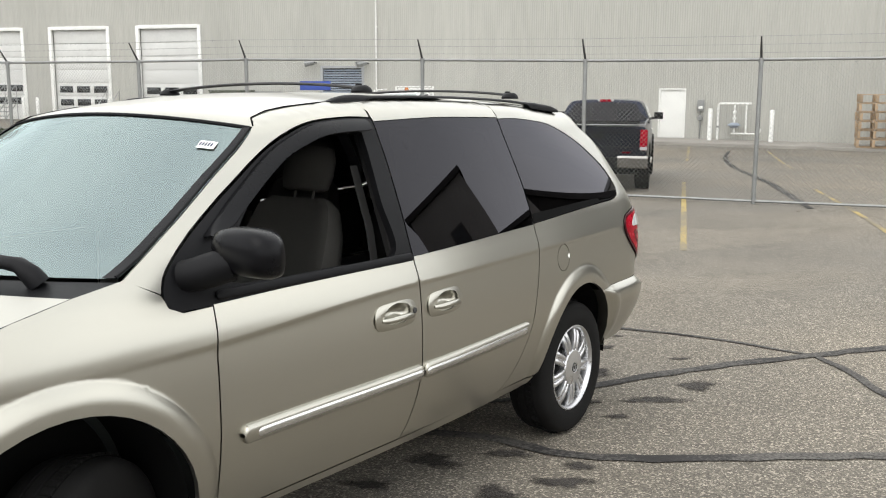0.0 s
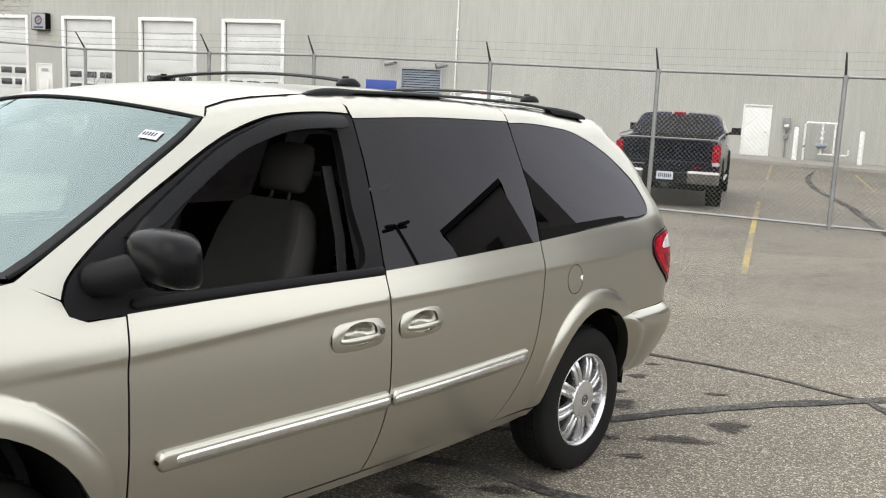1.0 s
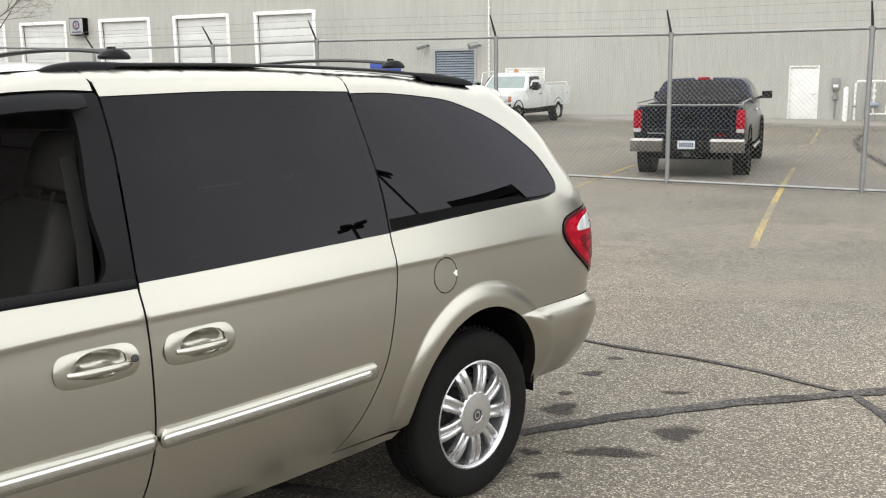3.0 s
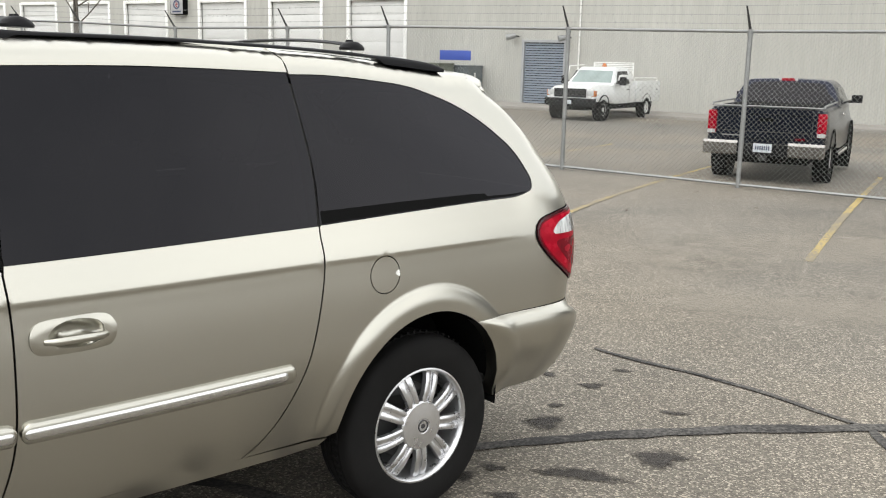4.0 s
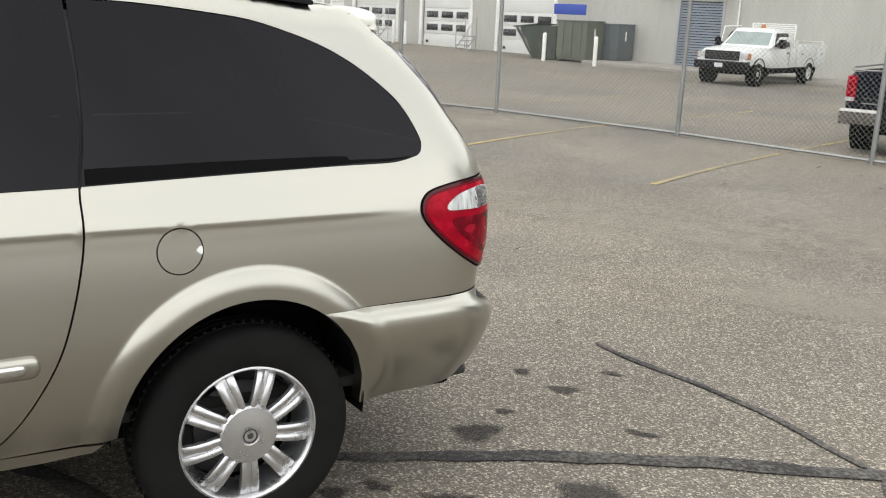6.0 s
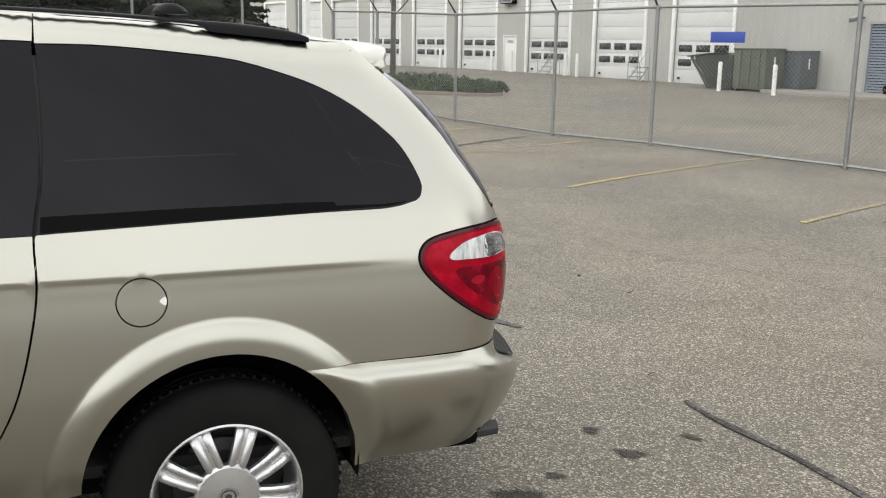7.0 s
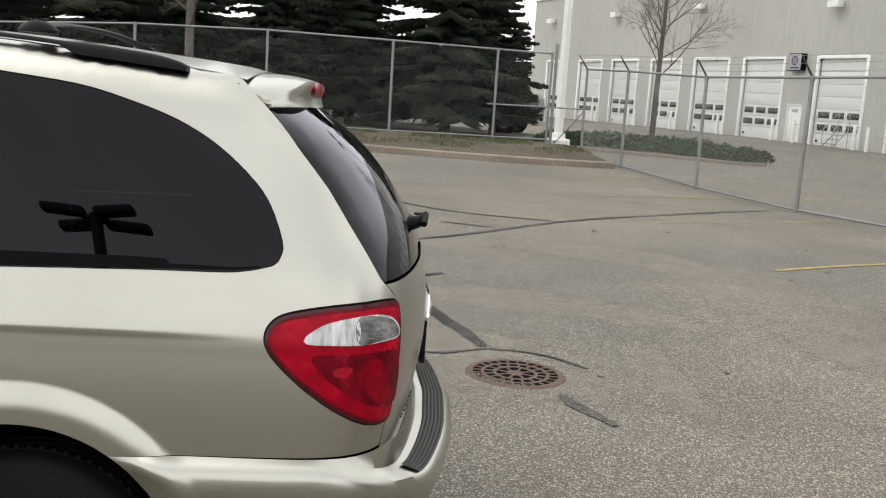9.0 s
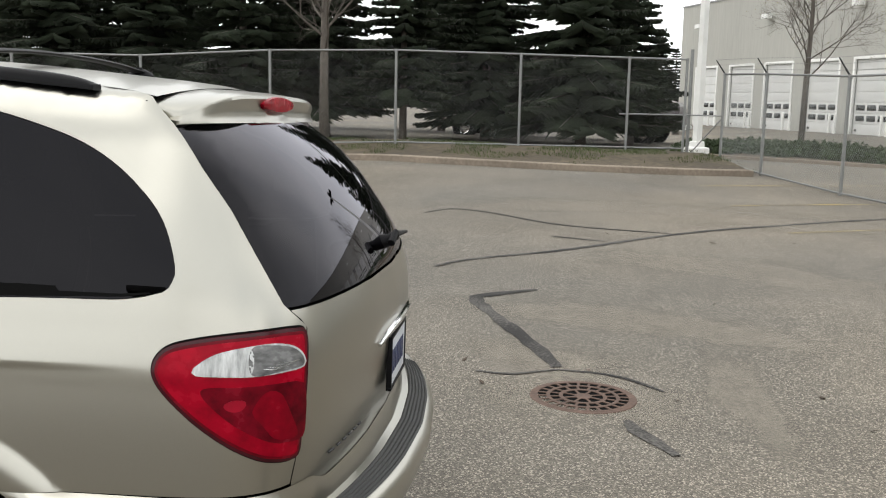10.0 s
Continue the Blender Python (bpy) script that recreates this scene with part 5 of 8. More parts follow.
for k, (y0, w) in enumerate(((0.68, 0.05), (0.62, 0.035), (0.575, 0.035), (0.53, 0.035), (0.485, 0.035), (0.44, 0.035))):
    a, b = on_van(middle_q(0.765) + y0, 0.765, 0.003), on_van(middle_q(0.765) + y0 - w * 0.7, 0.765, 0.003)
    part("badge_letter", tubed([a, b], 0.003, 5), "rail_dark", gate, "small dull badge bar")


# fuel flaps, handles, side mouldings
def cup_sheet(outline, deep):
    c = np.mean(np.array(outline), axis=0)
    w, h = np.ptp(np.array(outline), axis=0) / 2

    def place(a, b, o):
        r = math.hypot((a - c[0]) / w, (b - c[1]) / h)
        return on_van(a, b, -deep * smooth01((1 - r) * 1.6) - 0.001 + o)
    return place


def lay(name, outline, place, mat, parent, s=1, grid=0.012, depth=0.0, label="", smooth=60):
    bm = bmesh.new()
    sheet(bm, dense(outline, grid * 0.8), [], place, grid, depth)
    bm.normal_update()
    if sum(f.normal.y * f.calc_area() for f in bm.faces) < 0:
        bmesh.ops.reverse_faces(bm, faces=bm.faces[:])
    if s < 0:
        for v in bm.verts:
            v.co.y = -v.co.y
        bmesh.ops.reverse_faces(bm, faces=bm.faces[:])
    return part(name, bm, mat, parent, label, smooth)


flap = lay("fuel_flap", arc(0.225, 0.970, 0.0645, 0, 352.5, 47), lambda a, b, o: on_van(a, b, o), "van_paint", van, depth=0.012, label="round fuel flap")
# the finger notch's highlight, put on as a small raised white wedge
lay("finger_notch", rounded([(0.162, 0.982), (0.162, 0.958), (0.178, 0.968), (0.178, 0.972)], 0.006), lambda a, b, o: on_van(a, b, 0.003 + o), "white_trim", flap, depth=0.003)
lay("fuel_pocket", arc(0.225, 0.970, 0.075, 0, 352.5, 47), lambda a, b, o: on_van(a, b, -0.016 + o), "matte_black", van)
for s, doors in ((1, (front_doors[0], slider_doors[0])), (-1, (front_doors[1], slider_doors[1]))):
    for dr, cup, x0, x1, dx in ((doors[0], FRONT_CUP, 1.526, 1.768, 0.0), (doors[1], REAR_CUP, 1.212, 1.450, 0.0)):
        lay("handle_cup", cup, cup_sheet(cup, 0.05), "van_paint", dr, s)
        zc = 0.938
        rim = rounded([(x0, zc + 0.002), (x0 + 0.012, zc + 0.036), (x0 + 0.05, zc + 0.052), (x1 - 0.05, zc + 0.050), (x1 - 0.012, zc + 0.036), (x1, zc), (x1 - 0.012, zc - 0.034), (x1 - 0.05, zc - 0.046), (x0 + 0.05, zc - 0.045), (x0 + 0.012, zc - 0.034)], 0.012)
        bm = bmesh.new()
        c = np.mean(np.array(rim), axis=0)
        sheet(bm, dense(rim, 0.01), [dense(cup, 0.01)], lambda a, b, o: on_van(a, b, 0.008 * smooth01((1.25 - math.hypot((a - c[0]) / 0.13, (b - c[1]) / 0.050)) * 2.2) + 0.001 + o), 0.012, 0.004)
        bm.normal_update()
        if sum(f.normal.y * f.calc_area() for f in bm.faces) < 0:
            bmesh.ops.reverse_faces(bm, faces=bm.faces[:])
        if s < 0:
            for v in bm.verts:
                v.co.y = -v.co.y
            bmesh.ops.reverse_faces(bm, faces=bm.faces[:])
        bezel = part("handle_bezel", bm, "van_paint", dr, "champagne handle surround", 60)
        bm = bmesh.new()
        pts = [on_van(x, zc - 0.010 + 0.004 * math.sin((x - x0) * 12), o) for x, o in ((x0 + 0.03, 0.004), (x0 + 0.05, 0.020), (x0 + 0.10, 0.026), (x0 + 0.16, 0.026), (x1 - 0.06, 0.022), (x1 - 0.04, 0.006))]
        tube(bm, [Vector((p.x, p.y * s, p.z)) for p in pts], [0.009, 0.012, 0.012, 0.012, 0.011, 0.009], 10)
        part("door_handle", bm, "van_paint", dr, "body-coloured pull handle", 60)
        if dr is doors[0]:
            bm = bmesh.new()
            p = on_van(x0 + 0.016, zc + 0.004, 0.008)
            lathe(bm, [(0.011, -0.004), (0.011, 0.004), (0.008, 0.005), (0, 0.005)], 16, Matrix.Translation((p.x, p.y * s, p.z)) @ (pose(0, 0, 0, 0, 0, 180) if s < 0 else pose(0, 0, 0)))
            part("lock", bm, "rail_dark", dr)


def moulding(x0, x1, z, h, proud, s, mat, parent, name, taper=0.022, label="", crown=False):
    bm, rings = bmesh.new(), []
    n = max(int((x1 - x0) / 0.04), 6)
    steps = [x0 + d for d in (0, 0.002, 0.006, 0.012, 0.02, 0.03)] + [x0 + (x1 - x0) * i / n for i in range(2, n - 1)] + [x1 - d for d in (0.03, 0.02, 0.012, 0.006, 0.002, 0)]
    for x in steps:
        e = min(1, (x - x0) / taper + 0.02, (x1 - x) / taper + 0.02)
        e = math.sqrt(max(1 - (1 - e) ** 2, 0.02))
        ring = []
        cut = ((-1, -0.004), (-1, 0.80), (-0.75, 0.92), (-0.35, 0.99), (0, 1), (0.35, 0.99), (0.75, 0.92), (1, 0.80), (1, -0.004))
        for dz, o in cut if crown else ((-1, -0.004), (-0.97, 0.42), (-0.82, 0.82), (-0.62, 1), (0, 1), (0.62, 1), (0.82, 0.82), (0.97, 0.42), (1, -0.004)):
            p = on_van(x, z + dz * h / 2 * e, proud * max(o, -0.3) * (0.6 + 0.4 * e))
            ring.append((p.x, p.y * s, p.z))
        rings.append(ring)
    loft(bm, rings, closed=False)
    ends = [bm.verts[:]]
    bmesh.ops.recalc_face_normals(bm, faces=bm.faces[:])
    bm.normal_update()
    if sum(f.normal.y * f.calc_area() for f in bm.faces) * s < 0:
        bmesh.ops.reverse_faces(bm, faces=bm.faces[:])
    return part(name, bm, mat, parent, label, 50)


for s, doors in ((1, (front_doors[0], slider_doors[0])), (-1, (front_doors[1], slider_doors[1]))):
    a = moulding(1.494, 2.408, 0.691, 0.064, 0.020, s, "van_paint", doors[0], "side_moulding", label="champagne moulding with a chrome strip")
    moulding(1.500, 2.358, 0.691, 0.030, 0.0245, s, "bright_strip", a, "chrome_strip", 0.016, crown=True)
    a = moulding(0.612, 1.484, 0.691, 0.064, 0.020, s, "van_paint", doors[1], "side_moulding", label="champagne moulding with a chrome strip")
    moulding(0.647, 1.478, 0.691, 0.030, 0.0245, s, "bright_strip", a, "chrome_strip", 0.016, crown=True)
    # belt strip and rain visor
    moulding(1.504, 2.462, 1.151, 0.034, 0.012, s, "black_plastic", doors[0], "belt_strip", 0.02)
    top = rounded([(1.512, 1.694), (1.60, 1.696), (1.78, 1.682), (1.92, 1.641), (2.05, 1.583), (2.25, 1.452), (2.43, 1.326)], 0.03, False)
    bm, rings = bmesh.new(), []
    for i, (x, z) in enumerate(top):
        d = Vector(top[min(i + 1, len(top) - 1)]) - Vector(top[max(i - 1, 0)])
        d.normalize()
        nrm = Vector((-d.y, d.x)) if -d.y * 1 < 0 else Vector((-d.y, d.x))
        nrm = Vector((d.y, -d.x))
        if nrm.y > 0:
            nrm = -nrm
        e = min(1, i / 2 + 0.85, (len(top) - 1 - i) / 5 + 0.25)
        ring = []
        for w, o in ((0.0, 0.002), (0.006, 0.016), (0.028 * e, 0.028), (0.052 * e, 0.034), (0.054 * e, 0.031), (0.03 * e, 0.022), (0.008, 0.002)):
            p = on_van(x + nrm.x * w, z + nrm.y * w, o)
            ring.append((p.x, p.y * s, p.z))
        rings.append(ring)
    loft(bm, rings)
    bmesh.ops.recalc_face_normals(bm, faces=bm.faces[:])
    part("rain_visor", bm, "gloss_black", doors[0], "smoky black window visor")
    # door mirror
    base = front_doors[0] if s > 0 else front_doors[1]
    bm = bmesh.new()
    rings = []
    for u, cx, cz, ry, rz in ((0, 2.515, 1.300, 0.05, 0.022), (0.12, 2.508, 1.300, 0.095, 0.050), (0.3, 2.49, 1.298, 0.122, 0.070), (0.55, 2.455, 1.293, 0.134, 0.079), (0.8, 2.415, 1.288, 0.137, 0.080), (0.95, 2.385, 1.286, 0.132, 0.076), (1.0, 2.375, 1.286, 0.124, 0.069), (1.0, 2.377, 1.286, 0.112, 0.060)):
        ring = []
        for k in range(32):
            a = 2 * math.pi * k / 32
            ca, sa = math.cos(a), math.sin(a)
            sq = 0.72 if sa > 0 else 0.60
            low = 1.0 if sa > 0 else 0.86
            wide = 0.90 if ca > 0 else 1.02
            ring.append((cx + 0.035 * ca * u, s * (1.100 + ry * wide * math.copysign(abs(ca) ** sq, ca)), cz + low * 1.06 * rz * math.copysign(abs(sa) ** sq, sa)))
        rings.append(ring)
    loft(bm, rings)
    bmesh.ops.recalc_face_normals(bm, faces=bm.faces[:])
    mirror = part("door_mirror", bm, "gloss_black", base, "black door mirror housing", 50)
    bm = bmesh.new()
    loft(bm, [[(2.384 + 0.03 * math.cos(a), s * (1.100 + 0.098 * math.cos(a)), 1.286 + 0.066 * math.sin(a)) for a in [2 * math.pi * k / 24 for k in range(24)]], [(2.374 + 0.03 * math.cos(a), s * (1.100 + 0.098 * math.cos(a)), 1.286 + 0.066 * math.sin(a)) for a in [2 * math.pi * k / 24 for k in range(24)]]])
    part("mirror_glass", bm, "chrome", mirror)
    bm = bmesh.new()
    tube(bm, [(2.545, s * 0.93, 1.222), (2.535, s * 0.965, 1.230), (2.510, s * 1.000, 1.242), (2.47, s * 1.05, 1.262)], [0.050, 0.050, 0.053, 0.052], 18)
    part("mirror_arm", bm, "black_plastic", mirror, smooth=60)
    # rails along the roof
    bm, rings = bmesh.new(), []
    for x in np.linspace(1.565, -0.315, 96):
        x = float(x)
        zr = van_roof(x) + 0.036 * (1 - (0.645 / 0.6) ** 2)
        foot_f = smooth01((x - 1.30) / 0.12) * smooth01((1.60 - x) / 0.10)
        foot_r = smooth01((0.04 - x) / 0.12)
        ft = max(foot_f, foot_r)
        end = max(min(1, (1.572 - x) / 0.14, (x + 0.322) / 0.16), 0.0)
        h = (0.022 + 0.004 * ft) * math.sqrt(max(1 - (1 - end) ** 2, 0.02))
        lo = 0.010 - 0.018 * smooth01((ft - 0.05) / 0.5)
        wd = 0.015 + 0.009 * ft
        rings.append([(x, s * (0.645 + wd * a), zr + (lo if b < 0 else max(h * b, lo + 0.004))) for a, b in ((-1, -1), (-1, 0.45), (-0.72, 0.85), (0, 1), (0.72, 0.85), (1, 0.45), (1, -1))])
    loft(bm, rings)
    bmesh.ops.recalc_face_normals(bm, faces=bm.faces[:])
    part("roof_rail", bm, "black_plastic", van, "black roof rail", 50)
for x, name in ((1.30, "crossbar"), (0.09, "crossbar")):
    bm = bmesh.new()
    zr = van_roof(x) + 0.028
    rings = []
    for k in range(-18, 19):
        t = k / 18
        z = zr + 0.016 + 0.030 * (1 - t * t) ** 0.8
        rings.append([(x + 0.028 * a, 0.60 * t, z + 0.007 * b) for a, b in ((-1, 0), (-0.6, 0.8), (0, 1), (0.6, 0.8), (1, 0), (0.6, -0.8), (-0.6, -0.8))])
    loft(bm, rings)
    bmesh.ops.recalc_face_normals(bm, faces=bm.faces[:])
    bar = part(name, bm, "black_plastic", van, "arched black roof crossbar", 50)
    for s in (1, -1):
        bm = bmesh.new()
        loft(bm, [[(x + r * math.cos(a), s * (0.60 + 0.055 * rr * math.sin(a)), zr + h) for a in [2 * math.pi * k / 20 for k in range(20)]] for r, rr, h in ((0.050, 0.75, 0.0), (0.052, 0.75, 0.008), (0.042, 0.65, 0.020), (0.024, 0.5, 0.029), (0.014, 0.35, 0.031))])
        tube(bm, [(x, s * 0.585, zr + 0.024), (x, s * 0.585, zr + 0.038)], [0.018, 0.013], 10)
        bmesh.ops.recalc_face_normals(bm, faces=bm.faces[:])
        part("clamp", bm, "black_plastic", bar)


# wheels
def wheel(x, s):
    w = part("wheel", bmesh.new(), "rubber", van)
    steer = 24 if x > 1 else 0
    w.matrix_basis = pose(x, s * (0.825 if steer else 0.845), 0.372 if steer else 0.350, 0, 0, steer if s > 0 else 180 + steer) @ Matrix.Scale(1.02, 4)
    bm = bmesh.new()
    lathe(bm, [(0.214, 0.088), (0.222, 0.100), (0.245, 0.108), (0.280, 0.109), (0.312, 0.104), (0.328, 0.096), (0.336, 0.085), (0.3395, 0.070), (0.342, 0.045),
               (0.334, 0.043), (0.334, 0.037), (0.3425, 0.035), (0.343, 0.004), (0.335, 0.002), (0.335, -0.004), (0.343, -0.006), (0.3425, -0.035), (0.334, -0.037), (0.334, -0.043), (0.342, -0.045),
               (0.3395, -0.070), (0.328, -0.096), (0.28, -0.109), (0.222, -0.10), (0.20, -0.085), (0.20, 0.06)], 72)
    for k in range(72):
        a = 2 * math.pi * k / 72
        m = pose(0, 0, 0, 0, math.degrees(a), 0)
        box(bm, (0.336, 0.060, -0.0045), (0.3435, 0.092, 0.0045), 0, m @ pose(0, 0, 0, 0, 0, -8))
    bmesh.ops.recalc_face_normals(bm, faces=bm.faces[:])
    part("tyre", bm, "rubber", w, "black tyre with moulded sidewall", 30)
    bm = bmesh.new()
    lathe(bm, [(0.186, -0.02), (0.198, 0.055), (0.203, 0.078), (0.208, 0.094), (0.2145, 0.1005), (0.2205, 0.099), (0.2205, 0.090), (0.205, 0.06), (0.200, -0.05)], 72)
    bmesh.ops.recalc_face_normals(bm, faces=bm.faces[:])
    rim = part("rim", bm, "alloy", w, "bright alloy rim", 40)
    for k in range(9):
        a = 360 * k / 9 + 12
        bm = bmesh.new()
        for side in (1, -1):
            rings = []
            for r, h, wd in ((0.060, 0.088, 0.011), (0.085, 0.098, 0.0115), (0.13, 0.099, 0.0125), (0.17, 0.094, 0.0135), (0.200, 0.084, 0.0145), (0.207, 0.075, 0.015)):
                c = side * (0.0145 + (r - 0.06) * 0.03)
                rings.append([(r, h + dh, c + wd * dz) for dz, dh in ((-1, -0.018), (-0.85, -0.004), (-0.3, 0.0), (0.3, 0.0), (0.85, -0.004), (1, -0.018))])
            loft(bm, rings)
        loft(bm, [[(r, h - 0.006, z) for z in (-0.02, 0.02)] + [(r, h - 0.03, z) for z in (0.02, -0.02)] for r, h in ((0.06, 0.09), (0.13, 0.097), (0.205, 0.078))])
        bmesh.ops.recalc_face_normals(bm, faces=bm.faces[:])
        bmesh.ops.transform(bm, matrix=pose(0, 0, 0, 0, a, 0), verts=bm.verts[:])
        part("spoke", bm, "alloy", w, smooth=40)
    bm = bmesh.new()
    lathe(bm, [(0.094, 0.070), (0.094, 0.094), (0.088, 0.101), (0.05, 0.1055), (0.030, 0.107), (0.028, 0.1055), (0.0, 0.1055)], 40)
    bmesh.ops.recalc_face_normals(bm, faces=bm.faces[:])
    cap = part("hub_cap", bm, "alloy", w, "silver centre cap", 30)
    bm = bmesh.new()
    lathe(bm, [(0.024, 0.105), (0.0235, 0.1085), (0.020, 0.109), (0.019, 0.1062)], 28)
    lathe(bm, [(0.010, 0.106), (0.009, 0.1075), (0, 0.108)], 20)
    bmesh.ops.recalc_face_normals(bm, faces=bm.faces[:])
    part("badge", bm, "rail_dark", cap, "dark round badge")
    bm = bmesh.new()
    lathe(bm, [(0.0, 0.01), (0.13, 0.01), (0.145, 0.0), (0.145, -0.02)], 40)
    lathe(bm, [(0.19, -0.05), (0.0, -0.05)], 30)
    part("brake_disc", bm, "rail_dark", w)
    return w


for x in (0.0, 2.90):
    for s in (1, -1):
        wheel(x, s)
# wheel housings and underside
for cx, cz, r0, r1 in ARCHES:
    for s in (1, -1):
        bm = bmesh.new()
        rings = []
        for y in (0.93, 0.62):
            rings.append([(cx + (r0 + 0.012) * math.cos(radians(a)), s * y, cz + (r0 + 0.012) * math.sin(radians(a))) for a in range(-4, 190, 6)])
        loft(bm, rings, closed=False)
        last = [bm.verts.new((cx + 0.41 * math.cos(radians(a)), s * 0.62, cz + 0.41 * math.sin(radians(a)))) for a in range(-4, 190, 6)]
        bm.faces.new(last)
        part("wheel_housing", bm, "matte_black", van, smooth=60)
bm = bmesh.new()
box(bm, (-0.95, -0.62, 0.26), (3.75, 0.62, 0.42), 0.03)
box(bm, (0.45, -0.70, 0.27), (2.54, 0.70, 0.40), 0.03)
box(bm, (3.44, -0.80, 0.28), (3.78, 0.80, 0.42), 0.03)
part("underside", bm, "matte_black", van)
bm = bmesh.new()
tube(bm, [(-0.35, 0.45, 0.27), (-0.8, 0.55, 0.28), (-1.04, 0.56, 0.30)], 0.028, 10)
part("exhaust", bm, "rail_dark", van)
bm = bmesh.new()
box(bm, (2.572, 0.86, 0.28), (2.60, 0.965, 0.50), 0.01)
part("mud_guard", bm, "black_plastic", van)

# ---- inside the van ----
bm = bmesh.new()
box(bm, (-0.85, -0.86, 0.42), (2.75, 0.86, 0.46), 0.01)
box(bm, (-0.80, -0.85, 0.46), (-0.70, 0.85, 1.05), 0.02)
part("cabin_floor", bm, "dark_cloth", van)
bm = bmesh.new()
rows = []
for x in np.linspace(-0.45, 2.0, 14):
    rows.append([bm.verts.new((float(x), 0.68 * k / 8, van_roof(float(x)) - 0.045 - 0.05 * abs(k / 8) ** 4)) for k in range(-8, 9)])
for a, b in zip(rows, rows[1:]):
    for k in range(16):
        bm.faces.new((a[k], a[k + 1], b[k + 1], b[k]))
part("headliner", bm, "cloth", van)
for s in (1, -1):
    for d, o in ((front_doors[0 if s > 0 else 1], door), (slider_doors[0 if s > 0 else 1], [(1.53, 0.45), (1.49, 0.66), (1.48, 0.95), (1.48, 1.190), (0.50, 1.200), (0.52, 0.95), (0.57, 0.74), (0.68, 0.50), (0.76, 0.45)])):
        skin("door_trim", o, mat="dark_cloth", off=-0.055, depth=0, grid=0.06, sides=(s,), parent=d)
    skin("side_trim", [(0.46, 0.46), (0.46, 1.165), (-0.55, 1.20), (-0.55, 0.78), (-0.3, 0.80), (0.03, 0.86), (0.3, 0.80), (0.42, 0.6)], mat="dark_cloth", off=-0.055, depth=0, grid=0.06, sides=(s,))
    for line in (((1.52, 1.14), (1.50, 1.40), (1.47, 1.66)), ((0.48, 1.15), (0.46, 1.40), (0.47, 1.66))):
        bm = bmesh.new()
        tube(bm, [Vector((p.x, p.y * s, p.z)) for p in [on_van(x, z, -0.05) for x, z in line]], 0.045, 8)
        bmesh.ops.recalc_face_normals(bm, faces=bm.faces[:])
        part("pillar_trim", bm, "dark_cloth", van)
bm = bmesh.new()
loft(bm, [[(x, y, z) for x, z in ((3.02, 0.92), (2.50, 0.90), (2.42, 0.94), (2.44, 1.00), (2.55, 1.09), (2.80, 1.135), (3.02, 1.14))] for y in (-0.84, -0.4, 0.0, 0.4, 0.84)])
bmesh.ops.recalc_face_normals(bm, faces=bm.faces[:])
part("dashboard", bm, "dash_grey", van, "grey dashboard")


def car_seat(x, y, wide=0.52, recline=18):
    seat = part("seat", bmesh.new(), "cloth", van)
    seat.matrix_basis = pose(x, y, 0.46)
    bm = bmesh.new()
    box(bm, (-0.05, -wide / 2, 0.17), (0.50, wide / 2, 0.36), 0.06, seg=3)
    box(bm, (0.0, -wide / 2 + 0.05, 0.0), (0.45, wide / 2 - 0.05, 0.18), 0.02)
    part("cushion", bm, "cloth", seat)
    tilt = pose(-0.02, 0, 0.30, 0, -recline, 0)
    bm = bmesh.new()
    rings = []
    for z, w, t0, t1 in ((0.0, 0.40, 0.06, 0.07), (0.06, 0.47, 0.08, 0.08), (0.25, 0.51, 0.085, 0.07), (0.45, 0.47, 0.075, 0.055), (0.56, 0.40, 0.06, 0.045), (0.60, 0.30, 0.04, 0.03)):
        w *= wide / 0.52
        rings.append([(tx, ty * w / 2, z) for tx, ty in ((-t0, -0.6), (-t0, 0.6), (-t0 * 0.7, 0.9), (0, 1), (t1 * 1.25, 0.97), (t1 * 1.2, 0.78), (t1 * 0.8, 0.6), (t1 * 0.8, -0.6), (t1 * 1.2, -0.78), (t1 * 1.25, -0.97), (0, -1), (-t0 * 0.7, -0.9))])
    loft(bm, rings)
    bmesh.ops.recalc_face_normals(bm, faces=bm.faces[:])
    bmesh.ops.transform(bm, matrix=tilt, verts=bm.verts[:])
    part("backrest", bm, "cloth", seat, smooth=70)
    bm = bmesh.new()
    rings = [[(rx * math.cos(a) * 0.055, ry * math.sin(a) * 0.135, z) for a in [2 * math.pi * k / 20 for k in range(20)]] for z, rx, ry in ((0.635, 0.5, 0.7), (0.645, 0.85, 0.9), (0.70, 1.0, 1.0), (0.77, 0.95, 0.98), (0.815, 0.7, 0.85), (0.825, 0.35, 0.6))]
    loft(bm, rings)
    for yy in (-0.05, 0.05):
        tube(bm, [(0, yy, 0.57), (0, yy, 0.66)], 0.007, 6)
    bmesh.ops.recalc_face_normals(bm, faces=bm.faces[:])
    bmesh.ops.transform(bm, matrix=tilt, verts=bm.verts[:])
    part("headrest", bm, "cloth", seat, smooth=60)


for x, y in ((1.68, 0.42), (1.68, -0.42), (0.72, 0.42), (0.72, -0.42)):
    car_seat(x, y)
car_seat(-0.20, 0.0, 1.2, 14)
bm = bmesh.new()
ring = [(0.19 * math.cos(a), 0.19 * math.sin(a), 0) for a in [2 * math.pi * k / 36 for k in range(37)]]
tube(bm, ring, 0.016, 8, False)
for a in (20, 160, 270):
    tube(bm, [(0, 0, -0.03), (0.185 * math.cos(radians(a)), 0.185 * math.sin(radians(a)), 0)], [0.03, 0.014], 8)
lathe(bm, [(0.0, 0.01), (0.06, 0.005), (0.07, -0.04), (0.05, -0.06)], 20, pose(0, 0, 0, 90))
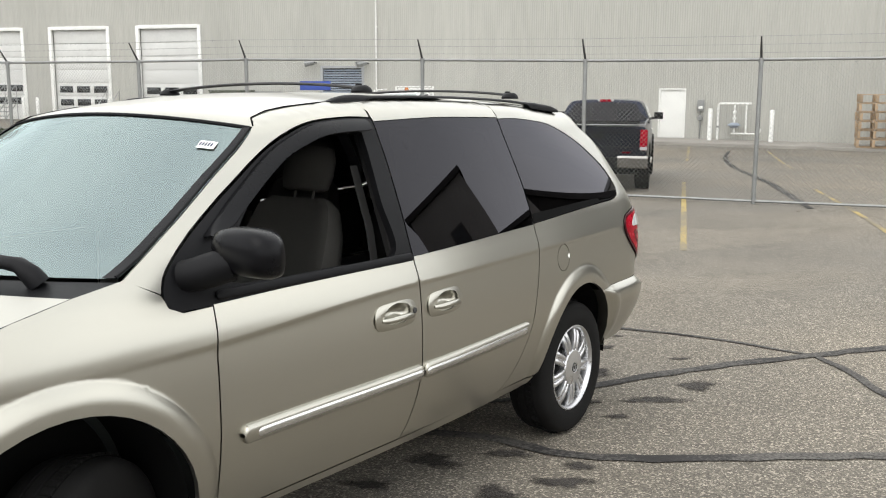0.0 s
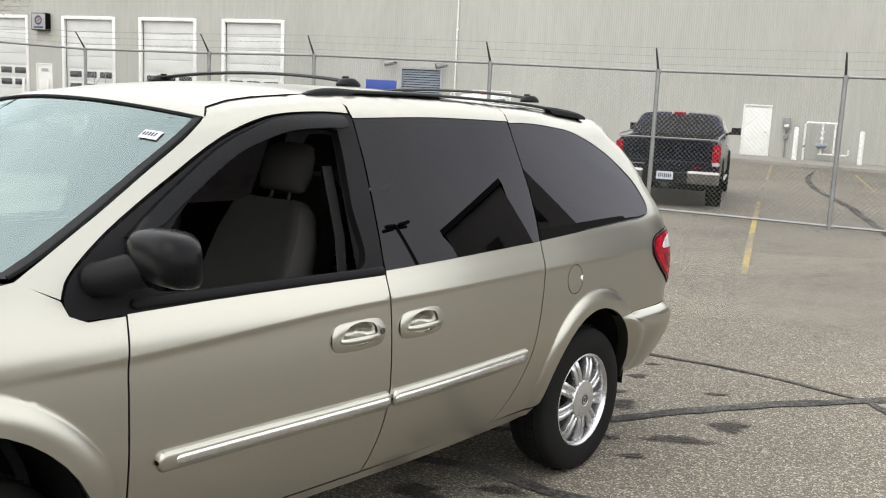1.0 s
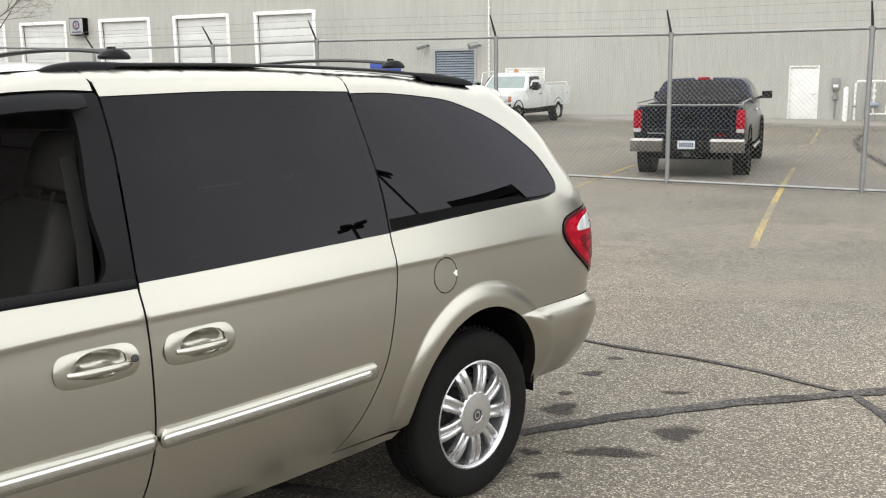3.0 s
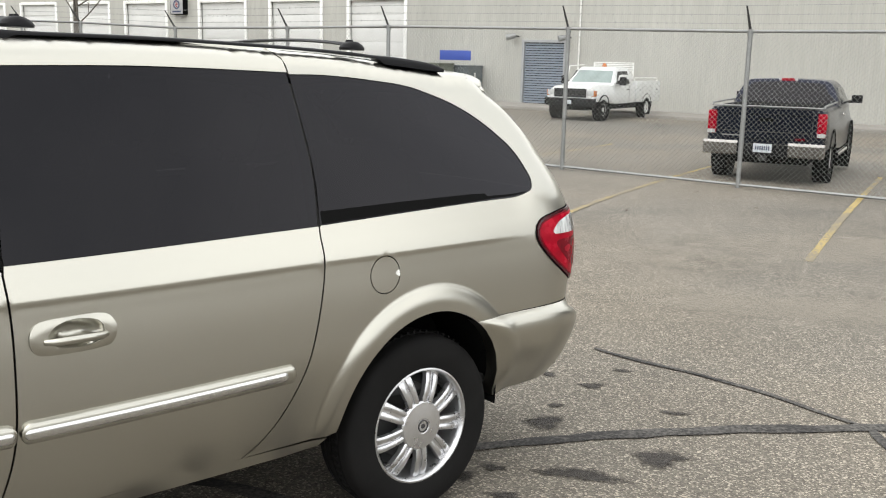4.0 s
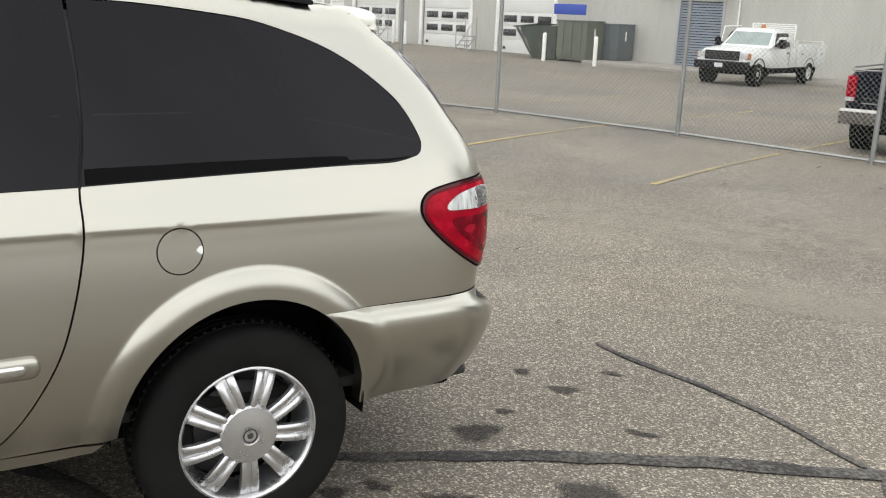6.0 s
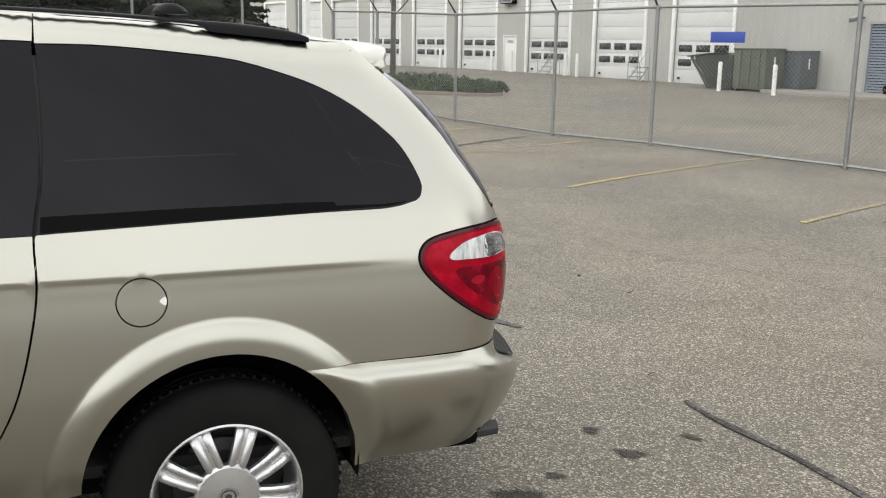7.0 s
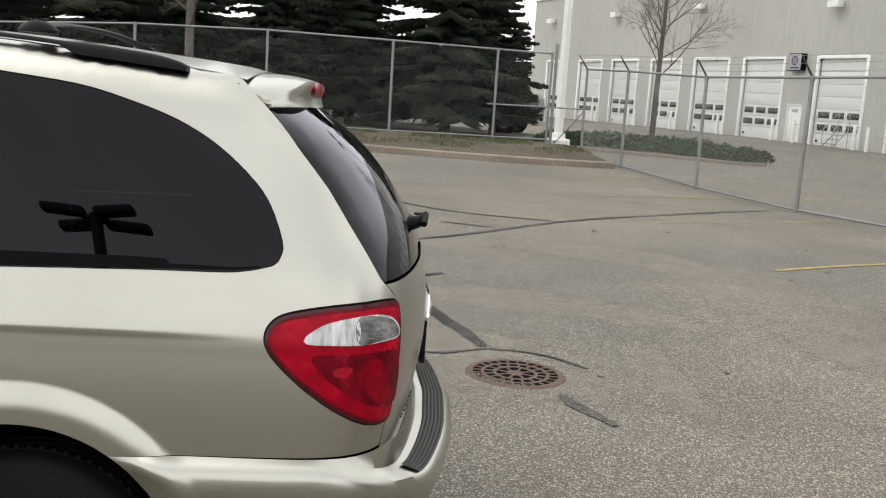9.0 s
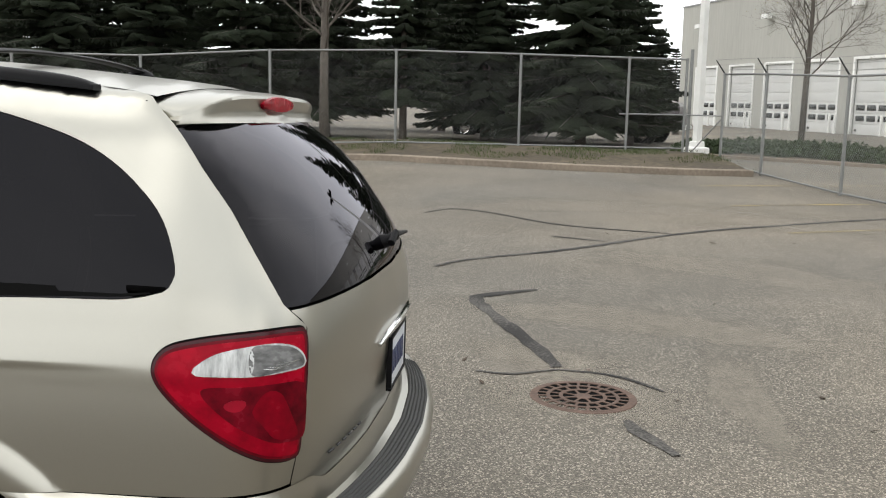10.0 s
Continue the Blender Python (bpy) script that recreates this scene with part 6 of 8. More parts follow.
bmesh.ops.recalc_face_normals(bm, faces=bm.faces[:])
bmesh.ops.transform(bm, matrix=pose(2.22, 0.42, 1.00, 0, -62, 0), verts=bm.verts[:])
tube(bm, [(2.25, 0.42, 0.98), (2.6, 0.42, 0.84)], 0.03, 8)
part("steering_wheel", bm, "black_plastic", van, "black steering wheel")
bm = bmesh.new()
tube(bm, [(2.16, 0.0, 1.60), (2.20, 0.0, 1.64)], 0.012, 6)
box(bm, (2.13, -0.11, 1.56), (2.155, 0.11, 1.625), 0.012)
part("inner_mirror", bm, "black_plastic", van)
for s in (-1, 1):
    part("sun_visor", boxed((1.98, 0.42 * s - 0.20, 1.655), (2.10, 0.42 * s + 0.20, 1.672), 0.006), "cloth", van)
belt = [on_van(1.56, 1.55, -0.09), on_van(1.57, 1.30, -0.11), on_van(1.60, 1.0, -0.12), on_van(1.62, 0.7, -0.12)]
bm = bmesh.new()
for a, b in zip(belt, belt[1:]):
    loft(bm, [[(p.x + dx, p.y + dy, p.z) for dx, dy in ((-0.024, 0), (0.024, 0.004), (0.024, 0.007), (-0.024, 0.003))] for p in (a, b)])
part("seat_belt", bm, "dark_cloth", van, "dark grey seat belt")

# front wipers, sticker
for line, blade in (([(2.90, 0.745, 1.232), (2.915, 0.73, 1.262), (2.925, 0.69, 1.287), (2.955, 0.50, 1.300), (3.00, 0.10, 1.312)], [(2.93, 0.62, 1.303), (2.985, 0.2, 1.325), (2.985, -0.1, 1.325)]),
                    ([(3.04, -0.05, 1.232), (3.045, -0.10, 1.275), (3.03, -0.50, 1.300), (2.95, -0.75, 1.300)], [(3.03, -0.15, 1.305), (2.99, -0.5, 1.315), (2.92, -0.80, 1.312)])):
    bm = bmesh.new()
    tube(bm, line, [0.032, 0.030, 0.024, 0.015, 0.008][:len(line)], 10)
    tube(bm, blade, 0.008, 6)
    bmesh.ops.recalc_face_normals(bm, faces=bm.faces[:])
    part("wiper", bm, "black_plastic", van, "black windscreen wiper", 60)
bm = bmesh.new()
loft(bm, [[(2.93 + 0.055 * c - 0.14 * k, 0.43 + 0.16 * s_ * (1 - 0.25 * k), 1.205 + 0.055 * k) for c, s_ in [(math.cos(math.pi * j / 8), math.sin(math.pi * j / 4 - math.pi)) for j in range(8)]] for k in (0, 1)])
bmesh.ops.recalc_face_normals(bm, faces=bm.faces[:])
part("cowl_vent", bm, "black_plastic", van)


def screen_at(t, v):
    """A place on the windscreen: t across from -1 to 1, v down from 0 to 1."""
    e = rounded(EDGE, 0.06, False)
    i = v * (len(e) - 1)
    a, b, f = e[int(i)], e[min(int(i) + 1, len(e) - 1)], i - int(i)
    x, z = a[0] + (b[0] - a[0]) * f, a[1] + (b[1] - a[1]) * f
    y = half_width(x, z) - 0.012
    w = (1.68 - z) / 0.475
    return Vector((x + (0.10 + 0.17 * w) * (1 - t * t), y * t, z + (0.048 - 0.050 * w) * (1 - t * t)))


bm = bmesh.new()
q = [screen_at(t, v) + Vector((0.004, 0.0, 0.004)) for t, v in ((0.90, 0.155), (0.815, 0.155), (0.82, 0.205), (0.905, 0.205))]
f = bm.faces.new([bm.verts.new(p) for p in q])
r = bmesh.ops.extrude_face_region(bm, geom=[f])
bmesh.ops.translate(bm, verts=[g for g in r["geom"] if isinstance(g, bmesh.types.BMVert)], vec=(-0.002, 0, -0.001))
bmesh.ops.recalc_face_normals(bm, faces=bm.faces[:])
sticker = part("sticker", bm, "white_trim", windscreen, "small white dealer sticker", 0)
for k in range(5):
    a, b = screen_at(0.885 - k * 0.014, 0.168) + Vector((0.0055, 0, 0.0055)), screen_at(0.886 - k * 0.014, 0.19) + Vector((0.0055, 0, 0.0055))
    part("print_bar", tubed([a, b], 0.0022, 4), "plate_ink", sticker)


def settled(p):
    """The body's final proportions: waistline and roof a little lower, save at the tail."""
    low = 0.011 * smooth01((p.z - 1.08) / 0.08) * smooth01((p.x + 0.62) / 0.15)
    return Vector((p.x, p.y, p.z - low - 0.024 * smooth01((p.z - 1.25) / 0.38) * smooth01((p.x + 0.55) / 0.4)))


apart = {ob for ob in van.children if ob.name.startswith(("wheel", "seat")) and ob.matrix_basis != Matrix()}
for ob in van.children_recursive:
    if ob not in apart and ob.parent not in apart and ob.parent.parent not in apart:
        pane = ob.data.materials and ob.data.materials[0].name == "privacy_glass"
        ways = [tuple(n.vector) for n in ob.data.corner_normals] if pane else None
        for v in ob.data.vertices:
            v.co = settled(v.co)
        if ways:
            ob.data.normals_split_custom_set(ways)


# ---- other doors and fittings of the building ----
def at_wall(s, d=0.0, z=0.0):
    return building.matrix_basis @ pose(-s, -d, z)


def steel_door(s, w, z0, h, label):
    d = thing("steel_door", at_wall(s, 0, z0), label, "door")
    bm = bmesh.new()
    for a, b in (((-w / 2, -0.02, 0), (-w / 2 + 0.06, 0.14, h)), ((w / 2 - 0.06, -0.02, 0), (w / 2, 0.14, h)), ((-w / 2 + 0.06, -0.02, h - 0.06), (w / 2 - 0.06, 0.14, h))):
        box(bm, a, b, 0.006)
    part("frame", bm, "white_trim", d)
    leaf = part("leaf", boxed((-w / 2 + 0.065, 0.04, 0.01), (w / 2 - 0.065, 0.09, h - 0.065), 0.006), "white_trim", d)
    bm = bmesh.new()
    tube(bm, [(w / 2 - 0.16, 0.04, 0.98), (w / 2 - 0.16, -0.02, 0.98), (w / 2 - 0.27, -0.02, 0.98)], 0.012, 8)
    part("handle", bm, "rail_dark", leaf)
    return d


steel_door(0.06, 1.12, -0.30, 2.08, "white steel door in the concrete wall")
d = steel_door(37.92, 1.15, 0.13, 2.07, "white steel side door with a small notice")
part("notice", boxed((-0.25, 0.032, 1.62), (0.25, 0.039, 1.80), 0.003), "sign_grey", d)

shutter = thing("louvred_door", at_wall(15.15, 0, wall_ground(15) + 0.13), "blue-grey louvred steel door in a pale frame", "door")
bm = bmesh.new()
hh = 2.78 - wall_ground(15) - 0.13
for a, b in (((-1.1, -0.04, 0), (-0.98, 0.12, hh)), ((0.98, -0.04, 0), (1.1, 0.12, hh)), ((-0.98, -0.04, hh - 0.12), (0.98, 0.12, hh))):
    box(bm, a, b, 0.01)
part("frame", bm, "louvre_frame", shutter)
part("backing", boxed((-0.98, 0.13, 0), (0.98, 0.16, hh - 0.12)), "matte_black", shutter)
n = 24
for k in range(n):
    z = 0.03 + k * (hh - 0.16) / n
    bm = bmesh.new()
    loft(bm, [[(x, 0.02, z), (x, 0.012, z + 0.01), (x, 0.10, z + 0.085), (x, 0.11, z + 0.075)] for x in (-0.97, 0.97)])
    bmesh.ops.recalc_face_normals(bm, faces=bm.faces[:])
    part("slat", bm, "louvre", shutter, smooth=0)

sign = thing("light_box_sign", at_wall(37.92, 0, 3.97), "square light-box sign with a white face and round emblem", "sign")
part("case", boxed((-0.52, -0.36, 0), (0.52, 0.0, 0.93), 0.02), "matte_black", sign)
face = part("face", boxed((-0.48, -0.366, 0.04), (0.48, -0.358, 0.89), 0.004), "sign_grey", sign)
bm = bmesh.new()
lathe(bm, [(0.25, 0), (0.25, 0.006), (0.17, 0.006), (0.17, 0)], 32, pose(0, -0.374, 0.54))
part("emblem", bm, "plate_ink", face)
bm = bmesh.new()
tube(bm, [(0.10 * math.cos(radians(a)) * (1 if a < 180 else -1) * 0.9, -0.371, 0.54 + 0.001 * a - 0.18) for a in range(30, 331, 20)], 0.018, 6)
part("emblem_mark", bm, "red_lens", face)
part("sign_bar", boxed((-0.34, -0.370, 0.12), (0.34, -0.3665, 0.20), 0.001), "plate_ink", face)


def wall_light(s, z):
    w = thing("wall_light", at_wall(s, 0, z), "white box floodlight on the concrete wall", "wall light", "wall lights")
    part("bracket", boxed((-0.06, -0.18, -0.04), (0.06, 0.0, 0.04), 0.01), "white_trim", w)
    bm = bmesh.new()
    loft(bm, [[(x * k, -0.18 - y, z2) for x, z2 in ((-0.38, -0.16), (0.38, -0.16), (0.38, 0.16), (-0.38, 0.16))] for y, k in ((0, 0.9), (0.1, 1), (0.38, 1), (0.42, 0.92))])
    bmesh.ops.recalc_face_normals(bm, faces=bm.faces[:])
    part("housing", bm, "white_trim", w)


for s in (67.1, 57.1, 47.0, 35.4):
    wall_light(s, 7.9 if s > 40 else 7.35)


def flood(s, z, turn):
    f = thing("security_lamp", at_wall(s, 0, z), "small dark cylinder lamp on a wall bracket", "wall lamp", "lamps beside the louvred door")
    bm = bmesh.new()
    tube(bm, [(0, 0, 0), (0, -0.22, 0.02)], 0.035, 8)
    part("bracket", bm, "rail_dark", f)
    bm = bmesh.new()
    lathe(bm, [(0.0, 0.0), (0.12, 0.0), (0.14, -0.46), (0.125, -0.46), (0.11, -0.38), (0, -0.38)], 20, pose(0, -0.28, 0.03, 12, 0, turn))
    bmesh.ops.recalc_face_normals(bm, faces=bm.faces[:])
    part("barrel", bm, "rail_dark" if turn > 0 else "galvanised", f)


flood(16.45, 2.92, -65)
flood(13.85, 2.88, -50)
pipe = thing("downpipe", at_wall(13.42, 0, 0), "thin white pipe up the wall", "pipe")
bm = bmesh.new()
tube(bm, [(0, -0.07, 0.0), (0, -0.07, 9.5)], 0.035, 10)
part("tube", bm, "white_trim", pipe)
for z in (1.5, 4.5, 7.5):
    part("clip", boxed((-0.06, -0.075, z), (0.06, 0.0, z + 0.05), 0.005), "white_trim", pipe)

# gas meter piping, meter, bollards
gas = thing("gas_meter_set", at_wall(-2.6, 0.35, wall_ground(-2.6) + 0.13), "white-painted gas pipework with a blue-grey regulator", "gas meter")
bm = bmesh.new()
tube(bm, [(-0.75, 0, 0.0), (-0.75, 0, 1.42), (-0.70, 0, 1.50), (0.55, 0, 1.50)], 0.045, 10)
part("riser", bm, "white_trim", gas)
for x, z0, z1 in ((-0.1, 0.25, 1.48), (0.36, 0.25, 1.48)):
    part("drop_pipe", tubed([(x, 0, z0), (x, 0, z1)], 0.035, 10), "white_trim", gas)
part("lower_pipe", tubed([(-0.22, 0, 0.27), (0.85, 0, 0.27), (0.92, 0, 0.33), (0.92, 0, 0.50)], 0.035, 10), "white_trim", gas)
bm = bmesh.new()
lathe(bm, [(0.0, 0.10), (0.16, 0.09), (0.21, 0.03), (0.26, 0.02), (0.26, -0.02), (0.21, -0.03), (0.14, -0.10), (0.0, -0.12)], 24, pose(-0.1, -0.02, 0.62, 90))
bmesh.ops.recalc_face_normals(bm, faces=bm.faces[:])
part("regulator", bm, "louvre", gas, "blue-grey regulator disc")
for z in (0.9, 1.15):
    bm = bmesh.new()
    lathe(bm, [(0, 0.05), (0.075, 0.05), (0.075, -0.05), (0, -0.05)], 16, pose(-0.1, 0, z, 90))
    part("flange", bm, "white_trim", gas)
bm = bmesh.new()
lathe(bm, [(0, 0.04), (0.06, 0.04), (0.06, -0.04), (0, -0.04)], 16, pose(-0.75, 0, 0.55, 90))
part("valve", bm, "galvanised", gas)
bollard(on_wall(-1.55, 1.0)[:2], 1.42, 0.09, "white-painted steel bollard beside gas pipes")
bollard(on_wall(-3.95, 1.0)[:2], 1.42, 0.09, "white-painted steel bollard beside gas pipes")
meter = thing("electric_meter", at_wall(-1.12, 0, wall_ground(-1) + 0.13), "grey electric meter box with conduit", "electric meter")
part("box", boxed((-0.14, -0.14, 1.15), (0.14, 0, 1.62), 0.015), "galvanised", meter)
bm = bmesh.new()
lathe(bm, [(0, -0.20), (0.09, -0.19), (0.115, -0.14), (0.115, 0), (0, 0)], 24, pose(0, 0, 0.86))
bmesh.ops.recalc_face_normals(bm, faces=bm.faces[:])
part("dial", bm, "galvanised", meter)
part("conduit", tubed([(0, -0.05, 0.0), (0, -0.05, 1.15)], 0.03, 8), "galvanised", meter)
part("label_plate", boxed((-0.09, -0.146, 1.25), (0.09, -0.141, 1.36), 0.002), "white_trim", meter)


# pallet stack
def pallet_crate(k, stack_s):
    p = thing("pallet", at_wall(stack_s, 2.5, wall_ground(stack_s) + 0.13 + k * 0.335) @ pose(0, 0, 0, 0, 0, (k * 37 % 7) - 3), "weathered pale wooden pallet in a stack", "pallet", "stack of pallets")
    for j in range(5):
        y = -0.5 + j * 0.25
        part("board", boxed((-0.6, y - 0.06, 0.29), (0.6, y + 0.06, 0.315), 0.004), "pale_wood", p)
        if j % 2 == 0:
            part("lower_board", boxed((-0.6, y - 0.06, 0.0), (0.6, y + 0.06, 0.025), 0.004), "pale_wood", p)
    for x in (-0.55, 0, 0.55):
        for y in (-0.5, 0, 0.5):
            part("block", boxed((x - 0.05, y - 0.07, 0.025), (x + 0.05, y + 0.07, 0.29), 0.004), "pale_wood", p)


for st in (-7.55, -8.85):
    for k in range(6):
        pallet_crate(k, st)

# rolling steps by the doors
for s, h in ((33.2, 1.15), (27.05, 0.85)):
    st = thing("steel_steps", at_wall(s, 0.7, wall_ground(s)), "galvanised steel steps with handrails beside a door", "steps", "steel steps")
    n = int(h / 0.24)
    for k in range(n):
        part("tread", boxed((-0.35, -0.30 - 0.22 * (n - k), 0.22 * (k + 1)), (0.35, -0.10 - 0.22 * (n - k), 0.22 * (k + 1) + 0.04), 0.005), "galvanised", st)
    for x in (-0.36, 0.36):
        part("stringer", tubed([(x, -0.30 - 0.22 * n, 0.05), (x, -0.25, 0.22 * n + 0.05)], 0.025, 6), "galvanised", st)
        part("handrail", tubed([(x, -0.30 - 0.22 * n, 0.0), (x, -0.30 - 0.22 * n, 0.95), (x, -0.25, 0.22 * n + 0.95), (x, -0.25, 0.0)], 0.02, 6), "galvanised", st)

# skips and compactor
for name, s0, s1, d0, d1, h, mat, label in (("green_dumpster", 18.9, 20.45, 1.60, 2.95, 1.78, "skip_green", "tall olive-green steel dumpster"), ("blue_dumpster", 18.2, 20.1, 0.15, 1.50, 1.70, "skip_blue", "blue-grey steel dumpster by the wall")):
    b = thing(name, at_wall((s0 + s1) / 2, (d0 + d1) / 2, wall_ground(19) + 0.02), label, "dumpster")
    w, dp = (s1 - s0) / 2, (d1 - d0) / 2
    bm = bmesh.new()
    loft(bm, [[(-w * k, -dp * k, z), (w * k, -dp * k, z), (w * k, dp * k, z), (-w * k, dp * k, z)] for k, z in ((0.94, 0.08), (1, 0.2), (1, h - 0.06))])
    part("bin", bm, mat, b)
    for x in (-w * 0.6, 0, w * 0.6):
        part("rib", boxed((x - 0.04, -dp - 0.05, 0.2), (x + 0.04, -dp + 0.01, h - 0.1), 0.008), mat, b)
    part("lid", boxed((-w - 0.04, -dp - 0.05, h - 0.06), (w + 0.04, dp + 0.05, h), 0.02), mat, b)
    part("tag", boxed((w + 0.002, -0.1, h * 0.55), (w + 0.012, 0.0, h * 0.8), 0.002), "white_trim", b)
    for x in (-w * 0.8, w * 0.8):
        part("skid", boxed((x - 0.06, -dp, 0.0), (x + 0.06, dp, 0.09), 0.01), "rail_dark", b)
comp = thing("trash_compactor", at_wall(21.35, 2.2, wall_ground(21)), "dark green compactor hopper with a sloping chute", "compactor")
bm = bmesh.new()
loft(bm, [[(x, y, z) for x, z in ((-0.35, 0.05), (0.85, 0.05), (0.85, 1.5), (-0.75, 1.45), (-1.15, 1.35), (-0.55, 0.5))] for y in (-0.75, 0.75)])
bmesh.ops.recalc_face_normals(bm, faces=bm.faces[:])
part("hopper", bm, "skip_dark", comp, smooth=0)
bm = bmesh.new()
loft(bm, [[(-1.5, y, 1.36), (-0.2, y, 1.52), (-0.2, y, 1.56), (-1.5, y, 1.41)] for y in (-0.8, 0.8)])
bmesh.ops.recalc_face_normals(bm, faces=bm.faces[:])
part("lid", bm, "skip_dark", comp, smooth=0)
for y in (-0.7, 0.7):
    part("strut", tubed([(-1.35, y, 1.36), (-0.35, y, 0.05)], 0.07, 6), "rail_dark", comp)

# blue board on the fence
fb = thing("fence_sign", Matrix.Translation((-2.70, 18.50, ground_z(-2.70, 18.50) + 1.86)) @ pose(0, 0, 0, 0, 0, -13), "plain blue sign wired to the chain-link fence", "sign")
part("board", boxed((-0.31, -0.035, -0.085), (0.31, -0.026, 0.085), 0.003), "sign_blue", fb)
for x in (-0.28, 0.28):
    part("tie", tubed([(x, -0.04, 0.07), (x, 0.0, 0.07)], 0.004, 5), "galvanised", fb)

# storm drain
drain = thing("storm_drain", Matrix.Translation((-1.45, 8.585, ground_z(-1.45, 8.585) + 0.002)) @ pose(0, 0, 0, 0, 0, 30), "round rusty cast-iron storm drain grate", "drain")
bm = bmesh.new()
lathe(bm, [(0.335, 0.001), (0.33, 0.008), (0.302, 0.010), (0.302, 0.004), (0.335, 0.0)], 48, pose(0, 0, 0, 90))
bmesh.ops.recalc_face_normals(bm, faces=bm.faces[:])
part("rim", bm, "rusty_iron", drain)
# no hole is cut: a flat black disc gives the darkness under the grate
part("pit", (lambda b: (bmesh.ops.create_circle(b, cap_ends=True, radius=0.302, segments=40, matrix=Matrix.Translation((0, 0, 0.0045))), b)[1])(bmesh.new()), "matte_black", drain, smooth=0)
bm = bmesh.new()
for r0, r1, n in ((0.0, 0.055, 0), (0.125, 0.150, 0), (0.205, 0.228, 0), (0.283, 0.303, 0)):
    prof = [(r0, 0.006), (r0, 0.011), (r1, 0.011), (r1, 0.006)]
    lathe(bm, prof, 44, pose(0, 0, 0, 90))
for r0, r1, n in ((0.05, 0.13, 8), (0.145, 0.21, 16), (0.225, 0.29, 24)):
    for k in range(n):
        a = 360 * (k + (0.5 if n == 16 else 0)) / n
        w = 0.016 if n > 8 else 0.02
        box(bm, (r0, -w / 2 * (r0 * 10 if n == 8 else 1), 0.006), (r1, w / 2, 0.0108), 0, pose(0, 0, 0, 0, 0, a))
bmesh.ops.recalc_face_normals(bm, faces=bm.faces[:])
part("grate", bm, "rusty_iron", drain)


# stains of oil, grit and dead leaves on the asphalt
def blot(x, y, rx, ry, seed, mat, name, label, lift=0.0045, turn=0.0):
    rnd = random.Random(seed)
    n, ph = 28, [rnd.uniform(0, 6.28) for _ in range(4)]
    verts, fade, faces = [(x, y, ground_z(x, y) + lift)], [1.0], []
    wob = [1 + 0.18 * math.sin(2 * a + ph[0]) + 0.13 * math.sin(3 * a + ph[1]) + 0.09 * math.sin(5 * a + ph[2]) + rnd.uniform(-0.07, 0.07) for a in [2 * math.pi * k / n for k in range(n)]]
    for j, (s, f) in enumerate(((0.45, 0.85), (0.8, 0.5), (1.1, 0.2), (1.35, 0.0))):
        for k in range(n):
            a = 2 * math.pi * k / n
            u, v = rx * wob[k] * s * math.cos(a), ry * wob[k] * s * math.sin(a)
            px, py = x + u * math.cos(turn) - v * math.sin(turn), y + u * math.sin(turn) + v * math.cos(turn)
            verts.append((px, py, ground_z(px, py) + lift))
            fade.append(f)
            i, i2 = 1 + j * n + k, 1 + j * n + (k + 1) % n
            faces.append((0, i, i2) if j == 0 else (i - n, i, i2, i2 - n))
    me = bpy.data.meshes.new(name)
    me.from_pydata(verts, [], faces)
    me.attributes.new("fade", "FLOAT", "POINT").data.foreach_set("value", fade)
    me.materials.append(M[mat])
    tagged(new(name, me), label, "stain", kind="structure")


for i, (x, y, rx, ry, turn) in enumerate(((-1.42, 8.64, 0.62, 0.50, 0.3), (-0.99, 9.5, 0.9, 0.22, 2.6), (-2.24, 8.87, 0.6, 0.4, 0.0), (-2.9, 10.21, 1.3, 0.5, 0.6), 
                                          (-5.77, 16.87, 2.2, 0.8, 0.7), (-4.06, 12.65, 1.8, 0.6, 0.4), (2.48, 9.32, 1.3, 0.5, 0.2), (4.8, 8.2, 1.2, 0.4, 0.1), (3.21, 12.15, 2.0, 0.7, 0.3), (-9.02, 15.14, 2.5, 0.9, 0.9), (0.12, 11.16, 1.5, 0.5, -0.2))):
    blot(x, y, rx, ry, 70 + i, "dust", "dust_stain", "pale dusty wash on the asphalt", 0.0035 + 0.00002 * i, turn)
rnd = random.Random(5)
for i, (x, y, rx, ry) in enumerate(((0.95, 6.17, 0.10, 0.09), (1.11, 6.85, 0.06, 0.06), (1.52, 5.85, 0.11, 0.10), (1.2, 5.56, 0.16, 0.07), (1.57, 6.51, 0.07, 0.03), (0.84, 7, 0.05, 0.04), (0.72, 5.39, 0.06, 0.05), (0.83, 5.52, 0.05, 0.04),
                                  (0.52, 4.29, 0.12, 0.07), (0.63, 4.49, 0.07, 0.05), (0.22, 4.14, 0.10, 0.09), (-0.22, 3.79, 0.12, 0.08), (-0.08, 4.56, 0.12, 0.1), (0.3, 4.66, 0.1, 0.06), (0.93, 5.25, 0.06, 0.04), (0.96, 6.44, 0.04, 0.03), (1.25, 7.2, 0.05, 0.03), (-0.37, 4.25, 0.1, 0.06))):
    blot(x, y, rx, ry, i, "oil", "oil_stain", "dark oil stain soaked into the asphalt", 0.0045 + 0.0001 * i)
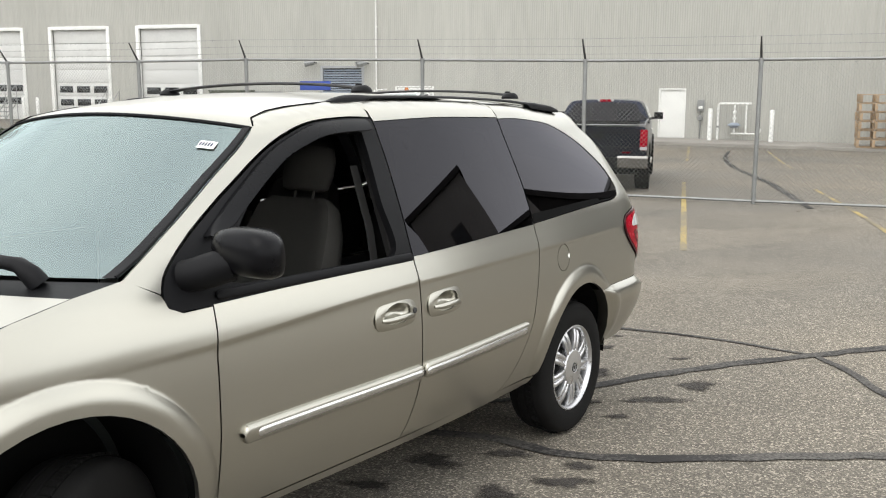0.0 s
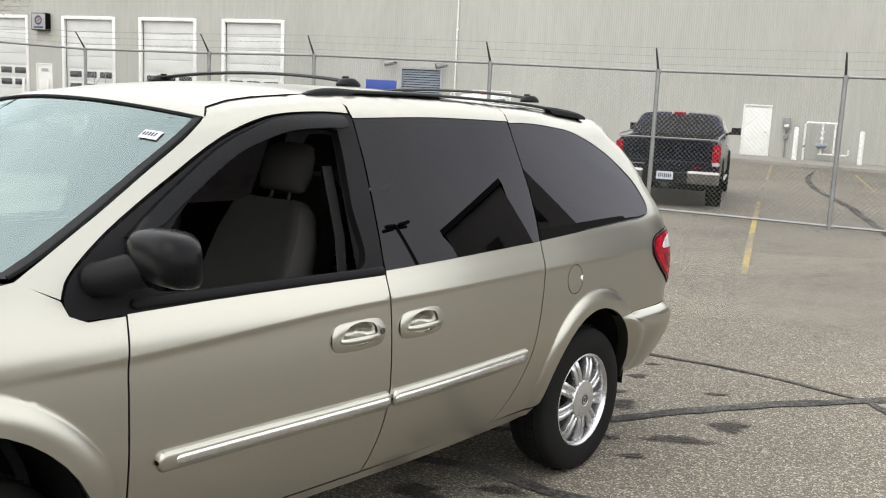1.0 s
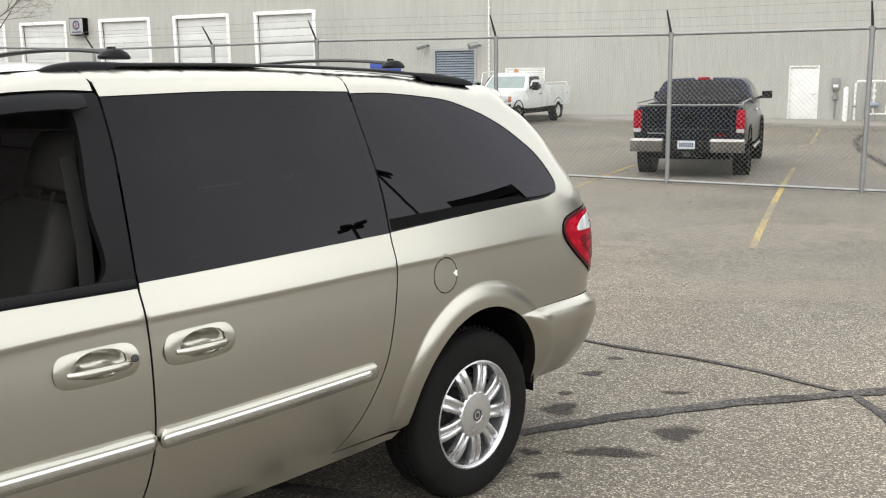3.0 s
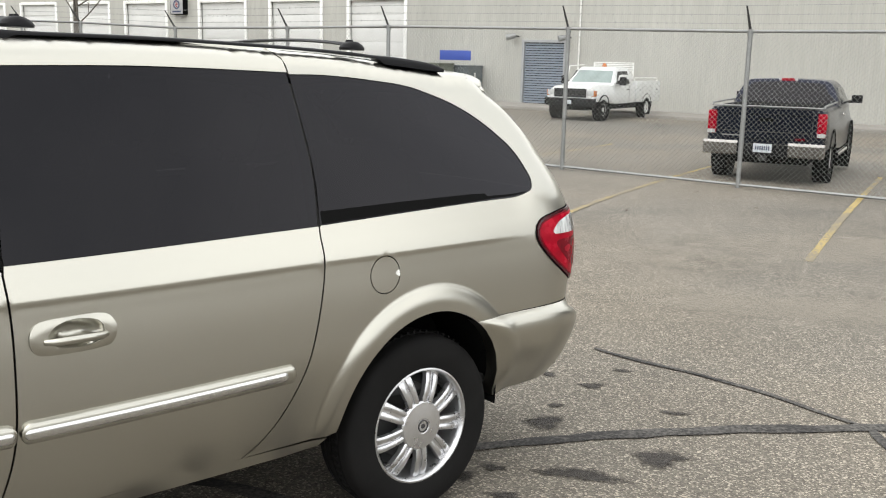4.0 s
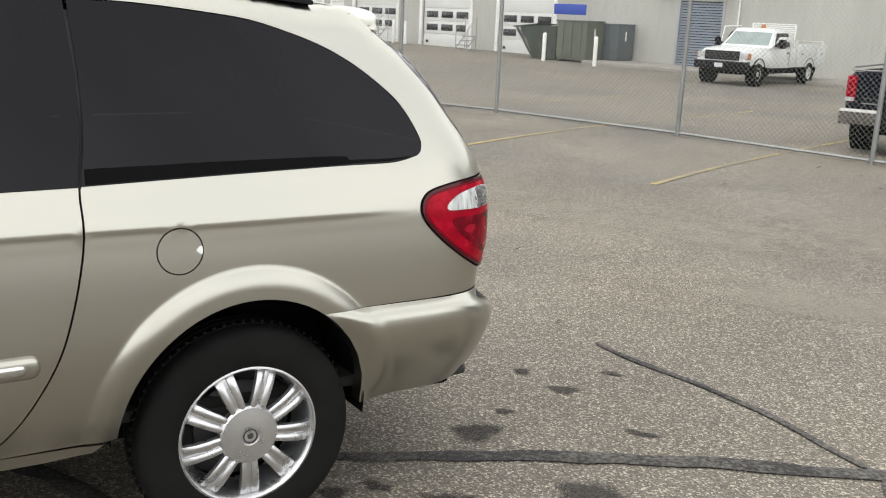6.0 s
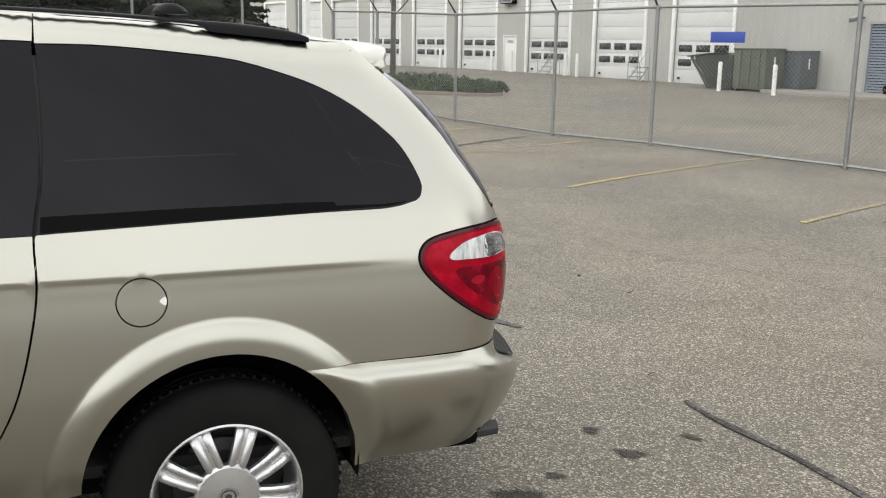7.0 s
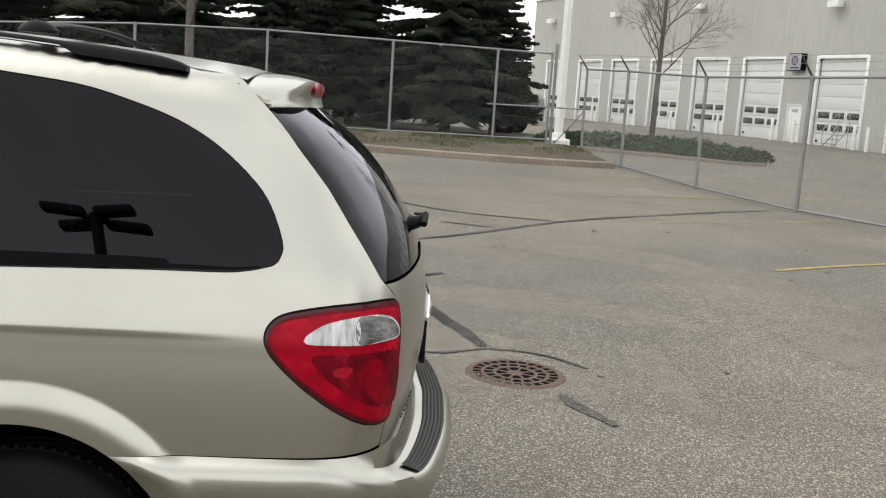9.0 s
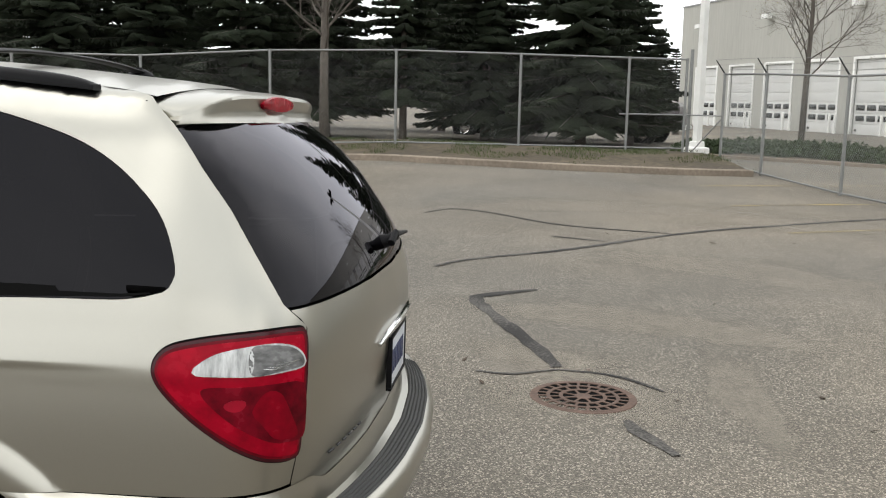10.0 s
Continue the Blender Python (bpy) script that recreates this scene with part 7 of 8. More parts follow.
for i in range(26):
    x, y = rnd.uniform(-7, 5.5), rnd.uniform(6.8, 16)
    lf = thing("dead_leaf", Matrix.Translation((x, y, ground_z(x, y) + 0.004)) @ pose(0, 0, 0, rnd.uniform(-15, 15), rnd.uniform(-15, 15), rnd.uniform(0, 360)), "small dry brown leaf on the asphalt", "leaf", "scattered leaves")
    w = rnd.uniform(0.02, 0.05)
    bm = bmesh.new()
    loft(bm, [[(-w, 0, 0.0), (-0.3 * w, -0.4 * w, 0.006), (w, 0, 0.012), (-0.2 * w, 0.4 * w, 0.006)], [(-w, 0, 0.003), (-0.3 * w, -0.4 * w, 0.009), (w, 0, 0.015), (-0.2 * w, 0.4 * w, 0.009)]])
    part("blade", bm, "dead_leaf", lf, smooth=0)

# ---- verge, island, pole ----
VERGE = [(-12.9, 21.9), (-13.4, 20.0), (-14.7, 17.4), (-16.3, 15.6), (-18.0, 14.2), (-20.3, 10.5), (-22.2, 6.5), (-24.3, 1.5), (-26, -3.5)]


def curb(name, line, width, height, label, closed=False):
    pts = rounded(line, 0.5, closed)
    bm, rings = bmesh.new(), []
    n = len(pts)
    for i, p in enumerate(pts):
        a, b = (pts[i - 1], pts[(i + 1) % n]) if closed else (pts[max(i - 1, 0)], pts[min(i + 1, n - 1)])
        d = (Vector(b) - Vector(a)).normalized()
        sd = Vector((d.y, -d.x))
        ring = []
        for w, h in ((0, -0.2), (0, height), (0.03, height + 0.02), (width, height + 0.02), (width, -0.2)):
            q = Vector(p) + sd * w
            ring.append((q.x, q.y, ground_z(*p) + h))
        rings.append(ring)
    if closed:
        rings.append(rings[0])
    loft(bm, rings, cap=not closed)
    bmesh.ops.recalc_face_normals(bm, faces=bm.faces[:])
    return tagged(part(name, bm, "curb", smooth=30), label, "curb", kind="structure")


curb("curb", VERGE, 0.28, 0.13, "worn pale concrete curb along a grass verge")
bm, rows = bmesh.new(), []
for p in rounded(VERGE, 0.8, False):
    row = []
    for k, w in enumerate((0.25, 0.8, 1.6, 2.6, 3.6, 4.6, 5.6, 6.4)):
        q = Vector(p) + Vector((-0.90, 0.43)) * w
        row.append(bm.verts.new((q.x, q.y, ground_z(*p) + 0.135 + 0.20 * smooth01(w / 3.2) * (1 if w < 5 else -1.2 if w > 6 else 0.4) + 0.02 * math.sin(q.x * 2.1) * math.cos(q.y * 1.7))))
    rows.append(row)
for a, b in zip(rows, rows[1:]):
    for k in range(len(a) - 1):
        bm.faces.new((a[k], b[k], b[k + 1], a[k + 1]))
bmesh.ops.recalc_face_normals(bm, faces=bm.faces[:])
tagged(part("grass_verge", bm, "verge", smooth=180), "patchy spring grass and brown earth verge", "grass", kind="structure")


rnd = random.Random(8)
verts, faces = [], []
line = rounded(VERGE, 0.05, False)
for i in range(30000):
    p = line[rnd.randrange(int(len(line) * 0.85))]
    w = 0.35 + 5.0 * rnd.random() ** 1.3
    x, y = p[0] - 0.90 * w + rnd.uniform(-0.2, 0.2), p[1] + 0.43 * w + rnd.uniform(-0.2, 0.2)
    if noise.noise(Vector((x * 0.7, y * 0.7, 3))) < -0.05 + 0.25 * (w < 1.2):
        continue
    z = ground_z(*p) + 0.13 + 0.20 * smooth01(w / 3.2)
    h, a, t = rnd.uniform(0.03, 0.09), rnd.uniform(0, 6.28), rnd.uniform(0.006, 0.012)
    k = len(verts)
    verts += [(x - t * math.cos(a), y - t * math.sin(a), z), (x + t * math.cos(a), y + t * math.sin(a), z), (x + rnd.uniform(-0.03, 0.03), y + rnd.uniform(-0.03, 0.03), z + h)]
    faces.append((k, k + 1, k + 2))
me = bpy.data.meshes.new("grass")
me.from_pydata(verts, [], faces)
me.materials.append(M["grass_blade"])
tagged(new("grass", me), "thin new grass blades on the verge", "grass", kind="stuff")

ISLAND_C, ISLAND_D, ISLAND_S = Vector((-17.4, 28.4)), Vector((0.77, 0.64)), Vector((-0.64, 0.77))


def island_xy(a, b):
    q = ISLAND_C + ISLAND_D * a + ISLAND_S * b
    return q.x, q.y


ring = [island_xy(3.6 * math.copysign(abs(math.cos(t)) ** 0.7, math.cos(t)), 2.2 * math.copysign(abs(math.sin(t)) ** 0.7, math.sin(t))) for t in [2 * math.pi * k / 28 for k in range(28)]]
curb("curb", ring[::-1], 0.22, 0.08, "pale concrete curb round a planted island", True)
bm = bmesh.new()
c = bm.verts.new((*ISLAND_C, ground_z(*ISLAND_C) + 0.14))
prev = None
for k, h in ((1.0, 0.09), (0.75, 0.12), (0.4, 0.135)):
    row = [bm.verts.new((ISLAND_C.x + (x - ISLAND_C.x) * k, ISLAND_C.y + (y - ISLAND_C.y) * k, ground_z(x, y) + h)) for x, y in ring]
    if prev:
        for i in range(len(row)):
            bm.faces.new((prev[i], prev[(i + 1) % len(row)], row[(i + 1) % len(row)], row[i]))
    prev = row
for i in range(len(prev)):
    bm.faces.new((prev[i], prev[(i + 1) % len(prev)], c))
tagged(part("planting_bed", bm, "verge", smooth=180), "brown mulch of a planted island", "ground", kind="structure")


def leaf_cloud(points, size, seed, spread=1.0):
    """Many small leaf blades round given places, as vertices and faces."""
    r = random.Random(seed)
    v, f = [], []
    for p in points:
        d = Vector((r.gauss(0, 1), r.gauss(0, 1), r.gauss(0.4, 1))).normalized()
        s = d.orthogonal().normalized()
        s.rotate(Matrix.Rotation(r.uniform(0, 6.28), 3, d))
        w = size * r.uniform(0.6, 1.3)
        k = len(v)
        p = Vector(p)
        v += [p - s * w * 0.28, p + d * w * 0.5 - s * w * 0.3, p + d * w, p + s * w * 0.3 + d * w * 0.45]
        f.append((k, k + 1, k + 2, k + 3))
    return v, f


def shrub(x, y, rx, ry, h, seed):
    r = random.Random(seed)
    s = thing("juniper_shrub", Matrix.Translation((x, y, ground_z(x, y) + 0.06)), "low spreading grey-green juniper shrub", "shrub", "shrubs on the island")
    pts = []
    for _ in range(2600):
        a, u = r.uniform(0, 6.28), r.random()
        rad = math.sqrt(r.random())
        lump = 1 + 0.18 * math.sin(3 * a + seed) + 0.12 * math.sin(5 * a + 2 * seed)
        z = h * math.sqrt(max(1 - rad**2, 0.02)) * (0.55 + 0.45 * r.random()) * lump
        pts.append((rx * rad * lump * math.cos(a), ry * rad * lump * math.sin(a), z))
    v, f = leaf_cloud(pts, 0.11, seed)
    me = bpy.data.meshes.new("foliage")
    me.from_pydata(v, [], f)
    me.materials.append(M["juniper"])
    o = new("foliage", me)
    o.parent = s
    # a solid core in a darker green fills the shrub under its blades
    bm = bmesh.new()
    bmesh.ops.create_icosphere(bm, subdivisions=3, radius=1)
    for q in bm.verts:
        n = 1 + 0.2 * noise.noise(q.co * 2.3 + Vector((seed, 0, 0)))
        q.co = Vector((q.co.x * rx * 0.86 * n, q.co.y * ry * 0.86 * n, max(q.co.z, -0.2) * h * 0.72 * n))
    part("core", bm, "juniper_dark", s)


r6 = random.Random(6)
for k in range(9):
    a = -2.9 + 5.8 * k / 8
    for b in ((-1.1, 0.7) if k % 2 else (-0.5, 1.2)):
        if abs(a) > 2.7 and abs(b) > 0.9:
            continue
        x, y = island_xy(a, b * 0.95)
        shrub(x, y, r6.uniform(0.62, 0.80), r6.uniform(0.6, 0.8), r6.uniform(0.30, 0.44), k * 3 + int(b > 0))

pole = thing("light_pole", Matrix.Translation((-17.95, 24.82, 0.30)), "tall white square light pole on a concrete base", "light pole")
bm = bmesh.new()
loft(bm, [[(x * w, y * w, z) for x, y in ((-1, -1), (1, -1), (1, 1), (-1, 1))] for w, z in ((0.095, 0.3), (0.09, 3), (0.08, 7.35))])
part("shaft", bm, "white_trim", pole, smooth=0)
bm = bmesh.new()
loft(bm, [[(x * w, y * w, z) for x, y in ((-1, -1), (1, -1), (1, 1), (-1, 1))] for w, z in ((0.26, -0.4), (0.26, 0.14), (0.24, 0.18), (0.16, 0.20), (0.15, 0.34), (0.13, 0.36))])
part("base", bm, "white_trim", pole, smooth=0)
for k in range(4):
    c, d = math.cos(k * math.pi / 2 + 0.45), math.sin(k * math.pi / 2 + 0.45)
    part("arm", tubed([(0, 0, 7.25), (0.35 * c, 0.35 * d, 7.28)], 0.035, 8), "matte_black", pole)
    part("lamp_head", boxed((0.25, -0.19, -0.09), (0.95, 0.19, 0.09), 0.05, pose(0, 0, 7.3, 0, 0, 90 * k + math.degrees(0.45))), "matte_black", pole)
# gate rails by the corner
gate_side = thing("fence_gate", Matrix.Translation((-17.1, 23.0, foot((-16.7, 23.3)))), "short galvanised brace rail at the fence corner", "fence gate")
part("brace", tubed([(0.4, 0.3, 1.25), (-0.2, -1.6, 1.25)], 0.02, 8), "galvanised", gate_side)
part("brace", tubed([(0.4, 0.3, 1.25), (1.2, 0.75, 1.25)], 0.02, 8), "galvanised", gate_side)
part("strut", tubed([(0.4, 0.3, 0.1), (1.2, 0.75, 1.2)], 0.018, 8), "galvanised", gate_side)
part("corner_post", tubed([(0.35, 0.35, -0.2), (0.35, 0.35, 3.0)], 0.045, 12), "galvanised", gate_side)


# ---- other vehicles ----
def rect_ring(x, hw, z0, z1, top=0.0, r=0.06):
    """A rounded cross-section of a body at x: half width, bottom, top, and how far the top leans in."""
    tw = hw - top
    return [(x, -hw + r * 0.3, z0), (x, -hw, z0 + r), (x, -hw, (z0 + z1) / 2), (x, -tw, z1 - r), (x, -tw + r * 0.8, z1), (x, 0, z1 + 0.012), (x, tw - r * 0.8, z1), (x, tw, z1 - r), (x, hw, (z0 + z1) / 2), (x, hw, z0 + r), (x, hw - r * 0.3, z0)]


def lofted(rings):
    bm = bmesh.new()
    loft(bm, rings)
    bmesh.ops.recalc_face_normals(bm, faces=bm.faces[:])
    return bm


def plain_wheel(parent, x, y, r, w, s, rim_mat="alloy", rim_r=0.55):
    wh = part("wheel", bmesh.new(), "rubber", parent)
    wh.matrix_basis = pose(x, y, r, 0, 0, 0 if s > 0 else 180)
    bm = bmesh.new()
    h = w / 2
    lathe(bm, [(rim_r * r, h * 0.8), (rim_r * r + 0.02, h * 0.95), (r * 0.80, h), (r * 0.94, h * 0.9), (r, h * 0.62), (r, -h * 0.62), (r * 0.94, -h * 0.9), (r * 0.8, -h), (rim_r * r, -h * 0.8)], 40)
    for k in range(36):
        box(bm, (r * 0.985, -h * 0.75, -0.014), (r * 1.015, h * 0.75, 0.014), 0, pose(0, 0, 0, 0, k * 10, 0))
    bmesh.ops.recalc_face_normals(bm, faces=bm.faces[:])
    part("tyre", bm, "rubber", wh, smooth=30)
    bm = bmesh.new()
    lathe(bm, [(rim_r * r, h * 0.85), (rim_r * r * 0.92, h * 0.78), (rim_r * r * 0.85, h * 0.3), (rim_r * r * 0.45, h * 0.45), (rim_r * r * 0.40, h * 0.8), (0, h * 0.82)], 32)
    for k in range(6):
        box(bm, (rim_r * r * 0.35, h * 0.55, -0.03), (rim_r * r * 0.9, h * 0.72, 0.03), 0.008, pose(0, 0, 0, 0, 60 * k, 0))
    bmesh.ops.recalc_face_normals(bm, faces=bm.faces[:])
    part("rim", bm, rim_mat, wh, smooth=30)


def side_window(pts, y, s, parent, mat="dark_glass", lean=0.0, zref=1.0):
    """A pane on a vehicle's side, from x, z corners, at half width y, leaning in by lean for each metre above zref."""
    bm = bmesh.new()
    rings = [[(x, s * (y - lean * (z - zref) + o), z) for x, z in pts] for o in (-0.02, 0.006)]
    loft(bm, rings)
    bmesh.ops.recalc_face_normals(bm, faces=bm.faces[:])
    part("window", bm, mat, parent, smooth=0)


# black pickup parked behind the fence
pk = thing("pickup_truck", Matrix.Translation((2.85, 19.2, ground_z(2.85, 19.2))) @ pose(0, 0, 0, 0, 0, 77.6) @ Matrix.Scale(0.945, 4), "black pickup truck parked behind the chain-link fence", "pickup truck")
BP = "black_paint"
bed = [rect_ring(x, hw, 0.62, z, 0.03) for x, hw, z in ((-1.10, 0.96, 1.27), (-1.06, 0.985, 1.305), (-0.6, 1.0, 1.32), (0.4, 1.0, 1.33), (0.98, 0.995, 1.335))]
part("bed", lofted(bed), BP, pk)
part("bed_well", boxed((-1.0, -0.78, 1.20), (0.9, 0.78, 1.352), 0.02), "matte_black", pk)
gate2 = part("tailgate", lofted([[(x, y, z) for y, z in ((-0.76, 0.70), (0.76, 0.70), (0.76, 1.27), (0.70, 1.305), (-0.70, 1.305), (-0.76, 1.27))] for x in (-1.135, -1.09)]), BP, pk)
part("tailgate_step", boxed((-1.142, -0.72, 0.90), (-1.132, 0.72, 0.915), 0.003), "rail_dark", gate2)
for z in (1.19, 0.775):
    part("pressed_edge", boxed((-1.139, -0.70, z), (-1.132, 0.70, z + 0.012), 0.003), "matte_black", gate2)
part("latch", boxed((-1.150, -0.12, 1.08), (-1.134, 0.12, 1.15), 0.01), "matte_black", gate2)
part("badge", boxed((-1.144, -0.66, 0.785), (-1.134, -0.50, 0.82), 0.003), "dark_red_lens", gate2)
part("badge", boxed((-1.144, 0.40, 0.82), (-1.134, 0.72, 0.84), 0.003), "galvanised", gate2)
for s in (1, -1):
    lamp = part("tail_lamp", boxed((-1.135, s * 0.835, 0.84), (-1.00, s * 0.985, 1.25), 0.03), "red_lens", pk, "tall red tail lamp")
    part("reversing_lens", boxed((-1.140, s * 0.845, 0.850), (-1.10, s * 0.98, 0.915), 0.008), "clear_lens", lamp)
    part("bed_rail", tubed([(-1.05, s * 0.93, 1.33), (-1.02, s * 0.93, 1.375), (0.9, s * 0.93, 1.395), (0.93, s * 0.93, 1.34)], 0.016, 8), "galvanised", pk)
    bm = lofted([[(x, s * y, z) for x, z in ((-1.30, 0.52), (-1.27, 0.50), (-1.12, 0.52), (-1.12, 0.74), (-1.27, 0.745), (-1.305, 0.70))] for y in (0.42, 0.80, 0.97, 1.0)])
    part("bumper_end", bm, "dull_chrome", pk, "bright chrome bumper end")
part("bumper_middle", lofted([[(x, y, z) for x, z in ((-1.26, 0.50), (-1.1, 0.50), (-1.1, 0.70), (-1.26, 0.70))] for y in (-0.44, 0.44)]), "black_plastic", pk)
part("number_plate", boxed((-1.275, -0.155, 0.56), (-1.262, 0.155, 0.71), 0.004), "plate", pk)
for k in range(7):
    part("plate_mark", boxed((-1.279, -0.12 + k * 0.036, 0.60), (-1.2755, -0.098 + k * 0.036, 0.67), 0.001), "plate_ink", pk)
part("tailgate_bar", tubed([(-1.06, -0.9, 1.335), (-1.06, 0.9, 1.335)], 0.014, 8), "galvanised", pk, "bright bar along the tailgate top")
cab = [rect_ring(0.99, 0.985, 0.55, 1.33, 0.02), rect_ring(1.7, 0.99, 0.50, 1.35, 0.02), rect_ring(3.0, 0.99, 0.50, 1.33, 0.02), rect_ring(3.15, 0.985, 0.5, 1.28, 0.03)]
part("cab_body", lofted(cab), BP, pk)
SIDE = ((0.0, 0.0), (0.03, 0.15), (0.08, 0.30), (0.135, 0.42), (0.17, 0.48), (0.21, 0.522), (0.26, 0.548), (0.34, 0.565), (0.60, 0.58), (0.96, 0.585))


def cab_ring(x, rake, k):
    """One cross-section of a rounded cab, leaning by rake at its top and drawn in by k."""
    half = [(0.965 - d, h) for d, h in SIDE]
    pts = half + [(-y, h) for y, h in half[:-1][::-1]]
    return [(x + rake * h / 0.585, y * k, 1.30 + 0.86 * h * k) for y, h in pts]


part("cab_top", lofted([cab_ring(0.995, 0.15, 0.955), cab_ring(1.002, 0.15, 0.985), cab_ring(1.03, 0.15, 1.0), cab_ring(1.6, 0.06, 1.005), cab_ring(2.2, -0.06, 1.0), cab_ring(3.02, -0.66, 1.0), cab_ring(3.10, -0.66, 0.97)]), BP, pk, smooth=35)
pane = rounded([(-0.80, 1.375), (0.80, 1.375), (0.77, 1.56), (0.68, 1.725), (0.60, 1.79), (0.0, 1.815), (-0.60, 1.79), (-0.68, 1.725), (-0.77, 1.56)], 0.05)
bm = lofted([[(x + 0.256 * (z - 1.30), y, 1.30 + 0.86 * (z - 1.30)) for y, z in pane] for x in (0.980, 1.03)])
part("rear_window", bm, "privacy_glass", pk, smooth=0)
lamp = part("roof_brake_lamp", boxed((1.125, -0.17, 1.760), (1.22, 0.17, 1.811), 0.01), "red_lens", pk)
for s in (1, -1):
    part("cargo_lens", boxed((1.122, s * 0.12, 1.762), (1.215, s * 0.172, 1.813), 0.006), "clear_lens", lamp)
    side_window([(1.35, 1.35), (1.95, 1.35), (1.95, 1.66), (1.45, 1.66)], 0.957, s, pk, lean=0.36, zref=1.36)
    side_window([(2.02, 1.35), (2.85, 1.35), (2.45, 1.66), (2.02, 1.66)], 0.957, s, pk, lean=0.36, zref=1.36)
    bm = lofted([[(2.72 + dx, s * y, 1.42 + dz) for dx, dz in ((-0.06, -0.075), (0.06, -0.06), (0.06, 0.075), (-0.06, 0.08))] for y in (1.03, 1.06, 1.20, 1.23)])
    mir = part("door_mirror", bm, "black_plastic", pk)
    part("mirror_arm", tubed([(2.78, s * 0.97, 1.36), (2.75, s * 1.12, 1.38)], 0.03, 8), "black_plastic", mir)
    part("door_handle", boxed((1.45, s * 0.985, 1.14), (1.65, s * 1.02, 1.18), 0.01), "chrome", pk)
    part("side_step", tubed([(1.05, s * 0.98, 0.42), (2.9, s * 0.98, 0.42)], 0.045, 8), "chrome", pk)
    plain_wheel(pk, 0.0, s * 0.86, 0.40, 0.27, s)
    plain_wheel(pk, 3.65, s * 0.86, 0.40, 0.27, s)
part("bonnet", lofted([rect_ring(3.1, 0.985, 0.55, 1.28, 0.06), rect_ring(3.8, 0.99, 0.60, 1.24, 0.08), rect_ring(4.45, 0.96, 0.60, 1.15, 0.10), rect_ring(4.6, 0.90, 0.62, 1.05, 0.10)]), BP, pk)
part("chassis", boxed((-1.1, -0.75, 0.36), (4.5, 0.75, 0.66), 0.05), "matte_black", pk)
for s in (1, -1):
    for x in (0.0, 3.65):
        bm = bmesh.new()
        lathe(bm, [(0.0, -0.12), (0.49, -0.12), (0.49, 0.155), (0.46, 0.16), (0.455, 0.10), (0, 0.10)], 32, pose(x, s * 0.86, 0.46, 0, 0, 0 if s > 0 else 180))
        bmesh.ops.recalc_face_normals(bm, faces=bm.faces[:])
        part("wheel_arch", bm, "matte_black", pk)
part("tow_hitch", boxed((-1.28, -0.06, 0.42), (-1.0, 0.06, 0.50), 0.01), "rail_dark", pk)

# white service truck
ut = thing("service_truck", Matrix.Translation((-1.62, 40.72, ground_z(-1.6, 40.0))) @ pose(0, 0, 0, 0, 0, -109.2), "white service truck with tool lockers and a ladder rack", "utility truck")
WP = "white_paint"
part("cab_body", lofted([rect_ring(0.72, 0.98, 0.62, 1.28, 0.02), rect_ring(1.6, 0.99, 0.60, 1.30, 0.02), rect_ring(2.55, 0.99, 0.60, 1.30, 0.03)]), WP, ut)
part("cab_top", lofted([rect_ring(0.86, 0.93, 1.26, 1.84, 0.16), rect_ring(1.05, 0.94, 1.26, 1.93, 0.18), rect_ring(1.9, 0.94, 1.26, 1.93, 0.18), rect_ring(2.12, 0.95, 1.26, 1.86, 0.18), rect_ring(2.70, 0.97, 1.26, 1.30, 0.03, 0.02)]), WP, ut)
# an opaque pane: the reflected sky is put into its pale mint colour
bm = lofted([[(2.16 + o, -0.70, 1.80), (2.16 + o, 0.70, 1.80), (2.62 + o, 0.82, 1.36), (2.62 + o, -0.82, 1.36)] for o in (-0.02, 0.035)])
part("windscreen", bm, "screen_glass_solid", ut, smooth=0)
part("bonnet", lofted([rect_ring(2.5, 0.985, 0.62, 1.30, 0.10), rect_ring(3.3, 0.985, 0.66, 1.27, 0.14), rect_ring(4.1, 0.96, 0.70, 1.20, 0.14), rect_ring(4.28, 0.93, 0.72, 1.14, 0.12)]), WP, ut)
grille = part("grille", boxed((4.24, -0.64, 0.84), (4.33, 0.64, 1.15), 0.03), "black_plastic", ut)
for k in range(3):
    part("grille_bar", boxed((4.325, -0.61, 0.90 + k * 0.085), (4.345, 0.61, 0.918 + k * 0.085), 0.006), "rail_dark", grille)
for k in range(5):
    part("grille_post", boxed((4.325, -0.48 + k * 0.24 - 0.012, 0.87), (4.345, -0.48 + k * 0.24 + 0.012, 1.12), 0.006), "rail_dark", grille)
part("bumper", lofted([[(x, y, z) for x, z in ((4.20, 0.52), (4.46 - abs(y) * 0.10, 0.54), (4.48 - abs(y) * 0.10, 0.78), (4.2, 0.82))] for y in (-0.99, -0.6, 0, 0.6, 0.99)]), "black_plastic", ut)
part("number_plate", boxed((4.475, -0.15, 0.60), (4.49, 0.15, 0.74), 0.004), "plate", ut)
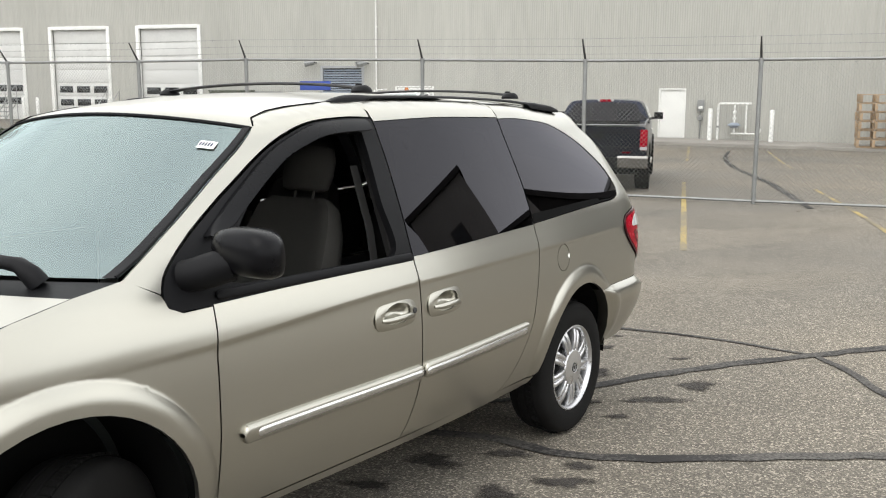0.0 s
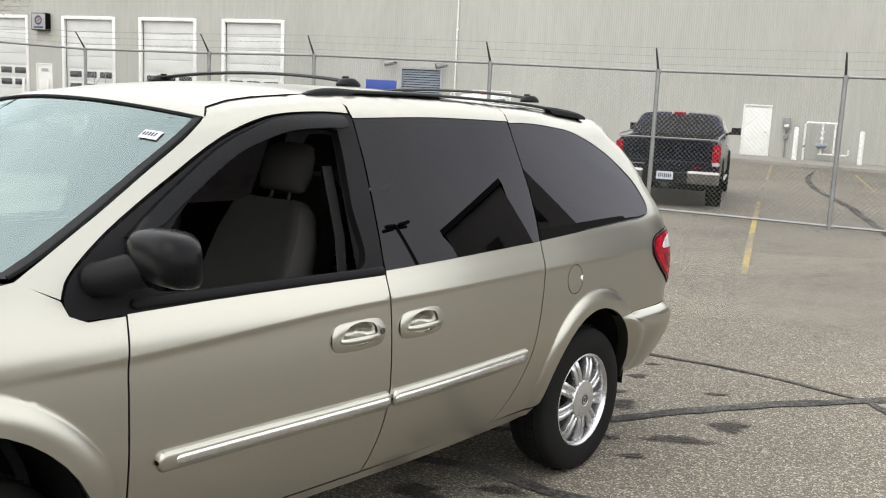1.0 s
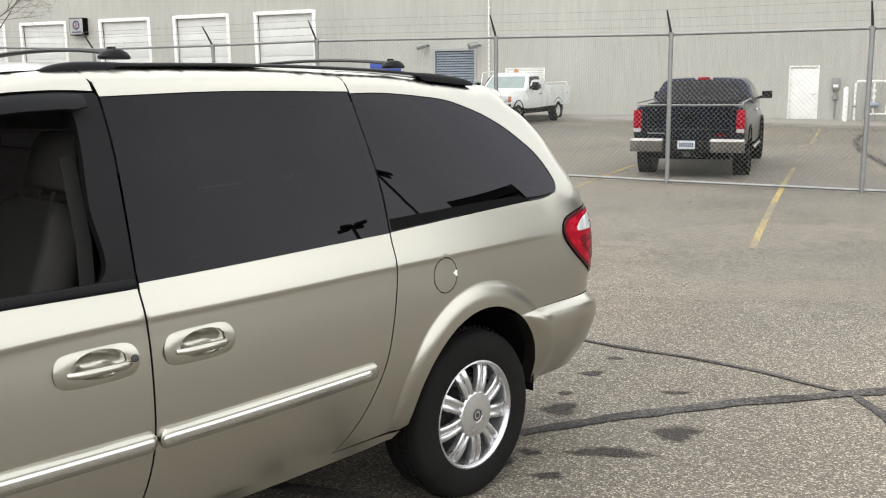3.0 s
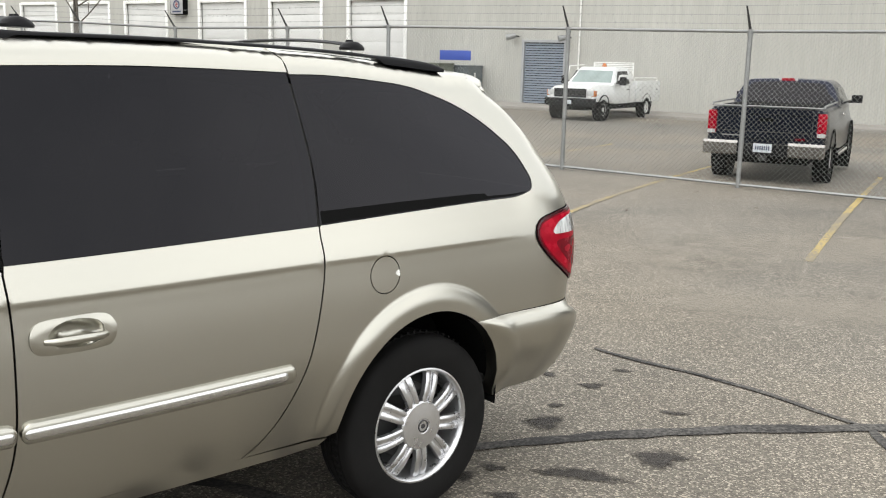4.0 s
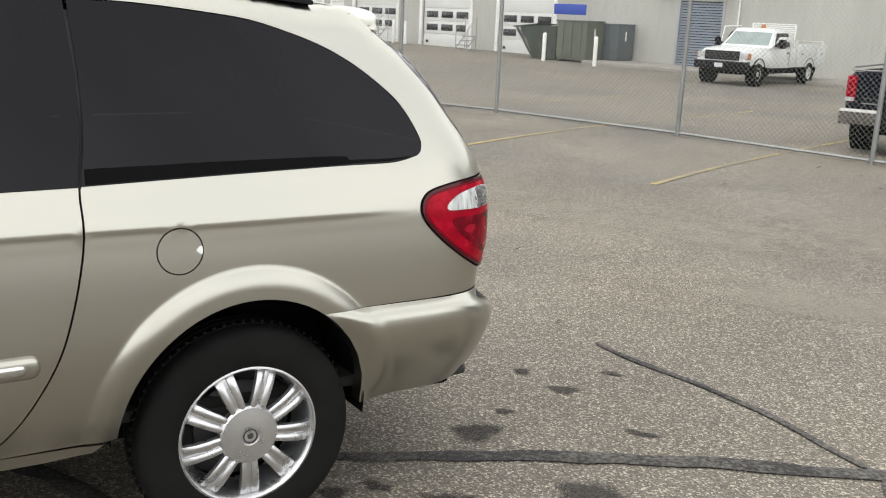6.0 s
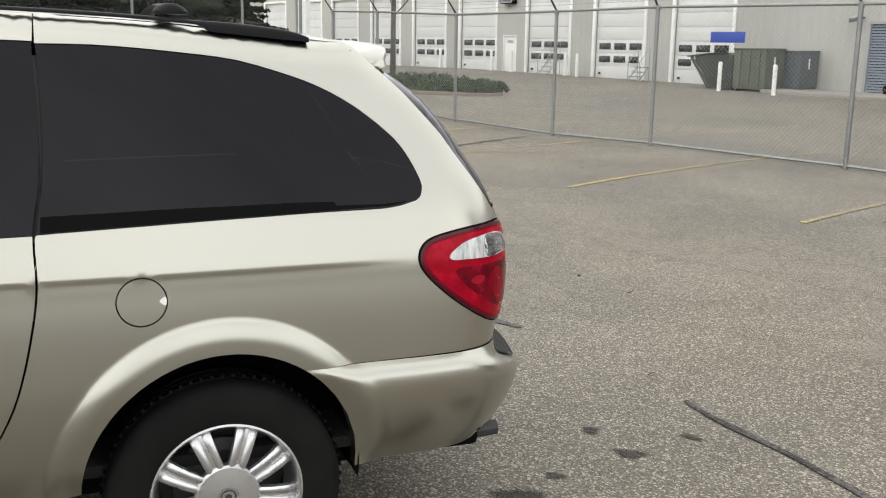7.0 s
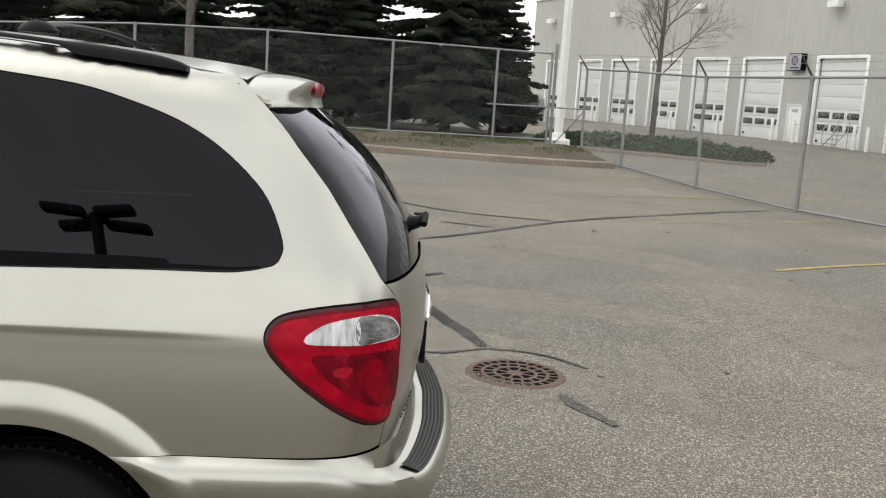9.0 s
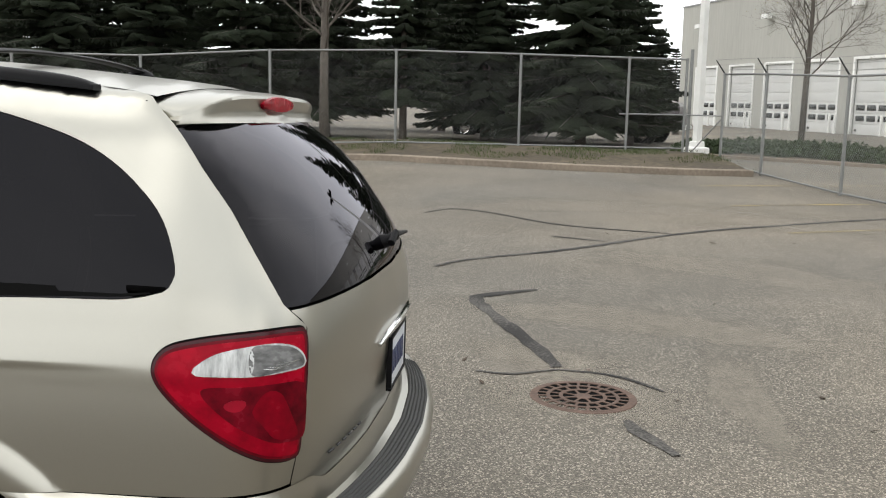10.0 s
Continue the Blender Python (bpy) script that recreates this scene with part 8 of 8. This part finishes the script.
for s in (1, -1):
    head_lamp = part("head_lamp", boxed((4.16, s * 0.66, 0.90), (4.30, s * 0.93, 1.10), 0.03), "clear_lens", ut)
    part("indicator", boxed((4.08, s * 0.84, 0.88), (4.285, s * 0.965, 1.09), 0.02), "amber", head_lamp)
    side_window([(1.30, 1.32), (2.50, 1.32), (2.15, 1.78), (1.30, 1.80)], 0.985, s, ut, lean=0.28, zref=1.32)
    bm = lofted([[(2.42 + dx, s * y, 1.42 + dz) for dx, dz in ((-0.06, -0.14), (0.06, -0.14), (0.06, 0.16), (-0.06, 0.16))] for y in (1.10, 1.13, 1.30, 1.32)])
    mir = part("door_mirror", bm, "black_plastic", ut)
    part("mirror_arm", tubed([(2.42, s * 0.97, 1.38), (2.42, s * 1.12, 1.40)], 0.02, 8), "black_plastic", mir)
    part("door_seam", boxed((1.28, s * 0.992, 0.66), (1.29, s * 1.0, 1.28), 0.001), "rail_dark", ut)
    part("door_handle", boxed((1.36, s * 0.99, 1.10), (1.52, s * 1.02, 1.14), 0.01), "black_plastic", ut)
    plain_wheel(ut, -0.45, s * 0.88, 0.40, 0.27, s, "white_steel")
    plain_wheel(ut, 3.5, s * 0.86, 0.40, 0.26, s, "alloy")
    for x in (-0.45, 3.5):
        bm = bmesh.new()
        lathe(bm, [(0.0, -0.12), (0.48, -0.12), (0.48, 0.142), (0.45, 0.146), (0.445, 0.10), (0, 0.10)], 32, pose(x, s * 0.86, 0.46, 0, 0, 0 if s > 0 else 180))
        bmesh.ops.recalc_face_normals(bm, faces=bm.faces[:])
        part("wheel_arch", bm, "matte_black", ut)
    locker = part("tool_locker", boxed((-1.80, s * 0.62, 0.62), (0.60, s * 1.0, 1.42), 0.02), WP, ut)
    for a, b in ((-1.75, -1.0), (0.08, 0.56)):
        dr = part("locker_door", boxed((a, s * 1.0, 0.68), (b, s * 1.015, 1.37), 0.006), WP, locker)
        part("latch", boxed(((a + b) / 2 - 0.04, s * 1.015, 1.06), ((a + b) / 2 + 0.04, s * 1.03, 1.12), 0.004), "rail_dark", dr)
    dr = part("locker_door", boxed((-0.95, s * 1.0, 1.02), (0.04, s * 1.015, 1.37), 0.006), WP, locker)
    part("rack_rail", tubed([(-1.75, s * 0.85, 1.42), (-1.75, s * 0.85, 1.54), (0.5, s * 0.85, 1.54), (0.5, s * 0.85, 1.42)], 0.02, 6), "white_trim", ut)
part("bed_floor", boxed((-1.80, -0.62, 0.62), (0.60, 0.62, 0.80)), WP, ut)
rack = part("headache_rack", boxed((0.64, -0.85, 1.4), (0.68, -0.80, 2.12), 0.01), "white_trim", ut, "white perforated cab guard")
part("guard_post", boxed((0.64, 0.80, 1.4), (0.68, 0.85, 2.12), 0.01), "white_trim", rack)
for k in range(9):
    part("guard_bar", boxed((0.645, -0.80, 1.55 + k * 0.067), (0.675, 0.80, 1.585 + k * 0.067), 0.004), "white_trim", rack)
beacon = bmesh.new()
lathe(beacon, [(0.0, 0.14), (0.06, 0.13), (0.085, 0.05), (0.09, 0.0), (0, 0)], 20, pose(1.5, 0.0, 1.94, 90))
bmesh.ops.recalc_face_normals(beacon, faces=beacon.faces[:])
part("beacon", beacon, "amber", ut, "amber roof beacon")
part("chassis", boxed((-1.75, -0.7, 0.38), (4.3, 0.7, 0.66), 0.04), "matte_black", ut)
part("side_rail", tubed([(2.45, -1.08, 1.45), (2.2, -1.12, 1.95), (1.2, -1.0, 2.0)], 0.02, 6), "white_trim", ut)

# dark road tractor behind the spruces
SEMI = pose(-26.2, 30.05, 0.12, 0, 0, 36.3)
st = thing("road_tractor", SEMI, "dark road tractor parked behind spruce trees", "truck")
for x in (0.0, -6.1, -7.5):
    for s in (1, -1):
        plain_wheel(st, x, s * 1.05, 0.52, 0.34, s, "chrome", 0.56)
part("frame", boxed((-8.6, -0.5, 0.6), (1.2, 0.5, 0.95), 0.04), "matte_black", st)
part("bonnet", lofted([rect_ring(-1.6, 1.05, 0.75, 2.1, 0.15), rect_ring(0.2, 1.0, 0.75, 1.85, 0.2), rect_ring(1.1, 0.85, 0.70, 1.65, 0.2), rect_ring(1.25, 0.8, 0.7, 1.5, 0.2)]), "semi_red", st)
part("cab", lofted([rect_ring(-5.2, 1.2, 0.9, 3.6, 0.1), rect_ring(-3.2, 1.2, 0.8, 3.7, 0.1), rect_ring(-2.6, 1.2, 0.8, 3.0, 0.15), rect_ring(-1.6, 1.15, 0.8, 2.2, 0.15)]), "semi_red", st)
part("bumper", boxed((1.1, -1.15, 0.45), (1.4, 1.15, 0.8), 0.04), "chrome", st)
for s in (1, -1):
    bm = bmesh.new()
    tube(bm, [(-4.6, s * 1.0, 0.75), (-2.2, s * 1.0, 0.75)], 0.3, 16)
    part("fuel_tank", bm, "rail_dark", st)
    part("step_strip", boxed((-4.6, s * 1.28, 0.98), (-2.2, s * 1.31, 1.02), 0.005), "chrome", st)
    part("mudguard", boxed((-8.3, s * 0.85, 1.1), (-5.5, s * 1.22, 1.16), 0.02), "matte_black", st)
part("trailer_nose", boxed((-14.5, -1.25, 1.25), (-5.6, 1.25, 3.9), 0.05), "semi_dark", st)

# ---- trees ----


def spruce(x, y, z0, height, radius, seed, bare=0.0):
    """A spruce: a tapered trunk, whorls of drooping limbs, and many small needle sprays with gaps between."""
    r = np.random.default_rng(seed)
    t = thing("spruce_tree", Matrix.Translation((x, y, z0)), "tall dark green spruce tree with drooping boughs", "tree", "spruces behind the fence")
    bm = bmesh.new()
    tube(bm, [(0, 0, -0.3), (0.02, 0, height * 0.4), (0, 0.02, height)], [radius * 0.055, radius * 0.04, 0.015], 9)
    part("trunk", bm, "bark", t, smooth=180)
    v, f, bv = [], [], bmesh.new()
    z = max(0.35, bare)
    while z < height - 0.2:
        k = 1 - z / height
        L = radius * (k ** 0.75) * (0.55 + 0.45 * min(1, z / 1.2))
        n = int(6 + 3 * r.random())
        a0 = r.uniform(0, 6.28)
        for i in range(n):
            a = a0 + 6.283 * i / n + r.uniform(-0.25, 0.25)
            l = L * r.uniform(0.62, 1.12)
            if l < 0.15 or r.random() < 0.07:
                continue
            droop = r.uniform(0.12, 0.32)
            d = np.array([math.cos(a), math.sin(a), 0.0])
            sd = np.array([-math.sin(a), math.cos(a), 0.0])
            m = max(int(l / 0.10), 3)
            prev = None
            tube(bv, [tuple(d * l * u + np.array([0, 0, z + 0.12 * u - droop * l * u * u + (0.10 * l * u**4)])) for u in (0, 0.5, 1.0)], [0.022 * k + 0.012, 0.014 * k + 0.008, 0.004], 4, False)
            for j in range(m):
                u = (j + r.random()) / m
                c = d * l * u + np.array([0, 0, z + 0.12 * u - droop * l * u * u + 0.10 * l * u**4])
                wid = l * 0.34 * (1 - u) * (0.35 + u) * 1.9 + 0.10
                for side in (-1, 1):
                    for q in range(4):
                        w = wid * r.uniform(0.35, 1.0)
                        tip = c + side * sd * w + d * w * r.uniform(0.35, 0.8) + np.array([0, 0, -w * r.uniform(0.15, 0.6)])
                        ax = tip - c
                        p = np.cross(ax, [0, 0, 1.0])
                        p = p / (np.linalg.norm(p) + 1e-9) * r.uniform(0.028, 0.055)
                        up = np.array([0, 0, r.uniform(0.02, 0.05)])
                        b = len(v)
                        mid = c + ax * 0.45
                        v += [tuple(c), tuple(mid + p), tuple(tip), tuple(mid - p), tuple(mid + up * 1.6), tuple(mid - up * 2.0)]
                        f += [(b, b + 1, b + 2), (b, b + 2, b + 3), (b, b + 4, b + 2), (b, b + 2, b + 5)]
        z += 0.20 + 0.10 * r.random() + 0.08 * k
    bmesh.ops.recalc_face_normals(bv, faces=bv.faces[:])
    tagged(part("branchwork", bv, "bark", t, smooth=180), kind="stuff")
    me = bpy.data.meshes.new("crown")
    me.from_pydata(v, [], f)
    me.materials.append(M["spruce"])
    o = new("crown", me)
    o.parent = t
    return t


def bare_tree(x, y, z0, height, seed, spread=0.55, trunk=0.13, buds=900, label="bare young tree with fine spring buds"):
    """A leafless tree: trunk, limbs and fine twigs, with small buds on the ends."""
    r = random.Random(seed)
    t = thing("bare_tree", Matrix.Translation((x, y, z0)), label, "tree")
    bm, ends = bmesh.new(), []
    tw = bmesh.new()

    def grow(target, p, d, length, rad, level):
        pts, rr = [p], [rad]
        n = 4 if level < 2 else 3
        q, e = Vector(p), Vector(d)
        for i in range(n):
            e = (e + Vector((r.gauss(0, 0.10), r.gauss(0, 0.10), 0.06 + r.gauss(0, 0.06)))).normalized()
            q = q + e * length / n
            pts.append(q.copy())
            rr.append(rad * (1 - 0.65 * (i + 1) / n))
        tube(target, pts, rr, 7 if level < 2 else 4, False)
        if level >= 2:
            ends.extend(pts[1:])
        if level < 4:
            kids = (0, 7, 6, 5, 4)[level] if level else 0
            for i in range(kids):
                u = r.uniform(0.25, 1.0)
                k = min(int(u * n), n - 1)
                c = pts[k].lerp(pts[k + 1], u * n - k)
                side = e.orthogonal().normalized()
                side.rotate(Matrix.Rotation(r.uniform(0, 6.28), 3, e))
                grow(tw if level >= 1 else bm, c, (e * r.uniform(0.5, 0.9) + side * r.uniform(0.5, 0.9)).normalized(), length * r.uniform(0.38, 0.62), rr[k] * 0.55, level + 1)

    top = Vector((r.uniform(-0.1, 0.1), r.uniform(-0.1, 0.1), height * 0.92))
    pts = [Vector((0, 0, -0.2)), Vector((0.02, 0, height * 0.25)), Vector((0.05, 0.03, height * 0.5)), Vector((0.0, 0.06, height * 0.75)), top]
    tube(bm, pts, [trunk, trunk * 0.85, trunk * 0.62, trunk * 0.36, trunk * 0.12], 10)
    for i in range(30):
        u = 0.28 + 0.68 * i / 29
        z = height * u
        a = i * 2.4 + r.uniform(-0.4, 0.4)
        d = Vector((math.cos(a), math.sin(a), 0.55 + 0.5 * u)).normalized()
        grow(bm, Vector((0.03, 0.02, z)), d, height * spread * (1.05 - u) * r.uniform(0.75, 1.1) + 0.5, trunk * 0.30 * (1.15 - u), 1)
    bmesh.ops.recalc_face_normals(bm, faces=bm.faces[:])
    part("trunk", bm, "bark", t, smooth=180)
    tagged(part("crown", tw, "bark", t, smooth=180), kind="stuff")
    if buds:
        pick = [r.choice(ends) + Vector((r.gauss(0, 0.05), r.gauss(0, 0.05), r.gauss(0, 0.05))) for _ in range(buds)]
        v, f = leaf_cloud(pick, 0.05, seed)
        me = bpy.data.meshes.new("buds")
        me.from_pydata(v, [], f)
        me.materials.append(M["bud"])
        o = new("buds", me)
        o.parent = t


FWD, RIGHT, EYE10 = Vector((-0.8816, 0.472)), Vector((0.472, 0.8816)), Vector((3.205, 5.017))


def beyond(depth, u):
    """A place beyond the verge: depth metres along the verge's outlook, u metres to its right for each metre of depth."""
    p = EYE10 + (FWD + RIGHT * u) * depth
    return p.x, p.y


for depth, u, h, rad, seed, low in ((33, 0.145, 9.8, 3.7, 1, 0.95), (36, 0.045, 10.5, 3.3, 2, 1.0), (33, -0.04, 9.0, 2.6, 3, 1.6), (36, -0.12, 11, 3.2, 4, 1.3), (34, -0.205, 10, 3.1, 5, 1.0), (35, -0.30, 11, 3.2, 6, 0.8),
                                    (34, -0.40, 10, 3.3, 7, 0.5), (36, -0.50, 11, 3.3, 8, 0.5), (35, -0.62, 10, 3.2, 9, 0.5), (43, 0.0, 12, 3.4, 10, 2.2), (44, -0.16, 12.5, 3.6, 11, 2.0), (45, -0.27, 12, 3.6, 12, 2.0), (34.5, 0.197, 6.6, 2.6, 13, 0.9), (44, -0.36, 12, 3.6, 16, 1.8), (45, -0.46, 12, 3.6, 17, 1.5)):
    spruce(*beyond(depth, u), 0.12, h, rad, seed, low)
for depth, u, h, seed in ((95, 0.225, 8.5, 21), (100, 0.24, 7.5, 22), (90, 0.215, 7.0, 23)):
    spruce(*beyond(depth, u), 0.2, h, 2.6, seed, 0.3)
bare_tree(-18.9, 30.2, 0.20, 8.6, 4, 0.34, 0.105)
bare_tree(*beyond(28.5, -0.122), 0.32, 9.5, 9, 0.40, 0.15, 0, "bare grey deciduous tree behind the fence")


# ---- behind the camera: what the glass and paint mirror ----
M["lamp_bronze"] = material("dark_bronze", (0.10, 0.093, 0.085), 0.6, vary=0.1)


def lamp_post(x, y, turn, tall):
    p = thing("parking_lamp", Matrix.Translation((x, y, 0)) @ pose(0, 0, 0, 0, 0, turn), "tall dark parking lot lamp with two pairs of heads", "street lamp", "parking lamps")
    bm = bmesh.new()
    tube(bm, [(0, 0, 0), (0, 0, tall)], [0.09, 0.075], 10)
    part("pole", bm, "lamp_bronze", p)
    bm = bmesh.new()
    lathe(bm, [(0.28, 0), (0.28, 0.6), (0.26, 0.65), (0, 0.65)], 20, pose(0, 0, 0, 90))
    bmesh.ops.recalc_face_normals(bm, faces=bm.faces[:])
    part("base", bm, "concrete", p)
    for s in (1, -1):
        part("arm", tubed([(0, 0, tall - 0.06), (0.2 * s, 0, tall - 0.02)], 0.05, 8), "lamp_bronze", p)
        for k in (1, -1):
            part("lamp_head", boxed((0.08 * s, 0.085 * k - 0.06, tall - 0.09), (0.72 * s, 0.085 * k + 0.06, tall + 0.03), 0.05, pose(0, 0, 0, 0, 0, 5 * k * s)), "lamp_bronze", p)


lamp_post(5.55, 0.37, 85, 6.68)
lamp_post(20.8, 11.65, 67, 10.2)


def office(m, length, depth, height, roof_h, label, wall, floors):
    """A commercial block with rows of windows and a low roof."""
    b = thing("office_building", m, label, "building")
    part("wall", boxed((-length / 2, 0, 0), (length / 2, depth, height), 0.02), wall, b, smooth=0)
    bm = bmesh.new()
    loft(bm, [[(-length / 2 - 0.15, y, z), (length / 2 + 0.15, y, z)] + [(length / 2 + 0.15, y, z - 0.25), (-length / 2 - 0.15, y, z - 0.25)] for y, z in ((-0.15, height + 0.2), (depth / 2, height + roof_h), (depth + 0.15, height + 0.2))])
    bmesh.ops.recalc_face_normals(bm, faces=bm.faces[:])
    part("roof", bm, "office_roof", b, smooth=0)
    n = max(int(length / 2.2), 1)
    for k in range(n):
        x = -length / 2 + (k + 0.5) * length / n
        for z in floors:
            w = part("window", boxed((x - 0.45, -0.06, z), (x + 0.45, 0.05, z + 1.2), 0.02), "office_roof", b)
            part("pane", boxed((x - 0.37, -0.075, z + 0.08), (x + 0.37, -0.061, z + 1.12), 0.01), "dark_glass", w)
    return b


M["office_wall"] = material("office_render", (0.27, 0.26, 0.24), 0.9, vary=0.1, scale=0.5, grain=0.08, grain_scale=8)
M["office_roof"] = material("office_roof", (0.045, 0.042, 0.04), 0.85, vary=0.15, scale=1)
M["dark_brick"] = material("dark_brick", (0.030, 0.027, 0.025), 0.9, vary=0.2, scale=1)
office(pose(22.9, 16.6, 0, 0, 0, -61.7), 3.9, 12, 10.2, 0.4, "grey three-storey office block across the lot", "office_wall", (1.0, 4.2, 7.4))
office(pose(25.5, 27.2, 0, 0, 0, -90), 13.6, 14, 7.8, 0.8, "long dark brick wing across the lot", "dark_brick", (1.0, 4.4))
